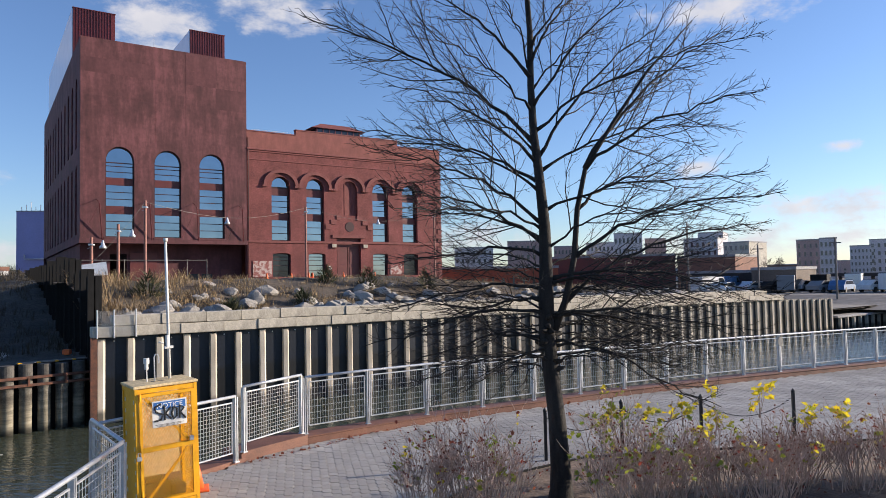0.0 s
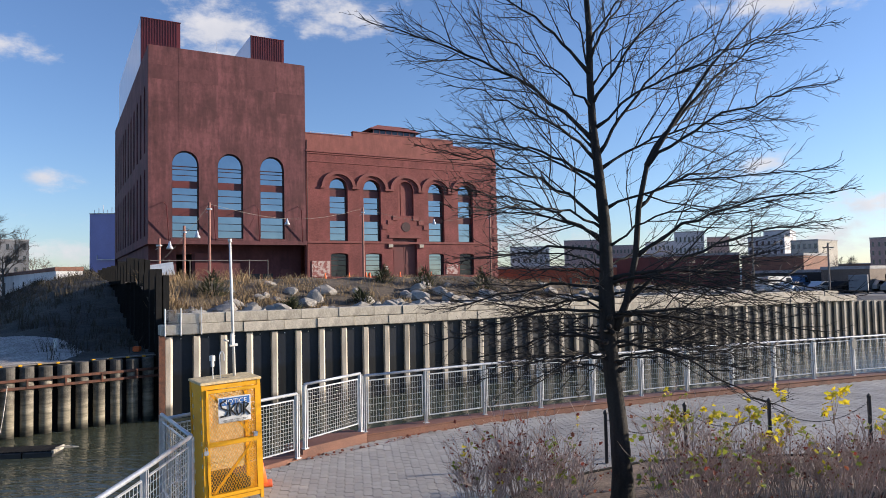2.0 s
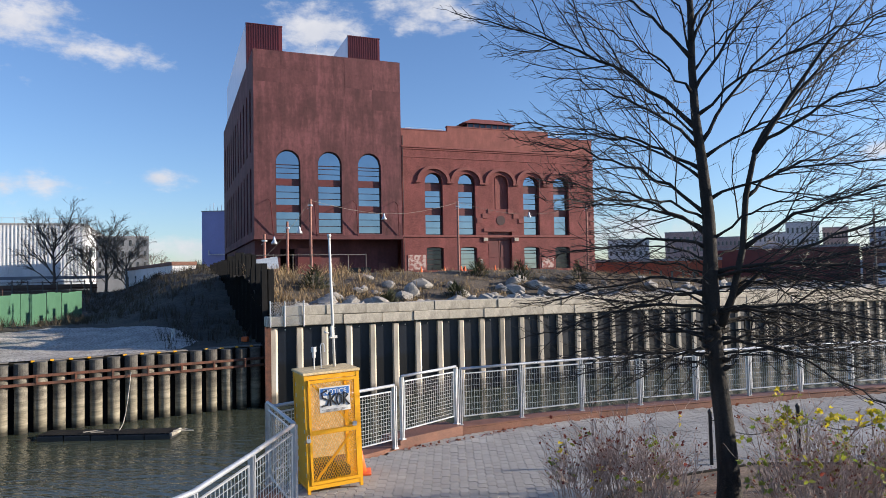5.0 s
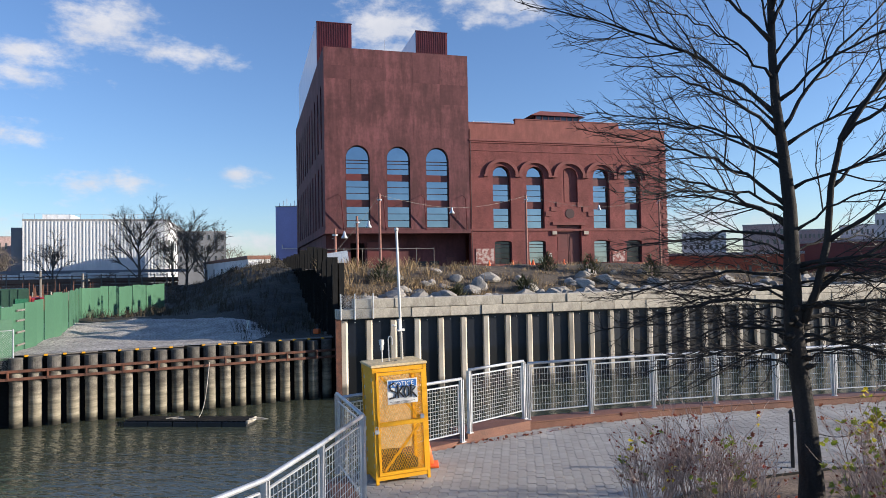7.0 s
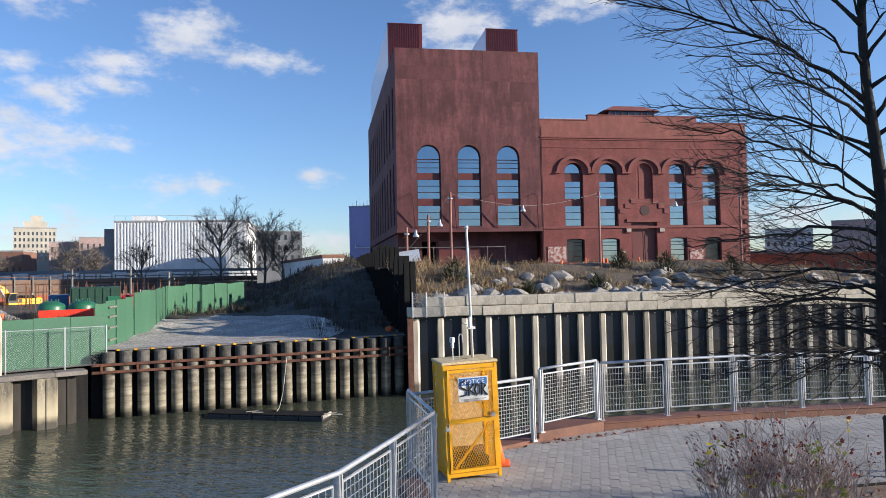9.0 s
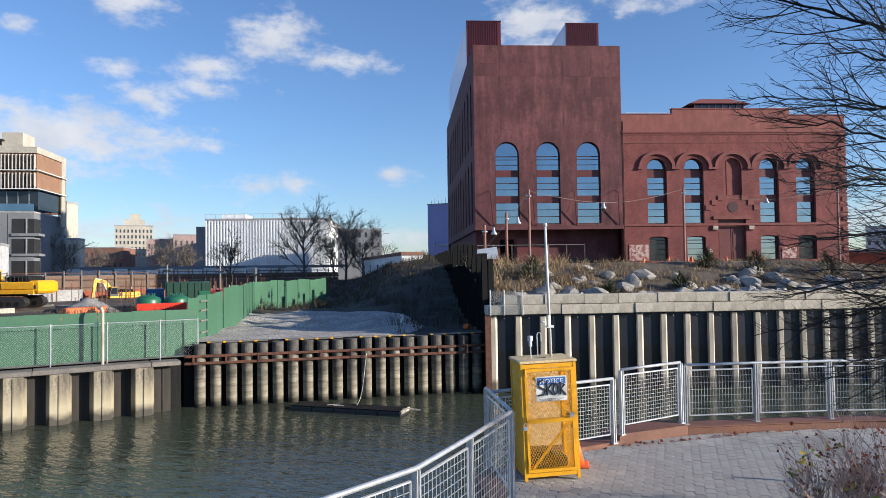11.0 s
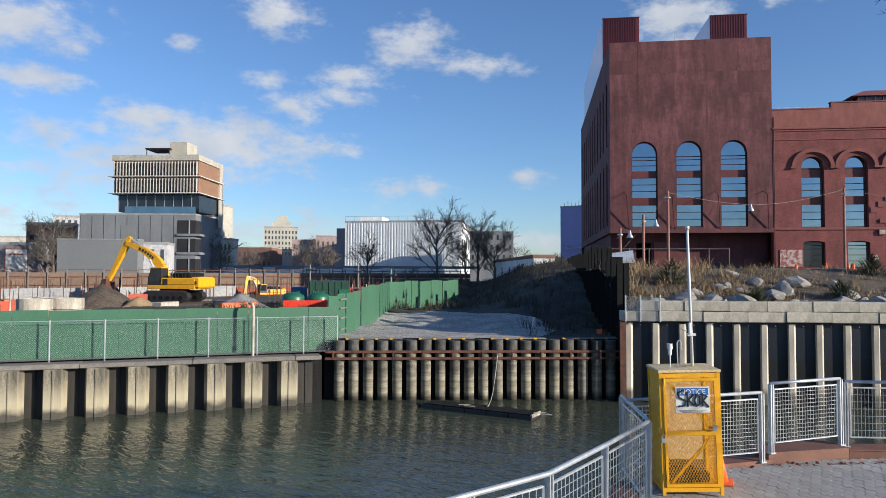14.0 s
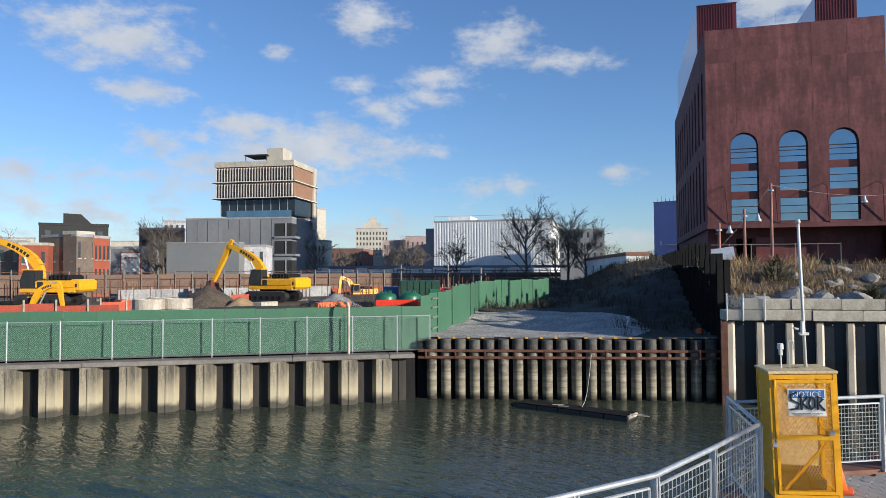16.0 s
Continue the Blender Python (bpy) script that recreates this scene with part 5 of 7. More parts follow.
def shrub(x, y, w_, h, seed, label, n_stem=40, yellow=0, brown=40, green=0):
    """Many thin forking canes from one root, with a few leaves and dark seed heads left at the tips."""
    r = random.Random(seed)
    sh = thing("shrub", pose(x, y, 0.02), label, "shrub", "shrubs in the bed")
    st_, ly, lb, lg = MB(), MB(), MB(), MB()

    def cane(p, d_, l_, rad, lvl):
        line = [p]
        for k in range(3):
            d_ = (d_ + Vector((r.gauss(0, 0.1), r.gauss(0, 0.1), r.gauss(0.03, 0.06)))).normalized()
            line.append(line[-1] + d_ * l_ / 3)
        st_.tube(line, [rad, rad * 0.85, rad * 0.7, rad * 0.45], n=4, cap=False)
        if lvl < 3:
            for k in range((3, 3, 2)[lvl] if l_ > 0.1 else 1):
                q = line[r.choice((1, 2, 2, 3))] if lvl else line[r.choice((2, 2, 3))]
                nd = (d_ + Vector((r.gauss(0, 0.5), r.gauss(0, 0.5), r.gauss(0.12, 0.3)))).normalized()
                cane(q, nd, l_ * r.uniform(0.3, 0.58), rad * 0.68, lvl + 1)
        e = line[-1]
        if lvl >= 1 and r.random() < brown / 100:
            leaf(lb, e, r.uniform(0.03, 0.07), r)
        if lvl >= 1 and r.random() < 0.06:
            lb.tube([e, e + d_ * 0.012, e + d_ * 0.022], [0.005, 0.009, 0.003], n=5)
        if lvl >= 1 and e.z > h * 0.45:
            for chance, mb in ((yellow, ly), (green, lg)):
                if r.random() < chance / 100:
                    for _ in range(4):
                        leaf(mb, e + Vector((r.gauss(0, 0.035), r.gauss(0, 0.035), r.gauss(0, 0.035))), r.uniform(0.045, 0.085), r)

    for i in range(n_stem):
        a = r.uniform(0, 6.28)
        rad = r.uniform(0, 0.34) * w_
        p = Vector((math.cos(a) * rad, math.sin(a) * rad * 0.8, 0))
        lean = r.uniform(0.05, 0.55)
        cane(p, Vector((math.cos(a) * lean, math.sin(a) * lean, 1)).normalized(), h * r.uniform(0.5, 0.8), r.uniform(0.0048, 0.0075), 0)
    tagged(part("cane", st_, "twig", sh), kind="stuff")
    for nm, mb, mt in (("withered_leaf", lb, "leaf_brown"), ("yellow_leaf", ly, "leaf_yellow"), ("green_leaf", lg, "leaf_green")):
        if mb.v:
            tagged(part(nm, mb, mt, sh), kind="stuff")
    return sh


shrub(-0.2, 8.0, 0.95, 0.82, 1, "bare red-brown shrub with a few withered leaves", 58, 0.2, 3.0, 0.7)
shrub(0.3, 8.25, 0.9, 1.02, 2, "bare red-brown shrub with withered leaves at the tips", 60, 0.15, 3.2, 0.5)
shrub(0.62, 7.9, 0.75, 0.86, 3, "bare brown shrub with a few olive leaves", 34, 0.3, 2, 1.4)
shrub(2.25, 9.2, 0.9, 1.2, 4, "tall thin shrub with green, red and brown leaves", 20, 0.8, 6, 3)
for i in range(12):
    xx = 1.95 + i * 0.46
    shrub(xx + rng.uniform(-0.1, 0.1), 8.2 + 0.1 * i + rng.uniform(-0.35, 0.35), 0.95, rng.uniform(0.72, 0.95), 20 + i, "bare shrub with yellow leaves at its tips" if i % 2 else "leafless twiggy shrub in the planting bed", 46, 0.3 * (i % 2), 2.0, 1.4 if i < 4 else 0.15)
# taller leafy shoots
SHOOTS = ((3.05, 9.0, 1.06), (3.5, 9.0, 1.02), (4.1, 9.1, 1.16), (4.75, 9.1, 0.9), (5.25, 9.2, 0.92), (2.7, 9.1, 0.8), (3.3, 8.8, 0.74), (2.2, 9.3, 0.95))
for i, (xx, yy, zz) in enumerate(SHOOTS):
    r = random.Random(70 + i)
    sh = thing("leafy_shoot", pose(xx, yy, 0.02), "slender shoot with bright yellow-green lobed leaves" if i < 5 else "slender shoot with green and yellow lobed leaves", "shrub", "leafy shoots in the bed")
    q = MB()
    q.tube([(0, 0, 0), (0.04, 0.02, zz * 0.6), (0, 0.03, zz)], [0.007, 0.005, 0.003], n=4)
    part("stem", q, "twig", sh)
    ly, lg = MB(), MB()
    for k in range(4):
        c = Vector((r.gauss(0, 0.08), r.gauss(0, 0.06), zz - 0.03 + r.gauss(0, 0.09)))
        q = MB()
        q.tube([(0.01, 0.02, zz * 0.72), (c.x * 0.6, c.y * 0.6, c.z - 0.06), c], [0.004, 0.003, 0.002], n=4)
        part("side_stem", q, "twig", sh)
        for _ in range(9):
            leaf(ly if r.random() < (0.85 if i < 5 else 0.4) else lg, c + Vector((r.gauss(0, 0.04), r.gauss(0, 0.04), r.gauss(0, 0.04))), r.uniform(0.06, 0.105), r)
    for nm, mb, mt in (("yellow_leaf", ly, "leaf_yellow"), ("green_leaf", lg, "leaf_green")):
        if mb.v:
            tagged(part(nm, mb, mt, sh), kind="stuff")
# fallen leaves on the mulch and the paving
fl_ = MB()
for i in range(420):
    u = rng.random()
    p = Vector((rng.uniform(0.2, 7), rng.uniform(7.2, 10.2), 0.035)) if u < 0.8 else Vector((rng.uniform(-3.1, -1.0), 0, 0.01))
    if u >= 0.8:
        p.y = 10.75 + (p.x + 3.1) * 1.12 - rng.uniform(0.03, 0.22)
    leaf(fl_, p, rng.uniform(0.03, 0.065), rng)
tagged(part("fallen_leaves", fl_, "leaf_brown"), "curled brown leaves fallen on mulch and paving", "leaves", kind="stuff")

# posts and chain round the bed
POSTS = [(1.5, 10.52), (2.8, 11.1), (4.2, 11.45), (5.9, 11.8)]
bp = MB()
bp.box(-0.022, 0.022, -0.022, 0.022, 0, 0.72, bevel=0.004)
bp.tube([(0, 0, 0.72), (0, 0, 0.75), (0, 0, 0.79)], [0.03, 0.034, 0.005], n=8)
first = None
for i, (x, y) in enumerate(POSTS):
    if first is None:
        first = thing("bollard", pose(x, y, 0.0), "slim black iron post with a ball top", "post", "posts round the bed")
        part("shaft", bp, "black", first)
    else:
        copy_thing(first, pose(x, y, 0.0))
for (x0, y0), (x1, y1) in zip(POSTS, POSTS[1:]):
    ch = MB()
    for k in range(40):
        u = (k + 0.5) / 40
        z = 0.66 - 0.28 * (1 - (2 * u - 1) ** 2)
        p = Vector((x0 + (x1 - x0) * u, y0 + (y1 - y0) * u, z))
        F = along((x0, y0), (x1, y1))[0]
        v = F.to_3x3() @ Vector((0.02, 0, 0))
        ch.tube([p - v, p + v], 0.0085 if k % 2 else 0.006, n=4)
    tagged(part("chain", ch, "black"), "black chain hung between iron posts", "chain", "chains round the bed")

# ---------------------------------------------------------------- green hoarding and wire fence
M["wire"] = M["galv"]
hb = MB()
hb.box(0.006, 1.214, 0, 0.03, 0, 1.9, bevel=0.004)
hbm = hb.mesh("board", M["green"])
hf1 = thing("hoarding", FL, "green painted plywood hoarding above the canal wall", "fence")
for i in range(-26, 11):
    o = part("board", hbm, "green", hf1)
    o.location = (i * 1.22 - 0.15, 0.75 + 0.012 * (i % 2), -0.62 + 0.015 * math.sin(i * 2.2))
tr_ = MB()
tr_.box(-32, 13.2, 0.79, 0.84, 0.9, 1.0)
part("rail", tr_, "wood_grey", hf1)
g_end = FL @ Vector((12.9, 0.75, 0))
LINE2 = [Vector((g_end.x, g_end.y, 0)), Vector((-28.4, 26.9, 0)), Vector((-37.0, 36.0, 0)), polar(40.1, 65)]
hf2 = thing("hoarding", pose(0, 0, 0), "green plywood hoarding running back beside the gravel lot", "fence")
i = 0
for p, q in zip(LINE2, LINE2[1:]):
    F, ln = along(p, q)
    n = int(ln / 1.22)
    for k in range(n):
        o = part("board", hbm, "green", hf2)
        o.matrix_local = F @ pose(k * ln / n, 0.015 * (k % 2), -0.45 + 0.38 * smooth(0, 6, i) + 0.05 * math.sin(i * 1.7), 0, 0, 2 * math.sin(i * 2.4)) @ Matrix.Diagonal((ln / n / 1.22, 1, 1.14, 1))
        i += 1
cf = thing("chain_link_fence", FL, "grey chain-link fence in front of the green hoarding", "fence")
for x in [0.57 + 1.87 * k for k in range(-14, 7)] + [13.2]:
    q = MB()
    q.tube([(x, 0.25, -0.64), (x, 0.25, 0.95)], 0.03, n=8)
    part("post", q, "galv", cf)
tl = MB()
tl.tube([(-25.6, 0.25, 0.9), (13.2, 0.25, 0.9)], 0.014, n=6)
part("top_wire", tl, "galv", cf)
ck = MB()
diamond(ck, -14.0, 13.2, -0.58, 0.9, 0.25, 0.085, 0.085, 0.0018)
tagged(part("chain_link", ck, "galv", cf), kind="stuff")
bp_ = MB()
bp_.tube([(9.75, 0.05, -0.64), (9.75, 0.05, 1.35), (9.72, 0.12, 1.46), (9.6, 0.3, 1.5)], 0.06, n=10)
tagged(part("pipe_post", bp_, "concrete"), "pale bent vent pipe at the hoarding", "pipe").matrix_world = FL
ldr = thing("timber_brace", pose(0, 0, 0), "timber rails bracing a gap in the hoarding", "brace")
F, ln = along(LINE2[0], LINE2[1])
for z in (0.15, 0.65, 1.1, 1.5):
    q = MB()
    q.box(1.6, 2.5, -0.06, -0.02, z, z + 0.07, m=F)
    part("rail", q, "wood_grey", ldr)

# ---------------------------------------------------------------- floating dock, ropes, posts at the pile wall
dk = thing("floating_dock", pose(0, 0, 0), "low dark floating dock with a pale end board", "dock")
DA, DB = Vector((-18.8, 20.25, 0)), Vector((-14.3, 21.2, 0))
F, ln = along(DA, DB)
for i in range(5):
    q = MB()
    q.box(i * ln / 5 + 0.02, (i + 1) * ln / 5 - 0.02, -0.1, 0.75, -2.75, -2.42, m=F, bevel=0.04)
    part("float", q, "black", dk)
for i in range(24):
    q = MB()
    q.box(i * ln / 24 + 0.015, (i + 1) * ln / 24 - 0.015, -0.08, 0.73, -2.42, -2.39, m=F)
    part("deck_board", q, "steel_dark", dk)
q = MB()
q.box(ln - 0.05, ln + 0.03, -0.1, 0.75, -2.52, -2.385, m=F, bevel=0.02)
part("end_cap", q, "concrete", dk)
q = MB()
for x in (1.5, 4.6):
    q.tube([F @ Vector((x, 0.1, -2.35)), F @ Vector((x + 0.4, 0.3, -2.34)), F @ Vector((x + 0.7, 0.1, -2.35)), F @ Vector((x + 0.3, 0.0, -2.34))], 0.02, n=5)
part("rope_coil", q, "concrete", dk)
for x, end in ((6.9, F @ Vector((2.6, 0.4, -2.36))),):
    rp = MB()
    a = FC @ Vector((x, -0.45, -0.7))
    rp.tube([a.lerp(end, u) - Vector((0, 0, 0.5 * math.sin(u * math.pi))) for u in (0, 0.15, 0.3, 0.5, 0.7, 0.85, 1)], 0.016, n=5)
    tagged(part("mooring_rope", rp, "concrete"), "slack pale mooring rope on the pile wall", "rope")
q = MB()
q.box(-0.07, 0.07, -0.07, 0.07, -0.15, 0.5, bevel=0.01)
tagged(part("marker_post", q, "white"), "short white square post on the gravel lot", "post").matrix_world = pose(-19.9, 29.6, 0)
q = MB()
q.box(-0.12, 0.12, -0.25, -0.1, -3.5, 0.78)
tagged(part("corner_post", q, "rust"), "rusted steel pile at the wall corner", "pile").matrix_world = FR @ pose(-0.15, -0.05, 0)
q = MB()
q.box(0, 0.28, 0, 0.24, 0, 0.24, bevel=0.04)
tagged(part("junction_box", q, "orange"), "small red box lying on the dark lot", "box").matrix_world = pose(-16.1, 29.2, -0.1)

gt = thing("wire_gate", FR, "galvanised chain-link gate at the end of the blocks", "gate")
for x in (-0.05, 0.55, 1.35):
    q = MB()
    q.tube([(x, -0.34, 0.75), (x, -0.34, 1.85)], 0.03, n=8)
    part("post", q, "galv", gt)
q = MB()
diamond(q, -0.05, 1.35, 0.8, 1.8, -0.34, 0.06, 0.06, 0.003)
tagged(part("chain_link", q, "galv", gt), kind="stuff")

# ---------------------------------------------------------------- boulders, dry grass and brush
rng = random.Random(11)


def boulder_mesh(seed):
    r = random.Random(seed)
    bm = bmesh.new()
    bmesh.ops.create_icosphere(bm, subdivisions=2, radius=0.5)
    cuts = [(Vector((r.uniform(-1, 1), r.uniform(-1, 1), r.uniform(-0.4, 1))).normalized(), r.uniform(0.26, 0.4)) for _ in range(9)]
    for v in bm.verts:
        for nrm, d_ in cuts:
            s_ = v.co.dot(nrm)
            if s_ > d_:
                v.co -= nrm * (s_ - d_)
        v.co += Vector((noise.noise(v.co * 3 + Vector((seed, 0, 0))), noise.noise(v.co * 3 + Vector((0, seed, 0))), 0)) * 0.05
        v.co.z *= 0.72
    me = bpy.data.meshes.new("boulder")
    bm.to_mesh(me)
    bm.free()
    me.materials.append(M["boulder"])
    return me


bms = [boulder_mesh(s) for s in range(8)]
for i in range(300):
    x = rng.uniform(1.5, 46)
    y = rng.triangular(0.5, 7, 1.6) if i > 110 else rng.uniform(0.4, 1.4)
    s_ = rng.triangular(0.35, 1.35, 0.6) * (1.0 if x < 34 else 0.8)
    o = new("boulder", bms[i % 8])
    tagged(o, "grey angular boulder on the bank above the wall" if s_ < 0.8 else "large pale angular boulder on the bank above the wall", "boulder", "boulders on the bank")
    o.matrix_world = FR @ pose(x, y, berm_z(x, y) + 0.16 * s_, rng.uniform(-15, 15), rng.uniform(-15, 15), rng.uniform(0, 360)) @ Matrix.Diagonal((s_ * rng.uniform(0.9, 1.5), s_, s_ * rng.uniform(0.7, 1.1), 1))


def tufts(name, label, n, place, mat_, h, spread, blades=14):
    mb = MB()
    for i in range(n):
        p, k = place()
        for _ in range(blades):
            a = rng.uniform(0, 6.28)
            l_ = h * k * rng.uniform(0.5, 1.2)
            b = p + Vector((rng.gauss(0, 0.1), rng.gauss(0, 0.1), 0)) * spread * 2
            t = b + Vector((math.cos(a), math.sin(a), 0)) * spread * l_ * rng.uniform(0.3, 1.2) + Vector((0, 0, l_))
            m_ = (b + t) / 2 + Vector((0, 0, 0.12 * l_))
            w_ = Vector((-math.sin(a), math.cos(a), 0)) * 0.007 * (1 + l_)
            mb.add([b - w_, b + w_, m_ + w_ * 0.8, m_ - w_ * 0.8, t], [(0, 1, 2, 3), (3, 2, 4)])
    return tagged(part(name, mb, mat_), label, "grass" if "grass" in name else "brush", kind="stuff")


def on_berm():
    x, y = rng.uniform(0.3, 52), rng.triangular(0.4, 12, 3)
    p = FR @ Vector((x, y, berm_z(x, y) - 0.05))
    return p, 1.0 if x > 9 else 1.5


def on_left_berm():
    x, y = rng.uniform(0.2, 6), rng.uniform(2.5, 10)
    return FR @ Vector((x, y, berm_z(x, y) - 0.05)), 1.0


def on_lot():
    x, y = rng.uniform(4, 60), rng.uniform(0.4, 26)
    while math.hypot((x - 8.5) / 8.6, (y - 11) / 7.4) < 1:
        x, y = rng.uniform(1, 60), rng.uniform(0.4, 26)
    return FS @ Vector((x, y, lot_z(x, y) - 0.05)), rng.uniform(0.5, 1.3)


tufts("dry_grass", "straw-coloured dry grass tufts between the boulders", 1300, on_berm, "drygrass", 0.28, 0.8)
tufts("brush", "dry brown brush on the bank's corner", 46, on_left_berm, "drygrass", 0.7, 0.9, 22)
tufts("scrub", "brown scrub coloured dark for the lot's shade", 1700, on_lot, "brush", 0.6, 0.7)
M["evergreen"] = mat("dark_evergreen", (0.045, 0.06, 0.03), (0.08, 0.075, 0.035), rough=0.9, scale=2, fine=12, bump=0, rnd=0.6)


def bush(x, y, w_, h, seed, label):
    r = random.Random(seed)
    mb = MB()
    base = FR @ Vector((x, y, berm_z(x, y) - 0.1))
    b = thing("bush", Matrix.Translation(base), label, "bush", "bushes on the bank")
    for i in range(420):
        u = r.random()
        rad = w_ * 0.6 * math.sqrt(1 - u * u) * r.uniform(0.3, 1)
        a = r.uniform(0, 6.28)
        p = Vector((math.cos(a) * rad, math.sin(a) * rad, u * h * 0.62 * (1 + 0.3 * math.sin(a * 3 + seed))))
        t = p + Vector((math.cos(a) * 0.22, math.sin(a) * 0.22, r.uniform(0.05, 0.3)))
        w2 = Vector((-math.sin(a), math.cos(a), 0)) * 0.035
        mb.add([p - w2, p + w2, t], [(0, 1, 2)])
    tagged(part("foliage", mb, "evergreen", b), kind="stuff")
    q = MB()
    q.tube([(0, 0, 0), (0, 0, h * 0.45)], [0.05, 0.01], n=6)
    part("stem", q, "twig", b)


for i, (x, y, w_, h) in enumerate([(15.5, 6, 1.6, 1.5), (10.0, 3, 1.1, 1.0), (19.0, 5, 1.3, 1.7), (6.0, 2.2, 1.0, 0.9), (13.2, 7, 1.2, 1.3), (3.0, 5.0, 1.7, 1.6)]):
    bush(x, y, w_, h, i, "dark olive bush among the boulders")


# ---------------------------------------------------------------- lamp poles with strung pendant lamps
M["pole_red"] = mat("red_brown_pole", (0.30, 0.13, 0.10), (0.22, 0.10, 0.08), rough=0.7, scale=3, fine=20, bump=0.1)
tops = []
for az_, el_, dist in ((23.33, 6.5, 50), (11.2, 6.17, 62), (25.2, 4.67, 50), (27.0, 3.66, 48), (0.65, 5.6, 72)):
    p = polar(az_, dist)
    zt = 2.75 + dist * math.tan(radians(el_))
    lp = thing("lamp_pole", pose(p.x, p.y, 2.0), "slender red-brown pole carrying lamp cables", "pole", "lamp poles in the yard")
    q = MB()
    q.tube([(0, 0, 0), (0, 0, zt - 2.0)], [0.11, 0.09], n=10)
    part("shaft", q, "pole_red", lp)
    q = MB()
    q.box(-0.14, 0.14, -0.14, 0.14, zt - 2.5, zt - 2.4)
    q.tube([(0, 0, zt - 2.6), (-0.25, 0, zt - 2.7)], 0.02, n=5)
    part("bracket", q, "galv", lp)
    tops.append(Vector((p.x, p.y, zt - 0.1)))


def pendant(p, ceil_):
    pd = thing("pendant_lamp", Matrix.Translation(p), "small galvanised bell-shaped lamp hung on a cable", "lamp", "pendant lamps in the yard")
    q = MB()
    q.tube([(0, 0, 0), (0, 0, 0.1), (0, 0, 0.22), (0, 0, 0.4), (0, 0, 0.5)], [0.21, 0.19, 0.11, 0.07, 0.04], n=14)
    part("shade", q, "galv", pd, smooth=True)
    q = MB()
    q.tube([(0, 0, 0.5), (0, 0, ceil_ - p.z)], 0.012, n=4)
    part("cord", q, "black", pd)


for az_, el_, dist in ((17.33, 4.75, 52), (26.24, 2.85, 46), (24.24, 3.7, 47), (5.3, 4.7, 66)):
    p = polar(az_, dist)
    p.z = 2.75 + dist * math.tan(radians(el_))
    pendant(p, p.z + 1.05)
cb = MB()
for a, b, sag in ((tops[0], tops[1], 1.0), (tops[0], tops[3] - Vector((0, 0, 1.5)), 0.2), (tops[1], tops[4], 1.0), (tops[2], tops[0] - Vector((0, 0, 1)), 0.5)):
    cb.tube([a.lerp(b, u) - Vector((0, 0, sag * math.sin(u * math.pi))) for u in [k / 10 for k in range(11)]], 0.011, n=4)
tagged(part("lamp_cable", cb, "black"), "thin cables strung between the lamp poles", "cable")
fp = thing("site_fence", pose(0, 0, 0), "galvanised pipe fence on top of the bank", "fence")
for k in range(7):
    p = FR @ Vector((0.8 + k * 1.1, 10.5, 2.7))
    q = MB()
    q.tube([p, p + Vector((0, 0, 1.5))], 0.022, n=6)
    part("post", q, "wood_grey", fp)
q = MB()
q.tube([FR @ Vector((0.8, 10.5, 4.15)), FR @ Vector((7.4, 10.5, 4.15))], 0.02, n=6)
part("rail", q, "wood_grey", fp)
for k in range(1):
    q = MB()
    q.box(0, 1.3, 0, 0.05, 0, 0.7)
    tagged(part("panel_board", q, "galv"), "pale grey sheet leaning on the pipe fence", "board", "boards at the fence").matrix_world = FR @ pose(0.9 + k * 2.4, 10.35, 3.2, -6, 8 * (k - 1), 0)
pb = MB()
pb.box(18.1, 20.4, -0.012, 0.058, 3.5, 5.4)
M["pale_scrawl"] = mat("weathered_pale_paint", (0.26, 0.095, 0.085), (0.46, 0.36, 0.33), rough=0.9, scale=2.2, fine=8, bump=0, spread=(0.45, 0.55), detail=8)
part("painted_patch", pb, "pale_scrawl", hall, "patch of weathered pale spray paint")
pb = MB()
pb.box(36.6, 38.4, -0.012, 0.058, 3.6, 4.9)
part("painted_patch", pb, "pale_scrawl", hall, "patch of weathered pale spray paint")
sgb = MB()
sgb.box(27.55, 28.25, -0.05, 0.055, 4.0, 5.0)
sgp = part("letter_sign", sgb, "brick_trim", hall, "small sign with a white letter")
tx = bpy.data.curves.new("letter", "FONT")
tx.body, tx.size, tx.align_x, tx.extrude = "B", 0.75, "CENTER", 0.01
txo = new("letter", tx)
txo.parent = sgp
txo.matrix_local = pose(27.9, -0.062, 4.25, 90, 0, 0)
txo.data.materials.append(M["white"])
cone0 = None
for k, x in enumerate((19.2, 22.2, 24.4, 24.9, 26.6, 29.0, 33.4)):
    q = BF @ Vector((x, -1.6, 2.95))
    if cone0 is None:
        cone0 = thing("barrier_cone", Matrix.Translation(q), "small orange and white barrier cone by the hall", "cone", "cones at the hall")
        c_ = MB()
        c_.tube([(0, 0, 0), (0, 0, 1.0)], [0.24, 0.05], n=10)
        part("cone", c_, "orange", cone0)
    else:
        copy_thing(cone0, Matrix.Translation(q))

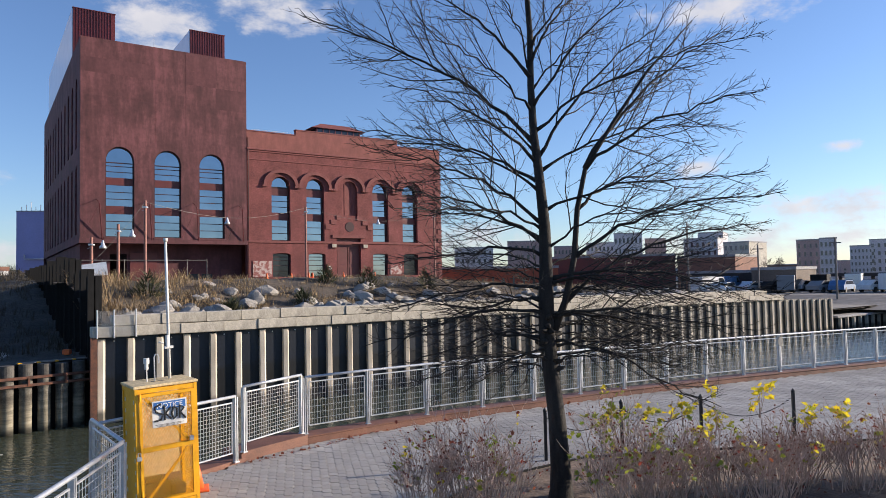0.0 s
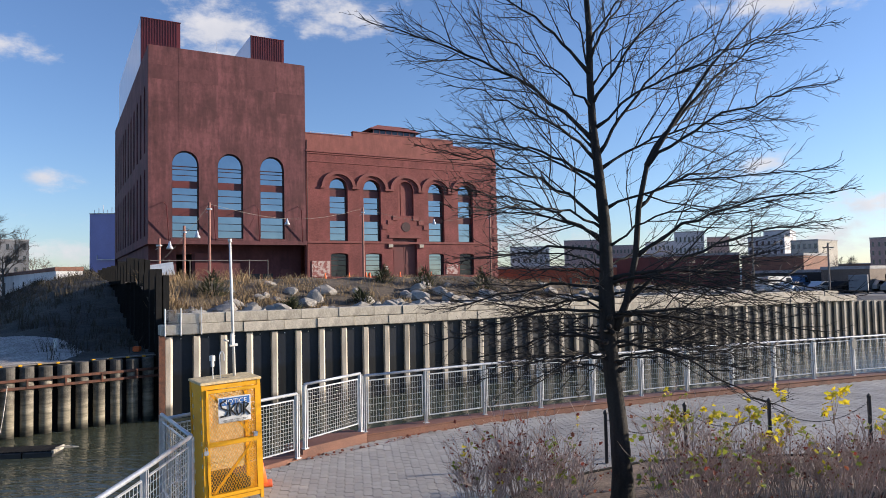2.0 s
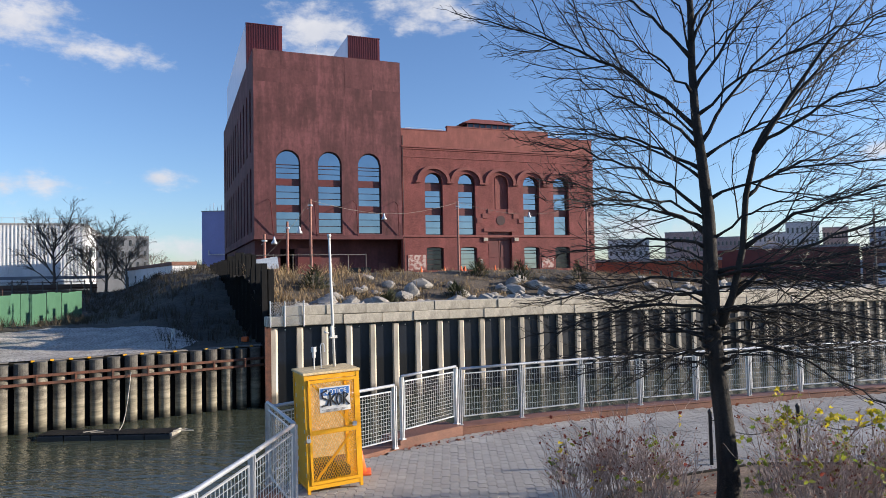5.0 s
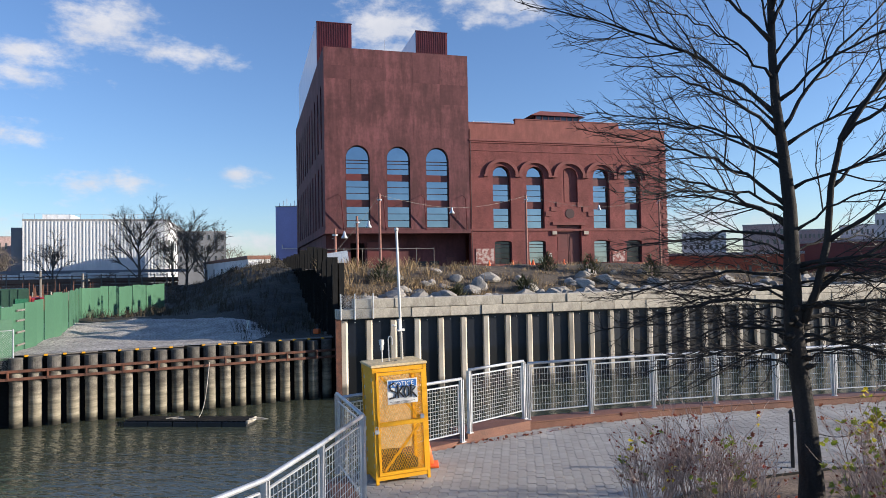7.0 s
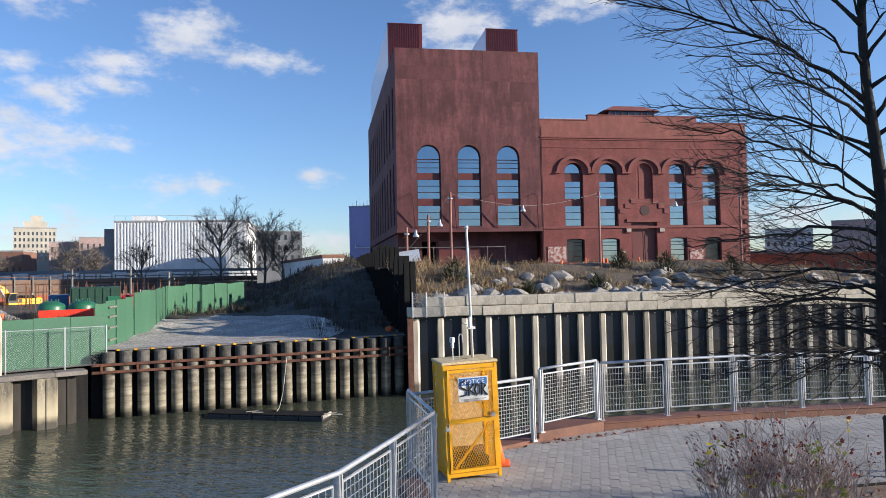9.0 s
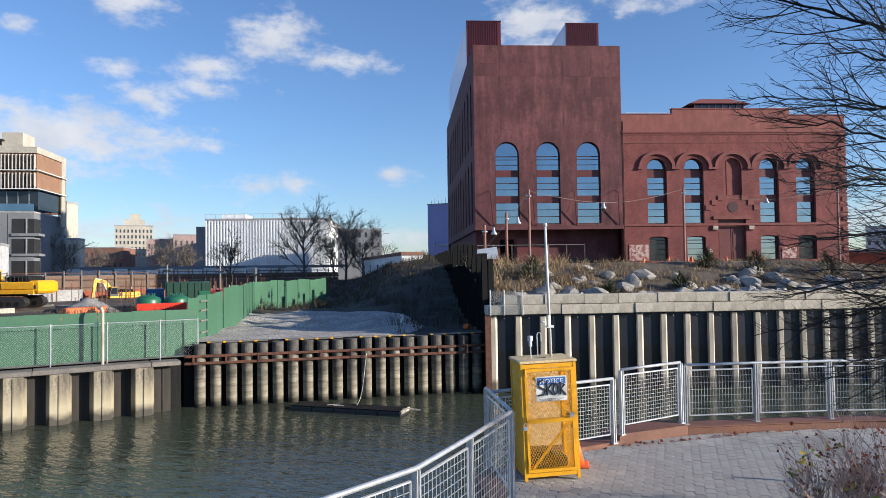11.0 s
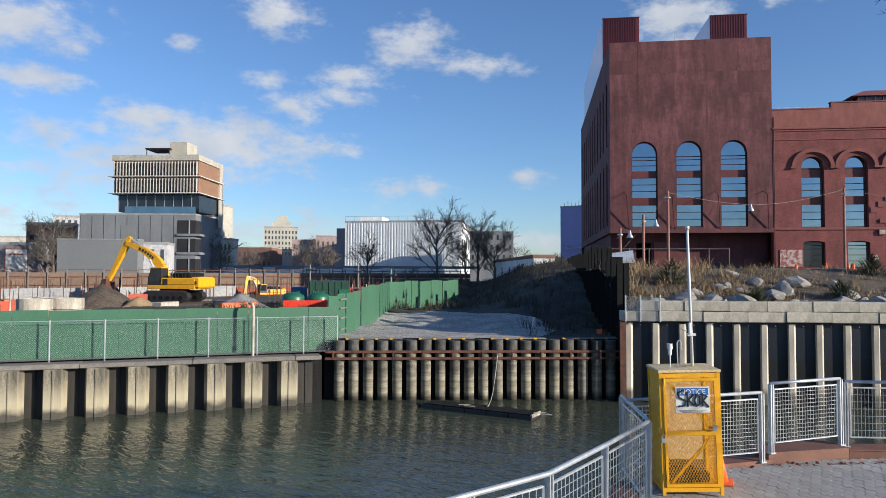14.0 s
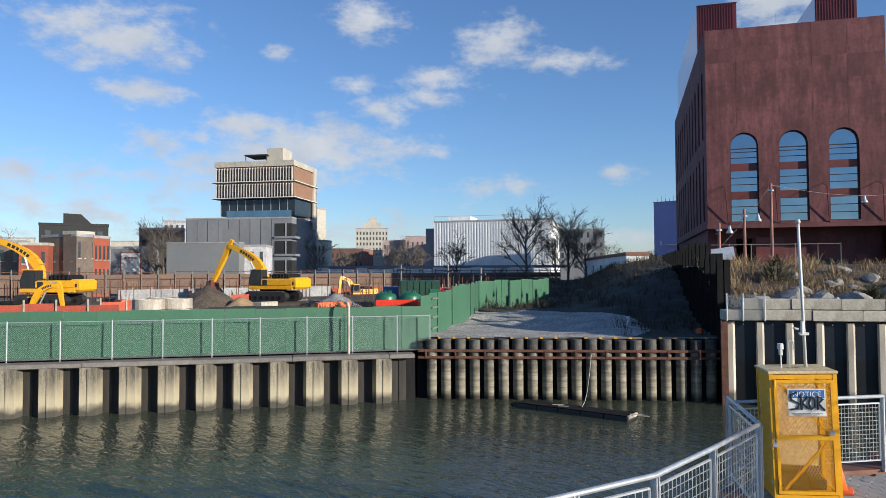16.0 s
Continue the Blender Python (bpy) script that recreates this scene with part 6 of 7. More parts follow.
# ---------------------------------------------------------------- far buildings
M["metal_wall"] = mat("white_ribbed_cladding", (0.72, 0.73, 0.73), (0.62, 0.63, 0.64), rough=0.6, scale=0.3, fine=3, bump=0.05, streak=(3, 3, 0.2), grain=0.06)
M["panel_grey"] = mat("grey_wall_panels", (0.21, 0.22, 0.235), (0.155, 0.165, 0.18), rough=0.7, scale=0.18, fine=1.5, bump=0.05, grain=0.06, streak=(1, 1, 0.4))
M["plain_grey"] = mat("smooth_grey_render", (0.185, 0.195, 0.20), (0.16, 0.17, 0.178), rough=0.85, scale=0.15, fine=2, bump=0.05, grain=0.04)
M["bronze"] = mat("bronze_panels", (0.34, 0.19, 0.11), (0.24, 0.135, 0.08), rough=0.5, scale=0.8, fine=4, bump=0.05, rnd=0.4)
M["cream"] = mat("cream_masonry", (0.46, 0.43, 0.37), (0.38, 0.355, 0.305), rough=0.9, scale=0.4, fine=4, bump=0.1)
M["brown_brick"] = mat("brown_brick", (0.24, 0.12, 0.085), (0.18, 0.095, 0.07), rough=0.9, scale=0.5, fine=6, bump=0.1)
M["red_paint"] = mat("red_painted_brick", (0.32, 0.08, 0.042), (0.25, 0.065, 0.036), rough=0.85, scale=0.5, fine=6, bump=0.1)
M["tan"] = mat("tan_brick", (0.165, 0.13, 0.105), (0.12, 0.095, 0.078), rough=0.9, scale=0.5, fine=6, bump=0.1)
M["blue_wall"] = mat("blue_violet_cladding", (0.27, 0.29, 0.56), (0.24, 0.26, 0.5), rough=0.6, scale=0.3, fine=3, bump=0.05, grain=0.05)
M["dark_clad"] = mat("charcoal_cladding", (0.013, 0.014, 0.016), (0.02, 0.02, 0.022), rough=0.75, scale=0.5, fine=4, bump=0.05)
M["box_blue"] = mat("blue_container_paint", (0.04, 0.15, 0.32), (0.035, 0.12, 0.26), rough=0.5, scale=1, fine=8, bump=0.05)
M["window"] = mat("far_window_glass", (0.06, 0.07, 0.085), (0.1, 0.11, 0.12), rough=0.12, metal=0.4, scale=0.5, fine=2, bump=0, rnd=0.6)
# distance haze is mixed into these two masonry colours
M["haze_brick"] = mat("haze_paled_masonry", (0.52, 0.51, 0.53), (0.42, 0.42, 0.45), rough=0.9, scale=0.2, fine=2, bump=0)
M["haze_red"] = mat("haze_dulled_brick", (0.40, 0.28, 0.26), (0.32, 0.24, 0.23), rough=0.9, scale=0.2, fine=2, bump=0)


EYE = pose(0, 0, 2.75)


def block(name, label, az0, d0, az1, d1, depth, zt, mat_, wins=None, z0=-0.6, parapet=0.4, roof_mat="concrete_grey", wmat="window", size=1.0):
    """A building by the bearings and distances of its front corners; size draws it nearer or farther along its bearing. wins: rows of (columns, storeys, from, to, width share, height share)."""
    p, q = polar(az0, d0), polar(az1, d1)
    if az0 > 70:
        depth = min(depth, 2.5)
    F, ln = along(p, q)
    b = thing(name, EYE @ Matrix.Diagonal((size, size, size, 1)) @ EYE.inverted() @ F, label, "building")
    w_ = MB()
    w_.box(0, ln, 0, depth, z0, zt)
    wall_ = part("wall", w_, mat_, b)
    r_ = MB()
    t = 0.25
    for x0, x1, y0, y1 in ((-0.08, ln + 0.08, -0.08, t), (-0.08, ln + 0.08, depth - t, depth + 0.08), (-0.08, t, t, depth - t), (ln - t, ln + 0.08, t, depth - t)):
        r_.box(x0, x1, y0, y1, zt, zt + parapet)
    part("roof_edge", r_, roof_mat, b)
    for cols, rows, za, zb, ws, hs in wins or ():
        cw, chh = ln / cols, (zb - za) / rows
        m_ = MB()
        m_.box(-cw * ws / 2, cw * ws / 2, -0.05, 0.1, 0, chh * hs)
        me = m_.mesh("window", M[wmat])
        s_ = MB()
        s_.box(-cw * ws / 2 - 0.08, cw * ws / 2 + 0.08, -0.12, 0.1, -0.14, 0)
        sme = s_.mesh("sill", M[roof_mat])
        for i in range(cols):
            for j in range(rows):
                o = part("window", me, wmat, b)
                o.location = ((i + 0.5) * cw, 0, za + j * chh + chh * (1 - hs) / 2)
                if cols * rows < 40:
                    part("sill", sme, roof_mat, o)
    return b, F, ln


# white ribbed warehouse
sh, F, ln = block("warehouse", "white ribbed metal warehouse with a flat roof", 49.52, 150, 39.9, 145.2, 40, 13.55, "metal_wall", size=1.467)
rb = MB()
for i in range(int(ln / 0.6)):
    rb.box(i * 0.6, i * 0.6 + 0.22, -0.12, 0.0, 3.0, 13.5)
tagged(part("ribbing", rb, "metal_wall", sh), kind="stuff")
q = MB()
q.box(2.0, 7.0, 5, 12, 13.5, 15.2)
part("roof_house", q, "metal_wall", sh)
q = MB()
for i in range(14):
    q.tube([(i * 1.95, 0.2, 13.6), (i * 1.95, 0.2, 14.9)], 0.05, n=4)
q.tube([(0, 0.2, 14.9), (ln, 0.2, 14.9)], 0.05, n=4)
part("roof_rail", q, "galv", sh)
q = MB()
q.box(-2.2, -0.05, 1.0, 20, -0.6, 12.4)
part("annex", q, "panel_grey", sh)
# lit end wall seen past the corner
q = MB()
for i in range(9):
    q.box(ln, ln + 0.06, 1 + i * 4.2, 3 + i * 4.2, 4, 6)
    q.box(ln, ln + 0.06, 1 + i * 4.2, 3 + i * 4.2, 8, 10)
part("end_window", q, "window", sh)

# tall residential block on its grey base
rs, F, ln = block("apartment_block", "modern block with white fins over bronze panels and a glazed storey", 67.0, 147, 61.02, 140, 12, 24.2, "bronze", z0=18.0, parapet=0.7, roof_mat="cream", size=0.8)
FB = F
fin = MB()
fin.box(-0.035, 0.035, -0.7, -0.1, 0, 2.75)
M["fin_grey"] = mat("pale_grey_fins", (0.46, 0.45, 0.44), (0.38, 0.375, 0.37), rough=0.6, scale=1, fine=8, bump=0, grain=0.05)
fme = fin.mesh("fin", M["fin_grey"])
for k, z in enumerate((17.95, 21.2)):
    q = MB()
    q.box(-0.9, ln + 0.6, -0.9, 12.4, z - 0.14, z)
    part("ledge", q, "white", rs)
    for i in range(28):
        o = part("fin", fme, "fin_grey", rs)
        o.location = (0.2 + i * (ln - 0.4) / 27, 0, z)
    for i in range(27):
        if (i * 7 + k) % 3 == 0:
            q = MB()
            q.box(0.3 + i * (ln - 0.4) / 27, 0.3 + i * (ln - 0.4) / 27 + 0.42, -0.04, 0.05, z + 0.3, z + 2.6)
            part("window", q, "window", rs)
    q = MB()
    q.box(0, ln, -0.2, -0.1, z, z + 0.35)
    part("planter", q, "dark_clad", rs)
q = MB()
q.box(-0.3, ln + 0.2, -0.4, 12.2, 24.2, 25.3)
part("roof_band", q, "cream", rs)
q = MB()
q.box(ln + 0.0, ln + 0.25, 10.4, 12.3, 12, 25.2)
part("end_pier", q, "cream", rs)
q = MB()
q.box(9, 12.5, 4, 9, 25.6, 28.6)
part("lift_house", q, "cream", rs)
q = MB()
q.box(4.5, 9.5, 3, 8, 27.0, 27.25)
for x in (4.7, 9.2):
    q.box(x, x + 0.12, 3.1, 3.2, 25.6, 27.0)
part("pergola", q, "dark_clad", rs)
q = MB()
q.box(0.4, ln - 0.2, 1.0, 13, 14.4, 17.7)
part("glazed_storey", q, "glass_dark", rs)
for i in range(9):
    q = MB()
    q.box(0.4 + i * 1.8, 0.5 + i * 1.8, 0.9, 1.0, 14.4, 17.7)
    part("mullion", q, "galv", rs)
bs_, F, ln = block("podium", "grey panelled podium with deep corner balconies", 69.25, 147.5, 61.2, 139, 16, 13.6, "panel_grey", z0=-1.5, parapet=0.3, size=0.8)
gl = MB()
gl.box(8.5, ln, -0.1, -0.04, 13.9, 15.2)
part("glass_guard", gl, "glass", bs_)
# solid charcoal blocks paint the shaded depth of the balconies
for z in (2.7, 6.5, 10.0):
    q = MB()
    q.box(ln - 3.4, ln + 0.06, -0.06, 3.0, z, z + 2.6)
    part("balcony_recess", q, "dark_clad", bs_)
    q = MB()
    q.box(ln - 3.4, ln + 0.9, -0.3, 3.2, z - 0.4, z + 0.05)
    part("balcony_slab", q, "panel_grey", bs_)
    q = MB()
    q.box(ln - 1.2, ln - 1.0, -0.2, 0.1, z, z + 2.6)
    part("balcony_post", q, "galv", bs_)
for x in (4.2,):
    q = MB()
    q.box(x + 3.6, x + 6.4, -0.05, 0.05, 2.2, 11.6)
    part("louvre_panel", q, "plain_grey", bs_)
q = MB()
for i in range(9):
    q.box(i * 2.2 + 0.1, i * 2.2 + 0.16, -0.03, 0.02, 0.5, 13.4)
part("panel_joint", q, "dark_clad", bs_)
q = MB()
for i in range(6):
    q.box(2 + i * 3.0, 4.4 + i * 3.0, -0.06, 0.05, -0.3, 2.0)
part("ground_window", q, "window", bs_)
block("rendered_annex", "plain grey rendered annex with a sloping top", 70.65, 128, 65.3, 123, 10, 8.0, "plain_grey", z0=-1.5, parapet=0.15, size=0.8)
block("corner_house", "narrow pale house with dark windows", 65.35, 126, 63.2, 125, 6, 7.4, "haze_brick", [(3, 2, 0.8, 7.2, 0.34, 0.6)], z0=-1.5, size=0.8)
block("cream_block", "cream apartment block behind the podium", 59.7, 165, 59.15, 164, 4, 17.8, "cream", [(2, 5, 4, 17, 0.5, 0.4)])
block("low_cream_house", "low cream house with black fire escapes", 59.4, 158, 58.5, 157, 4, 9.8, "cream", [(3, 3, 2, 9.5, 0.4, 0.5)])
# white stepped tower far off
wtw, FW_, lw_ = block("white_tower", "cream stepped office tower with rows of small windows", 56.0, 300, 53.34, 300, 14, 21.8, "cream", [(10, 5, 9.5, 21, 0.45, 0.55)])
q = MB()
q.box(3.2, 11.0, 2, 10, 21.8, 24.6)
q.box(5.5, 9.4, 3, 9, 24.6, 26.9)
part("upper_stage", q, "cream", wtw)
block("brick_terrace", "red brick terrace with a stepped roofline", 53.8, 280, 51.3, 280, 12, 15.6, "haze_red", [(6, 3, 4, 15, 0.35, 0.5)])
block("brick_terrace", "taller red brick terrace behind bare trees", 51.9, 275, 49.9, 275, 12, 17.0, "haze_red", [(5, 3, 4, 16, 0.35, 0.5)])
block("brick_row", "low brown brick row house", 58.4, 260, 55.4, 255, 12, 11.6, "brown_brick", [(8, 2, 4, 11, 0.35, 0.5)])
# street of brick houses at the clip's end
block("tan_house", "tan brick house with white window frames", 82.6, 118, 80.2, 116, 12, 7.3, "tan", [(3, 2, 1, 7, 0.35, 0.55)])
block("gabled_house", "orange brick gabled house with white window frames", 80.4, 112, 78.6, 111, 10, 6.8, "red_paint", [(3, 2, 0.6, 6.6, 0.32, 0.55)], roof_mat="cream")
block("side_house", "tan brick house with a blank flank", 79.0, 116, 76.8, 110, 14, 8.1, "tan", [(4, 1, 3.5, 7.2, 0.12, 0.4)])
block("corniced_house", "tan brick house with a cream cornice and fire escapes", 76.8, 110, 75.65, 112, 12, 8.4, "tan", [(3, 2, 0.8, 8.0, 0.42, 0.62)], roof_mat="cream", parapet=0.5)
block("red_house", "red painted brick house with dark windows", 75.65, 112.2, 74.57, 114, 12, 8.0, "red_paint", [(4, 2, 0.8, 7.6, 0.42, 0.6)])
dph, FW_, lw_ = block("dark_penthouse", "charcoal clad rooftop extension with a sloping top", 79.2, 128, 74.7, 128, 10, 10.7, "dark_clad", [(4, 1, 8.2, 10.4, 0.3, 0.5)], roof_mat="dark_clad")
q = MB()
q.prism([(3.4, 10.7), (8.0, 10.7), (6.0, 12.7), (3.4, 12.8)], 1, 5)
part("stair_head", q, "dark_clad", dph)
# white walls take the grey panel colour to stand for their shade
bb, F, ln = block("mural_house", "low white building greyed for its shade, with a framed mural", 74.55, 122, 71.65, 119, 10, 6.75, "panel_grey", [(1, 1, 4.6, 6.0, 0.04, 0.5)])
q = MB()
q.box(1.7, 5.0, -0.1, -0.04, 1.6, 6.2, bevel=0.02)
mf = part("mural_frame", q, "red_paint", bb)
q = MB()
q.box(1.85, 4.85, -0.13, -0.102, 1.75, 6.05)
part("mural_board", q, "white", mf, "white board with a dark boat-like shape")
q = MB()
q.prism([(2.5, 3.3), (2.75, 2.7), (3.6, 2.5), (4.3, 2.8), (4.5, 3.5), (4.1, 3.1), (3.2, 3.0)], -0.15, -0.131)
part("mural_shape", q, "panel_grey", mf)
q = MB()
for i in range(4):
    q.box(2.3 + i * 0.55, 2.75 + i * 0.55, -0.15, -0.131, 5.2, 5.45)
part("lettering_bars", q, "red_paint", mf)
block("brown_loft", "brown brick loft behind bare trees", 72.6, 140, 69.6, 138, 12, 11.0, "brown_brick", [(4, 2, 3, 10, 0.35, 0.5)])
block("white_top_house", "pale small rooftop house far off", 70.9, 150, 69.3, 150, 8, 13.2, "haze_brick", [(4, 1, 11.4, 13.0, 0.5, 0.6)])
for i, (a0, a1, zt, mt) in enumerate(((86, 82, 9, "haze_brick"), (82.5, 79.5, 12.5, "cream"), (74.5, 72.3, 12.0, "cream"), (64, 60, 8, "brown_brick"))):
    block("far_house", "pale distant row of houses", a0, 220, a1, 218, 12, zt, mt, [(9, 3, 2, zt - 0.5, 0.35, 0.5)])
# blue block behind the tower, low shed, block behind the warehouse
bl, F, ln = block("blue_block", "blue-violet windowless industrial block with rooftop antennas", 31.75, 165, 26.5, 160, 6, 18.4, "blue_wall", parapet=0.2)
q = MB()
for i in range(7):
    q.tube([(0.6 + i * 0.9, 1, 18.4), (0.6 + i * 0.9, 1, 19.4 + 0.5 * (i % 3))], 0.08, n=5)
part("antenna", q, "galv", bl)
q = MB()
q.box(1.6, 9, -0.5, 0, 8.6, 8.75)
q.box(1.6, 1.7, -0.5, 0, 8.7, 9.6)
part("gantry", q, "galv", bl)
block("low_shed", "long low white shed with a brown roof edge", 37.27, 114, 33.93, 78, 2.4, 4.45, "metal_wall", [(5, 1, 1.4, 4.0, 0.12, 0.7)], roof_mat="brown_brick")
block("grey_flats", "grey flats partly hidden by bare trees", 39.2, 190, 35.6, 190, 14, 14.0, "panel_grey", [(7, 4, 3, 14, 0.35, 0.5)])
# right-hand side: low brick works, garages and a far skyline
block("brick_works", "long low dark red brick works building", 0.6, 112, -9.5, 118, 12, 4.4, "red_paint", [(12, 1, 0.6, 3.4, 0.2, 0.6)])
block("brick_works", "dark maroon low works building", -8.5, 130, -18.65, 128, 12, 6.2, "spandrel")
block("garage_block", "dark brick garage with a parapet", -18.8, 126, -23.0, 122, 10, 5.6, "brown_brick", [(5, 1, 0, 3.4, 0.5, 0.8)])
block("black_shed", "long black low shed", -19.5, 112, -25.2, 108, 6, 2.9, "dark_clad")
block("tan_garage", "tan low garage with a flat roof", -24.1, 105, -27.1, 103, 8, 3.2, "tan")
block("grey_flats", "grey block of flats with white window bays", -19.3, 230, -21.8, 228, 14, 13.8, "haze_brick", [(6, 4, 3, 13.4, 0.4, 0.5)])
block("grey_flats", "taller grey block of flats with pale bands", -20.4, 245, -22.2, 244, 14, 16.4, "haze_brick", [(4, 5, 3, 16, 0.4, 0.5)])
block("grey_flats", "white and grey block of flats", -22.2, 215, -24.0, 212, 12, 11.6, "cream", [(5, 4, 2, 11.4, 0.5, 0.5)])
block("brown_tower", "brown and white balcony tower", -27.2, 240, -28.7, 240, 12, 12.6, "haze_red", [(4, 4, 2, 12.2, 0.3, 0.5)])
block("brown_tower", "brown and white balcony tower, paler half", -28.7, 240, -29.8, 240, 12, 12.9, "haze_brick", [(4, 4, 2, 12.6, 0.5, 0.5)])
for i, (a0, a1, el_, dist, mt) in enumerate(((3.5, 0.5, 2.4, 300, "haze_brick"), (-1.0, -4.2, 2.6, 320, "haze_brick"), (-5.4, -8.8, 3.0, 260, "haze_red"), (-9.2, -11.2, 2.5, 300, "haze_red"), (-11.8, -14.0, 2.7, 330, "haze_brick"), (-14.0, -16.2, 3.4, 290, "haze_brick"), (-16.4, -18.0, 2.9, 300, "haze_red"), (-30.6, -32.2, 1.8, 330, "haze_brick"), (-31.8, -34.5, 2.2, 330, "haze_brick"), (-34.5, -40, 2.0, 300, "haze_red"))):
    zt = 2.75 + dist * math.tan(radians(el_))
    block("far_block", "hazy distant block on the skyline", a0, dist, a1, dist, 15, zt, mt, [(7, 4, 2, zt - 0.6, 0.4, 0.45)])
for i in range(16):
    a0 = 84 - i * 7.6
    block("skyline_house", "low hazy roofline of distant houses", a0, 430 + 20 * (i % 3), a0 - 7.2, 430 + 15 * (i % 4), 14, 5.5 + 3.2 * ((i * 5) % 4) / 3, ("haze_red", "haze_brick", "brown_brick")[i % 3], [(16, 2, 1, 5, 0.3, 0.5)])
q = MB()
q.box(0, 90, 0, 3, 0, 0.6)
ov = thing("overpass", along(polar(-29.3, 150), polar(-60, 110))[0] @ pose(0, 0, 1.9), "dark low canopy roof over the yard", "canopy")
part("deck", q, "dark_clad", ov)
for k in range(8):
    q = MB()
    q.box(k * 7 + 1, k * 7 + 1.4, 1, 1.4, -2.5, 0)
    part("column", q, "dark_clad", ov)

# ---------------------------------------------------------------- parked vans and cars
def van(label, m, L=5.2, H=2.3, mat_="white", car=False):
    v = thing("car" if car else "van", m, label, "car" if car else "van", "parked vehicles")
    b = MB()
    if car:
        b.prism([(0, 0.35), (L, 0.35), (L, 0.8), (L - 0.9, 0.92), (L - 1.7, 1.42), (1.1, 1.45), (0.25, 0.95), (0, 0.85)], 0, 1.75)
    else:
        b.prism([(0, 0.35), (L, 0.35), (L, 1.1), (L - 0.7, 1.3), (L - 1.3, H), (0.1, H), (0, H - 0.1)], 0, 1.95)
    part("body", b, mat_, v)
    g_ = MB()
    if car:
        g_.prism([(L - 1.1, 0.95), (L - 1.72, 1.36), (1.15, 1.38), (0.6, 0.98)], -0.012, 1.762)
    else:
        g_.prism([(L - 0.85, 1.3), (L - 1.35, H - 0.2), (L - 2.2, H - 0.2), (L - 2.2, 1.3)], -0.012, 1.962)
    part("side_window", g_, "window", v)
    for x in (0.9, L - 0.95):
        for y in (-0.02, 1.6 if car else 1.8):
            wv_ = MB()
            c = [(x + 0.34 * math.cos(k * math.pi / 7), 0.34 + 0.34 * math.sin(k * math.pi / 7)) for k in range(14)]
            wv_.prism(c, y, y + 0.2)
            part("wheel", wv_, "black", v)
    return v


lot = MB()
lot.add([polar(-19.5, 92, 0.25), polar(-46, 84, 0.25), polar(-46, 125, 0.3), polar(-19.5, 126, 0.3), polar(-19, 84, -0.9), polar(-46, 74, -0.9)], [(0, 1, 2, 3), (4, 5, 1, 0)])
struct("parking_lot", lot, "ground", "dusty raised parking yard with an earth edge", "ground")
rng = random.Random(3)
for i in range(34):
    a_ = -20.6 - i * 0.53
    dist = 97 - 0.12 * i + 8 * (i % 3)
    p = polar(a_, dist)
    van("pale car parked in the far yard" if i % 3 else "work van parked in the far yard", pose(p.x, p.y, 0.27, 0, 0, rng.uniform(20, 70)), 4.4 if i % 3 else 5.6, 2.2 + 0.25 * (i % 2), ("white", "panel_grey", "steel_dark", "metal_wall", "box_blue", "panel_grey", "galv")[i % 7], car=(i % 4 != 0))
# row of box trucks behind the building site
for i in range(17):
    a_ = 59.2 - i * 1.06
    p, q_ = polar(a_, 132), polar(a_ - 0.95, 132)
    F, ln = along(p, q_)
    t_ = thing("box_trailer", F, "white box trailer parked beyond the site fence", "trailer", "parked trailers")
    b = MB()
    b.box(0, ln, 0, 6, 0.6, 3.45 + 0.25 * (i % 3 == 0), bevel=0.05)
    part("body", b, ("white", "metal_wall", "galv")[i % 3], t_)
    b = MB()
    b.box(0.25, ln - 0.25, -0.04, 0.0, 0.9, 3.0)
    part("rear_door", b, ("metal_wall", "white", "white")[i % 3], t_)
lr = MB()
F, ln = along(polar(60, 138), polar(38.4, 138))
lr.box(0, ln, 0, 6, 3.6, 4.1)
tagged(part("loading_roof", lr, "panel_grey"), "long low dark loading roof behind the trailers", "roof").matrix_world = F

# ---------------------------------------------------------------- building site
bf = thing("debris_fence", pose(0, 0, 0), "brown boarded site fence with steel posts", "fence")
bdm = MB()
bdm.box(0.01, 1.98, 0, 0.05, 0, 0.78)
bdm = bdm.mesh("board", M["brown_brick"])
M["site_board"] = mat("weathered_brown_board", (0.20, 0.13, 0.095), (0.13, 0.09, 0.07), rough=0.9, scale=1.5, fine=10, bump=0.2, rnd=0.7)
bdm.materials[0] = M["site_board"]
SF0, SF1 = polar(82, 96), polar(38.4, 114)
F, ln = along(SF0, SF1)
n = int(ln / 2)
for k in range(n):
    for j in range(3):
        o = part("board", bdm, "site_board", bf)
        o.matrix_local = F @ pose(k * 2, 0.02 * ((k + j) % 2), 0.3 + j * 0.8)
q_ = MB()
q_.box(-0.06, 0.06, -0.2, -0.08, -0.5, 3.2)
pme = q_.mesh("post", M["wood_grey"])
rlm = MB()
rlm.box(0, 2.0, -0.12, -0.06, 0, 0.09)
rlm = rlm.mesh("rail", M["rust"])
for k in range(n):
    for z in (1.1, 2.1, 2.95):
        part("rail", rlm, "rust", bf).matrix_local = F @ pose(k * 2, -0.02 * (k % 2), z + 0.04 * math.sin(k * 1.7 + z))
for k in range(0, n):
    o = part("post", pme, "wood_grey", bf)
    o.matrix_local = F @ pose(k * 2, 0, 0.12 * math.sin(k))
M["netting"] = mat("faded_orange_netting", (0.50, 0.085, 0.04), (0.26, 0.06, 0.04), rough=0.8, scale=2, fine=12, bump=0.1, rnd=0.6)
on = thing("orange_netting", pose(0, 0, 0), "orange safety netting and red barriers across the site", "barrier")
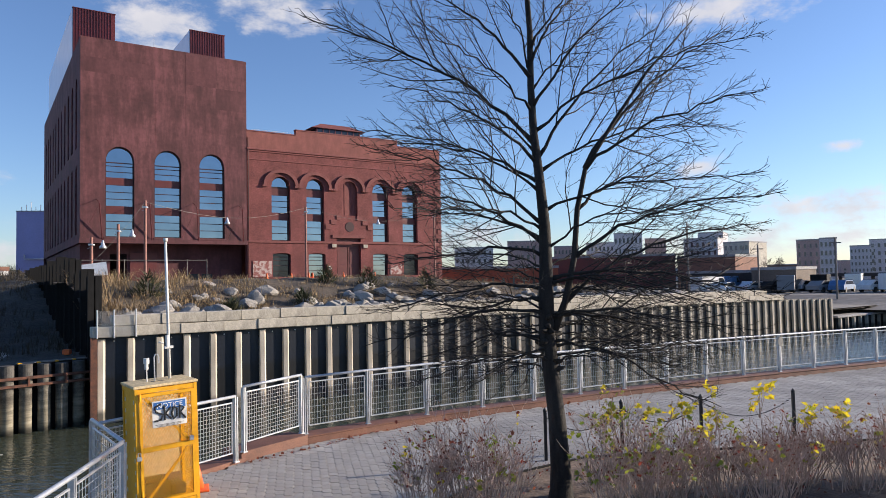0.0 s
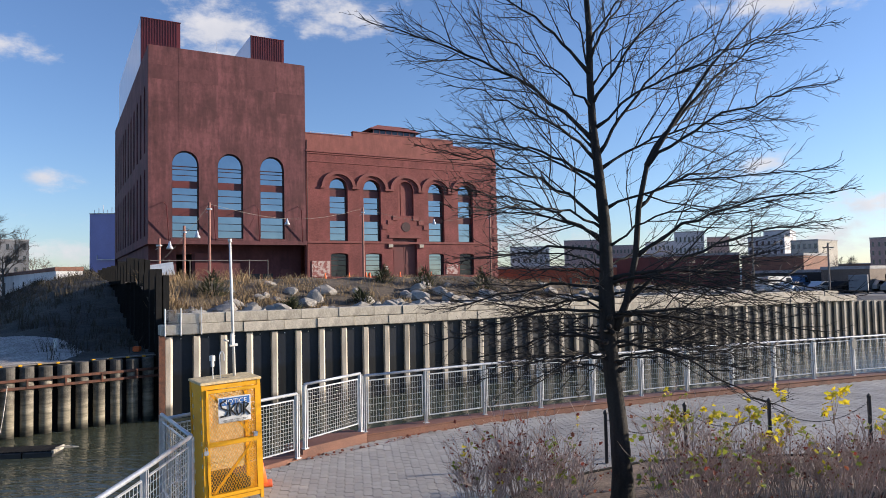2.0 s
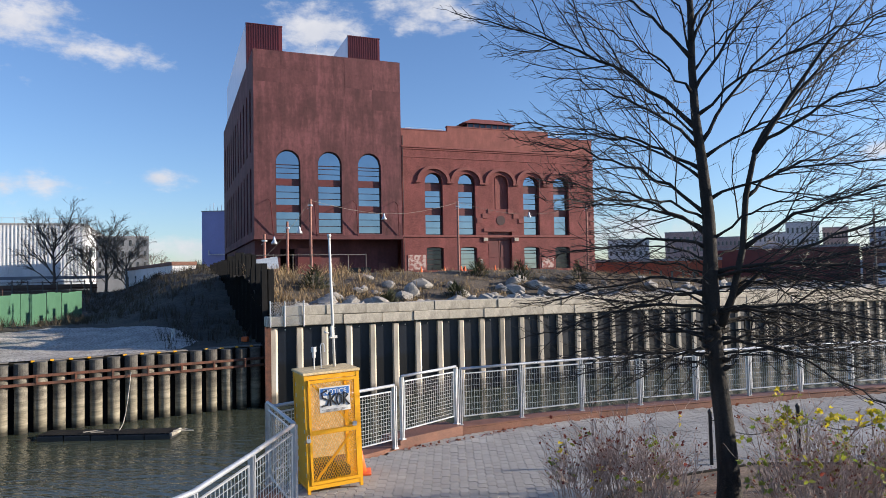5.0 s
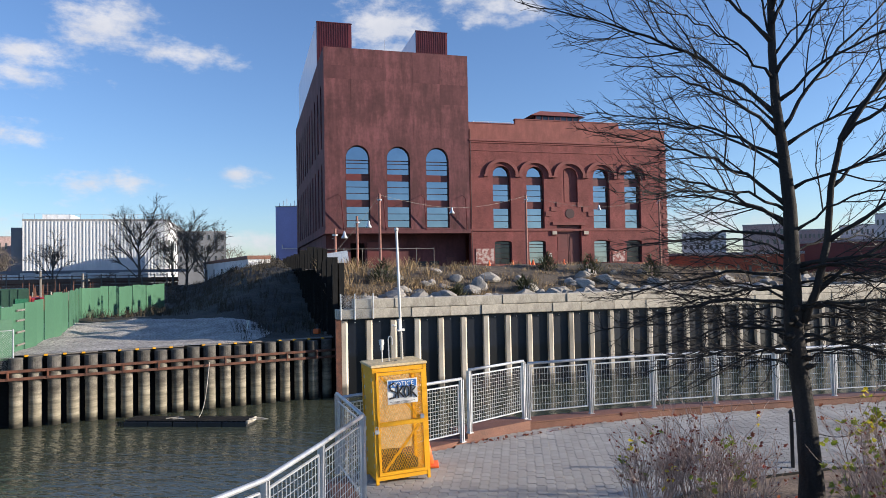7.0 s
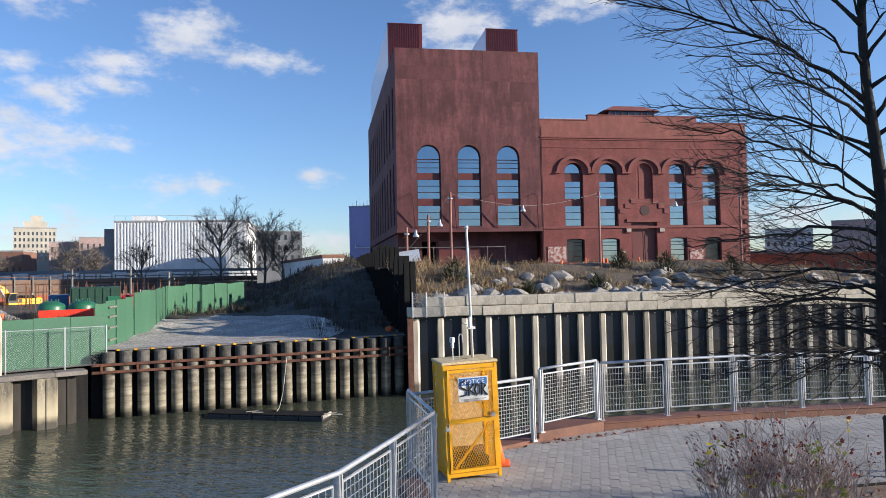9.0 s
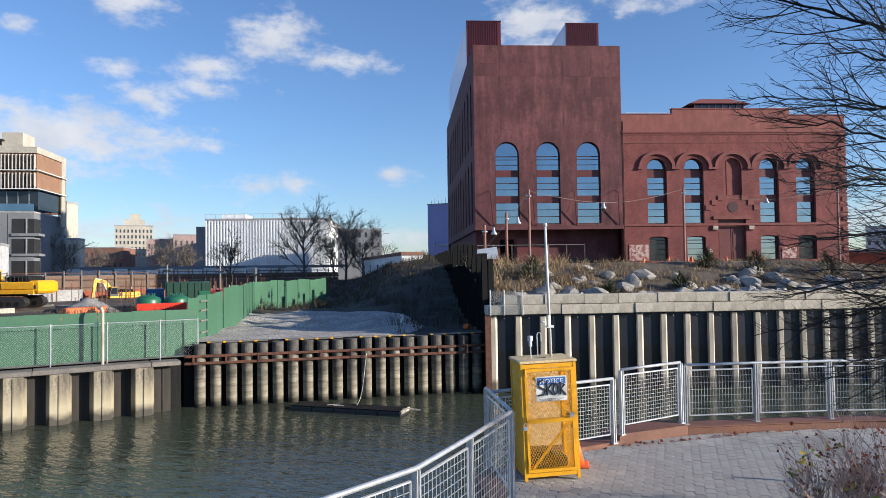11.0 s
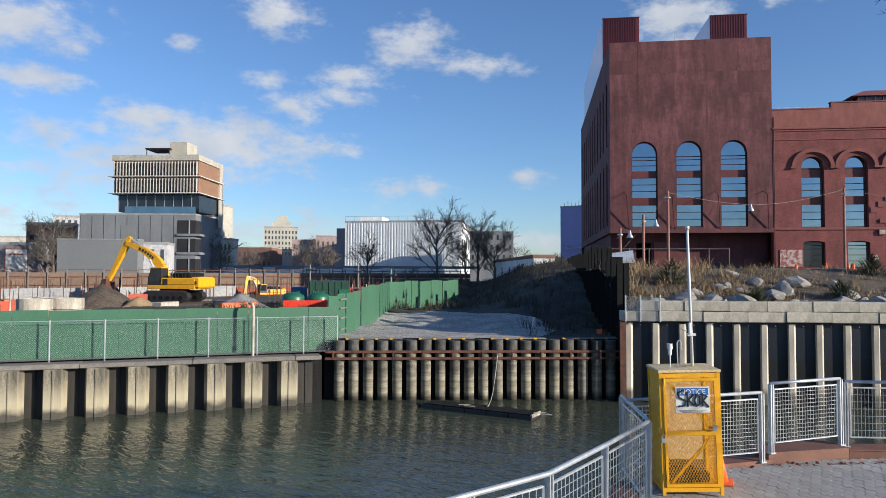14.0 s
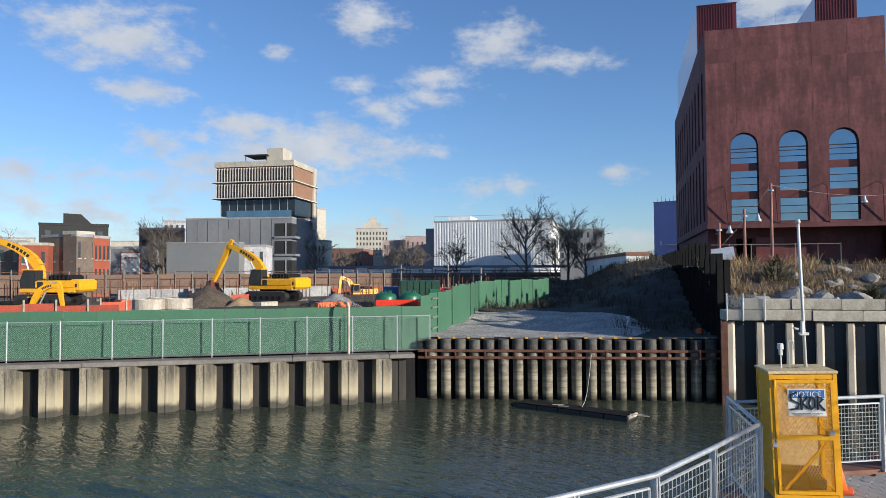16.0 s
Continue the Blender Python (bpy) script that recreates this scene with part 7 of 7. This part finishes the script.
for az0, d0, az1, d1, z0, z1, mt in ((73, 84, 42, 96, -0.3, 0.9, "red_paint"), (82, 54, 75.2, 52, -0.5, 0.72, "netting"), (75.2, 58, 71, 60, -0.5, 0.62, "netting"), (67.5, 62, 64.5, 64, -0.5, 0.8, "netting")):
    F2, l2 = along(polar(az0, d0), polar(az1, d1))
    k = 0.0
    while k < l2:
        b = MB()
        b.box(0, 1.9, 0, 0.06, z0, z1 + 0.1 * math.sin(k))
        part("panel", b, mt, on).matrix_local = F2 @ pose(k, 0.05 * math.sin(k * 2), 0, 3 * math.sin(k * 3), 0, 2 * math.sin(k))
        b = MB()
        b.box(-0.05, 0.05, -0.08, 0.0, z0, z1 + 0.35)
        part("stake", b, "concrete", on).matrix_local = F2 @ pose(k, 0, 0)
        k += 1.95
cw_ = MB()
F2, l2 = along(polar(74, 72), polar(58, 80))
for k in range(int(l2 / 2.5)):
    cw_.box(k * 2.5, k * 2.5 + 2.47, 0, 0.3, -0.5, 1.25)
tagged(part("formwork_wall", cw_, "concrete_grey"), "grey concrete foundation wall on the site", "wall").matrix_world = F2
rbm = MB()
rb2 = random.Random(9)
for i in range(330):
    p = polar(rb2.uniform(45, 82), rb2.uniform(66, 92), -0.4)
    rbm.tube([p, p + Vector((0, 0, rb2.uniform(1.2, 2.9)))], 0.035, n=3, cap=False)
tagged(part("starter_bars", rbm, "rust"), "rusty reinforcing bars standing on the site", "rebar", kind="stuff")
tb = random.Random(21)
for i in range(46):
    p = polar(tb.uniform(56, 82), tb.uniform(42, 80))
    b = MB()
    hgt = tb.uniform(0.3, 1.1)
    b.box(-tb.uniform(0.4, 1.6), tb.uniform(0.4, 1.6), -0.4, 0.4, 0, hgt, bevel=0.03)
    tagged(part("timber_stack", b, ("wood_grey", "concrete", "orange", "tan")[i % 4]), ("stacked grey timber on the site", "pale material stack on the site", "orange plastic barrier on the site", "tan pallet load on the site")[i % 4], "stack", "materials on the site").matrix_world = pose(p.x, p.y, GZ, 0, 0, tb.uniform(0, 180))
for az_, dist in ((71.9, 46), (69.9, 46.5), (70.9, 48.5)):
    p = polar(az_, dist)
    rg = MB()
    n = 20
    for za, zb, ra in ((-0.55, 0.55, 0.95), (0.58, 1.2, 0.93)):
        vs = []
        for z, r_ in ((za, ra), (zb, ra), (zb, ra - 0.14), (za, ra - 0.14)):
            vs += [(r_ * math.cos(2 * math.pi * k / n), r_ * math.sin(2 * math.pi * k / n), z) for k in range(n)]
        rg.add(vs, [(j * n + k, j * n + (k + 1) % n, ((j + 1) % 4) * n + (k + 1) % n, ((j + 1) % 4) * n + k) for j in range(4) for k in range(n)])
    tagged(part("concrete_ring", rg, "concrete"), "pale precast concrete manhole ring on the site", "concrete ring", "concrete rings").matrix_world = Matrix.Translation(p)


def heap(name, label, az_, dist, r_, h, mt):
    p = polar(az_, dist)
    mb = sheet_grid(lambda x, y: GZ - 0.1 + h * max(0, 1 - math.hypot(x, y) / r_) ** 0.9 + 0.18 * noise.noise((x * 1.3, y * 1.3, dist)), -r_, r_, 26, -r_, r_, 26, Matrix.Translation(p))
    tagged(part(name, mb, mt, smooth=True), label, "heap")


M["crushed"] = mat("grey_crushed_stone", (0.26, 0.255, 0.25), (0.18, 0.178, 0.175), rough=0.95, scale=2, fine=14, bump=0.6, grain=0.35)
heap("soil_heap", "brown heap of excavated soil", 67.6, 61, 3.6, 2.5, "soil")
heap("gravel_heap", "grey heap of crushed stone", 57.7, 58, 3.0, 1.75, "crushed")
heap("sand_heap", "low tan heap of sand", 65.2, 59, 2.4, 1.5, "drygrass")

pad = MB()
pad.add([polar(86, 63, 0.1), polar(54, 63, 0.1), polar(54, 92, 0.15), polar(86, 92, 0.15), polar(86, 60, -0.7), polar(54, 60, -0.7)], [(0, 1, 2, 3), (4, 5, 1, 0)])
struct("site_pad", pad, "soil", "raised earth working pad of the building site", "ground")

# tanks, containers and wrapped barrier behind the hoarding
def box_thing(name, label, az0, az1, dist, z0, z1, depth, mt, ribs=True, cat="container"):
    F2, l2 = along(polar(az0, dist), polar(az1, dist))
    c_ = thing(name, F2, label, cat)
    b = MB()
    b.box(0, l2, 0, depth, z0, z1, bevel=0.03)
    part("body", b, mt, c_)
    if ribs:
        b = MB()
        for k in range(int(l2 / 0.5)):
            b.box(k * 0.5 + 0.1, k * 0.5 + 0.22, -0.05, 0, z0 + 0.1, z1 - 0.1)
        part("ribs", b, mt, c_)
    return c_


M["tank_green"] = mat("green_plastic_tank", (0.02, 0.13, 0.07), (0.018, 0.10, 0.055), rough=0.4, scale=1, fine=8, bump=0.03)
M["deep_green"] = mat("dark_green_steel", (0.018, 0.06, 0.038), (0.014, 0.045, 0.03), rough=0.5, scale=1, fine=8, bump=0.05)
M["box_red"] = mat("red_container_paint", (0.30, 0.02, 0.03), (0.24, 0.018, 0.025), rough=0.5, scale=1, fine=8, bump=0.05)
M["wrap_red"] = mat("red_plastic_wrap", (0.75, 0.05, 0.025), (0.6, 0.04, 0.02), rough=0.35, scale=2, fine=10, bump=0.3)
fc_ = box_thing("filter_container", "dark green steel filter container with a round port", 52.4, 49.1, 56, -0.5, 2.1, 2.4, "deep_green")
b = MB()
b.tube([(1.6, -0.25, 0.6), (1.6, 0.0, 0.6)], [0.3, 0.3], n=14)
part("port", b, "galv", fc_)
b = MB()
b.box(2.4, 3.2, -0.07, -0.05, 0.4, 1.4)
part("label_plate", b, "tank_green", fc_)
box_thing("blue_container", "blue shipping container on the site", 53.8, 52.5, 58, -0.5, 1.55, 2.4, "box_blue")
box_thing("red_container", "dark red container beyond the hoarding", 49.0, 47.4, 62, -0.5, 1.3, 2.4, "box_red")
box_thing("wrapped_barrier", "bright red wrapped barrier round the tanks", 54.4, 50.6, 48, -0.5, 0.85, 0.4, "wrap_red", ribs=False, cat="barrier")
for az_ in (53.6, 51.6):
    p = polar(az_, 50)
    tk_ = thing("water_tank", Matrix.Translation(p + Vector((0, 0, -0.5))), "round green plastic tank with a domed lid", "tank", "green tanks")
    b = MB()
    b.tube([(0, 0, 0), (0, 0, 1.5), (0, 0, 1.65), (0, 0, 1.8), (0, 0, 1.85)], [0.8, 0.8, 0.72, 0.4, 0.1], n=24)
    part("shell", b, "tank_green", tk_, smooth=True)
    for k in range(5):
        b = MB()
        b.tube([(0.4 * math.cos(k * 1.25), 0.4 * math.sin(k * 1.25), 1.7), (0.4 * math.cos(k * 1.25), 0.4 * math.sin(k * 1.25), 1.95)], 0.05, n=6)
        part("fitting", b, "tank_green", tk_)


def excavator(m, label, boom_pts, stick_end, scale=1.0):
    """Tracked excavator; x towards the boom's side. boom_pts: boom foot, knee, tip; stick_end: bucket pin."""
    e = thing("excavator", m @ Matrix.Diagonal((scale, scale, scale, 1)), label, "excavator", "excavators")
    for y in (-1.6, 0.9):
        t_ = MB()
        poly = [(-2.4, 0.45), (-2.2, 0.15), (-1.8, 0), (1.8, 0), (2.2, 0.15), (2.4, 0.45), (2.3, 0.8), (1.9, 1.0), (-1.9, 1.0), (-2.3, 0.8)]
        t_.prism(poly, y, y + 0.7)
        tr = part("track", t_, "black", e)
        sh_ = MB()
        for k in range(15):
            sh_.box(-2.0 + k * 0.28, -1.86 + k * 0.28, y - 0.02, y + 0.72, 1.0, 1.05)
            sh_.box(-2.0 + k * 0.28, -1.86 + k * 0.28, y - 0.02, y + 0.72, -0.03, 0.0)
        part("track_shoes", sh_, "rust", tr)
        ro = MB()
        for k in range(6):
            ro.prism([(-1.7 + k * 0.68 + 0.2 * math.cos(a * math.pi / 5), 0.38 + 0.2 * math.sin(a * math.pi / 5)) for a in range(10)], y - 0.04, y + 0.74)
        part("roller", ro, "steel_dark", tr)
    h = MB()
    h.box(-1.0, 1.0, -0.9, 0.9, 0.6, 1.2)
    part("undercarriage", h, "steel_dark", e)
    h = MB()
    h.box(-3.0, 1.9, -1.45, 1.45, 1.2, 1.55, bevel=0.04)
    h.box(-3.0, 0.5, -1.45, 1.45, 1.55, 2.25, bevel=0.1)
    body = part("house", h, "yellow", e)
    h = MB()
    h.box(-3.4, -2.5, -1.4, 1.4, 1.25, 2.35, bevel=0.18)
    part("counterweight", h, "yellow", body)
    h = MB()
    h.box(-2.3, -0.4, -1.2, 1.0, 2.2, 2.75, bevel=0.15)
    part("engine_hood", h, "steel_dark", body)
    h = MB()
    h.box(-3.2, -2.6, 1.402, 1.425, 1.65, 1.95)
    h.box(-0.2, 0.3, 1.452, 1.475, 1.6, 2.15)
    part("maker_mark_bar", h, "black", body)
    h = MB()
    for k in range(6):
        h.tube([(-2.3 + k * 0.36, 1.25, 2.22), (-2.3 + k * 0.36, 1.25, 2.8)], 0.03, n=4)
    h.tube([(-2.3, 1.25, 2.8), (-0.5, 1.25, 2.8)], 0.03, n=4)
    part("guard_rail", h, "black", body)
    c_ = MB()
    c_.prism([(0.55, 1.55), (1.9, 1.55), (1.95, 2.2), (1.6, 3.15), (0.55, 3.2)], 0.3, 1.4)
    cabin = part("cab", c_, "black", e)
    c_ = MB()
    c_.prism([(0.68, 1.95), (1.8, 1.95), (1.83, 2.25), (1.53, 3.02), (0.68, 3.06)], 0.28, 1.42)
    part("cab_window", c_, "glass_dark", cabin)
    c_ = MB()
    c_.box(0.5, 1.75, 0.25, 1.45, 3.15, 3.24)
    part("cab_roof", c_, "yellow", cabin)

    def bar(mb, p, q, h0, h1, w_):
        p, q = Vector((p[0], 0, p[1])), Vector((q[0], 0, q[1]))
        d_ = (q - p).normalized()
        nn = Vector((-d_.z, 0, d_.x))
        vs = []
        for y in (-w_, w_):
            vs += [p - nn * h0 + Vector((0, y, 0)), q - nn * h1 + Vector((0, y, 0)), q + nn * h1 + Vector((0, y, 0)), p + nn * h0 + Vector((0, y, 0))]
        mb.add(vs, [(0, 1, 2, 3), (7, 6, 5, 4), (0, 4, 5, 1), (1, 5, 6, 2), (2, 6, 7, 3), (3, 7, 4, 0)])

    bo = MB()
    f_, k_, t_ = boom_pts
    V2 = [Vector(q) for q in (f_, k_, t_)]
    arc = [V2[0] * (1 - u) ** 2 + (V2[1] * 2 - (V2[0] + V2[2]) * 0.5) * 2 * u * (1 - u) + V2[2] * u * u for u in [k / 10 for k in range(11)]]
    deep = [0.2, 0.27, 0.33, 0.37, 0.39, 0.38, 0.35, 0.31, 0.27, 0.23, 0.19]
    for k in range(10):
        bar(bo, arc[k], arc[k + 1], deep[k], deep[k + 1], 0.26)
    boom = part("boom", bo, "yellow", e)
    for k in range(6):
        u = 5.0 + k * 0.52
        a_, b_ = arc[int(u)].lerp(arc[int(u) + 1], u % 1), arc[int(u)].lerp(arc[int(u) + 1], min(1.0, u % 1 + 0.36))
        lb = MB()
        bar(lb, a_, b_, 0.14, 0.14, 0.267)
        part("lettering_bar", lb, "black", boom)
    s_ = MB()
    tp_ = Vector(t_)
    en_ = Vector(stick_end)
    up_ = (tp_ - en_).normalized()
    bar(s_, tp_ + up_ * 0.7, tp_, 0.14, 0.3, 0.19)
    bar(s_, tp_, en_, 0.3, 0.14, 0.19)
    stick = part("stick", s_, "yellow", e)
    cy = MB()
    cy.tube([(f_[0] + 0.5, 0.35, f_[1] - 0.2), (k_[0] + 0.3, 0.35, k_[1] - 0.1)], 0.09, n=8)
    cy.tube([(k_[0] + 0.4, 0, k_[1] + 0.55), (t_[0] - 0.2, 0, t_[1] + 0.55)], 0.1, n=8)
    part("hydraulic_cylinder", cy, "galv", boom)
    bk = MB()
    x, z = stick_end
    bk.prism([(x - 0.2, z + 0.25), (x + 0.35, z + 0.1), (x + 0.5, z - 0.5), (x + 0.1, z - 1.0), (x - 0.7, z - 1.05), (x - 0.55, z - 0.75), (x - 0.15, z - 0.4)], -0.65, 0.65)
    part("bucket", bk, "rust", stick)
    return e


# seen side-on, boom to the left: the local x axis points left across the view
p = polar(62.6, 66)
excavator(pose(p.x, p.y, 0.16, 0, 0, 62.6 + 180 - 34), "yellow tracked excavator reaching over a soil heap", ((0.9, 1.9), (2.2, 4.1), (5.3, 5.6)), (7.3, 1.9), 0.93)
p = polar(78.4, 66)
excavator(pose(p.x, p.y, 0.16, 0, 0, 78.4 + 180 - 32), "yellow tracked excavator with a raised boom", ((0.9, 1.9), (1.9, 4.4), (5.8, 6.1)), (8.0, 2.0), 0.93)
p = polar(80.2, 55)
excavator(pose(p.x, p.y, GZ, 0, 0, 80.2 + 180 + 150), "small yellow excavator among the barriers", ((1.2, 1.9), (2.6, 4.2), (4.6, 4.5)), (5.2, 1.2), 0.55)
p = polar(55.7, 84)
excavator(pose(p.x, p.y, GZ, 0, 0, 55.7 + 200), "small yellow excavator far back on the site", ((1.2, 1.9), (2.4, 4.0), (4.0, 4.2)), (4.5, 1.2), 0.6)

# ---------------------------------------------------------------- bare trees in the distance and utility poles
M["far_bark"] = mat("grey_brown_bark", (0.10, 0.085, 0.075), (0.14, 0.12, 0.10), rough=0.95, scale=1, fine=6, bump=0)


def bare_tree(az_, dist, h, w_, seed, label, n_main=13, z0=-0.5, r0=0.02):
    r = random.Random(seed)
    p = polar(az_, dist, z0)
    t_ = thing("bare_tree", Matrix.Translation(p), label, "tree", "bare trees in the distance")
    q = MB()
    q.tube([(0, 0, 0), (0.02 * h, 0, h * 0.3), (0, 0, h * 0.75)], [h * r0, h * r0 * 0.8, h * 0.004], n=8)
    part("trunk", q, "far_bark", t_)
    cr = MB()

    def grow(a, d_, l_, rad, lvl):
        b = a + d_ * l_
        m_ = (a + b) / 2 + Vector((r.uniform(-1, 1), r.uniform(-1, 1), r.uniform(-0.5, 1))) * l_ * 0.08
        cr.tube([a, m_, b], [rad, rad * 0.75, rad * 0.45], n=4 if lvl < 2 else 3, cap=False)
        if lvl >= 4:
            return
        for k in range(4 if lvl < 3 else 3):
            u = r.uniform(0.35, 1.0)
            s_ = a.lerp(m_, u * 2) if u < 0.5 else m_.lerp(b, u * 2 - 1)
            nd = (d_ + Vector((r.gauss(0, 0.55), r.gauss(0, 0.55), r.gauss(0.15, 0.4)))).normalized()
            grow(s_, nd, l_ * r.uniform(0.45, 0.7), rad * 0.55, lvl + 1)

    for i in range(n_main):
        a_ = r.uniform(0, 6.28)
        u = r.uniform(0.22, 0.7)
        d_ = Vector((math.cos(a_) * w_ / h * r.uniform(0.5, 1.3), math.sin(a_) * w_ / h * r.uniform(0.5, 1.3), r.uniform(0.6, 1.1))).normalized()
        grow(Vector((0, 0, h * u)), d_, h * r.uniform(0.22, 0.36), h * r0 * 0.42, 0)
    tagged(part("crown", cr, "far_bark", t_), kind="stuff")


bare_tree(42.0, 120, 13.6, 11, 1, "large spreading bare tree before the white warehouse", 16)
bare_tree(47.7, 132, 9.6, 7, 2, "small dense bare tree before the white warehouse", 13)
bare_tree(44.2, 128, 4.2, 4, 3, "low dark bare bush before the warehouse", 14)
bare_tree(38.6, 112, 12.0, 9, 4, "bare tree beside the warehouse's end wall", 14)
bare_tree(37.2, 105, 10.0, 8, 5, "thin bare tree beside the low shed", 12)
bare_tree(39.6, 108, 9.0, 7, 12, "thin bare tree beside the warehouse", 12)
bare_tree(35.2, 150, 8.5, 7, 6, "pale bare tree behind the low shed", 12)
bare_tree(59.3, 118, 9.0, 8, 7, "bare street tree before the grey podium", 13)
bare_tree(51.6, 190, 12.0, 12, 8, "wide brown bare tree before the brick terrace", 15)
bare_tree(52.8, 200, 11.0, 11, 9, "brown bare tree before the brick terrace", 15)
bare_tree(50.6, 185, 9.5, 9, 13, "brown bare tree near the warehouse", 13)
bare_tree(57.3, 240, 11.0, 12, 10, "bare tree on the far street", 12)
bare_tree(70.9, 116, 11.5, 8, 11, "bare street tree beside the mural house", 14)
bare_tree(71.4, 112, 8.0, 5, 14, "bare street tree beside the mural house", 12)
bare_tree(82, 200, 14, 12, 15, "bare tree behind the houses", 12)
bare_tree(33.8, 140, 7.0, 6, 16, "pale bare tree on the horizon", 11)
bare_tree(-25.5, 170, 7.0, 10, 17, "low bare trees on the far horizon", 12)
for i, (az_, dist, zt) in enumerate(((-19.6, 80, 8.5), (-24.6, 90, 6.2), (-29.7, 84, 6.4), (48.4, 70, 3.4), (45.7, 60, 3.1), (52.3, 74, 3.6))):
    p = polar(az_, dist)
    up = thing("utility_pole", pose(p.x, p.y, GZ), "thin weathered timber pole", "pole", "utility poles")
    b = MB()
    b.tube([(0, 0, 0), (0, 0, zt - GZ)], [0.12, 0.09], n=7)
    part("shaft", b, "wood_grey", up)
    b = MB()
    b.box(-0.6, 0.6, -0.05, 0.05, zt - GZ - 0.6, zt - GZ - 0.48)
    part("crossarm", b, "wood_grey", up)

# ---------------------------------------------------------------- pavers of the promenade
def inside(x, y, poly):
    c = False
    for (x0, y0), (x1, y1) in zip(poly, poly[1:] + poly[:1]):
        if (y0 > y) != (y1 > y) and x < (x1 - x0) * (y - y0) / (y1 - y0) + x0:
            c = not c
    return c


PAVED = [(-3.35, 3.0), (-3.15, 4.95), (-3.4, 7.35), (-4.1, 8.5), (-3.85, 9.4), (-3.2, 10.72), (-2.36, 11.9), (-1.05, 12.91), (0.03, 13.66), (3.82, 15.86), (7.5, 17.68), (12.5, 19.93), (20, 23.1), (21, 8), (10, 3)]
PU, PV = 0.172, 0.122


def paver_shape(mb, x, y, z, a):
    # six-sided interlocking paver
    ca, sa = math.cos(a), math.sin(a)
    hw, hh, w = PU / 2 - 0.0035, PV / 2 - 0.003, 0.032
    out_ = [(-hw, -hh + w / 2), (0, -hh - w / 2), (hw, -hh + w / 2), (hw, hh - w / 2), (0, hh + w / 2), (-hw, hh - w / 2)]
    n = len(out_)
    vs = []
    for f_, dz in ((1.0, -0.012), (1.0, -0.003), (0.97, 0.0)):
        vs += [(x + (px * ca - py * sa) * f_, y + (px * sa + py * ca) * f_, z + dz) for px, py in out_]
    mb.add(vs, [(j * n + i, j * n + (i + 1) % n, (j + 1) * n + (i + 1) % n, (j + 1) * n + i) for j in range(2) for i in range(n)] + [tuple(range(2 * n, 3 * n))])


one = MB()
paver_shape(one, 0, 0, 0, 0)
one_me = one.mesh("paver", M["paver"])
restp = MB()
pr = random.Random(4)
ANG = radians(102)
made = 0
for j in range(-224, 90):
    for i in range(-30, 172):
        u, v = i * PU + (PU / 2 if j % 2 else 0), j * PV
        x, y = u * math.cos(ANG) - v * math.sin(ANG), u * math.sin(ANG) + v * math.cos(ANG)
        if x > 20.5 or y < 5.2 or not inside(x, y, PAVED):
            continue
        z, a = pr.uniform(-0.003, 0.002), ANG + pr.uniform(-0.012, 0.012)
        if made < 300 and -3.1 < x < -0.2 and 8.8 < y < 11.2:
            o = part("paver", one_me, "paver", deck)
            o.matrix_local = pose(x, y, z, pr.uniform(-0.6, 0.6), pr.uniform(-0.6, 0.6), math.degrees(a))
            made += 1
        else:
            paver_shape(restp, x, y, z, a)
tagged(part("paver_field", restp, "paver", deck), kind="stuff")
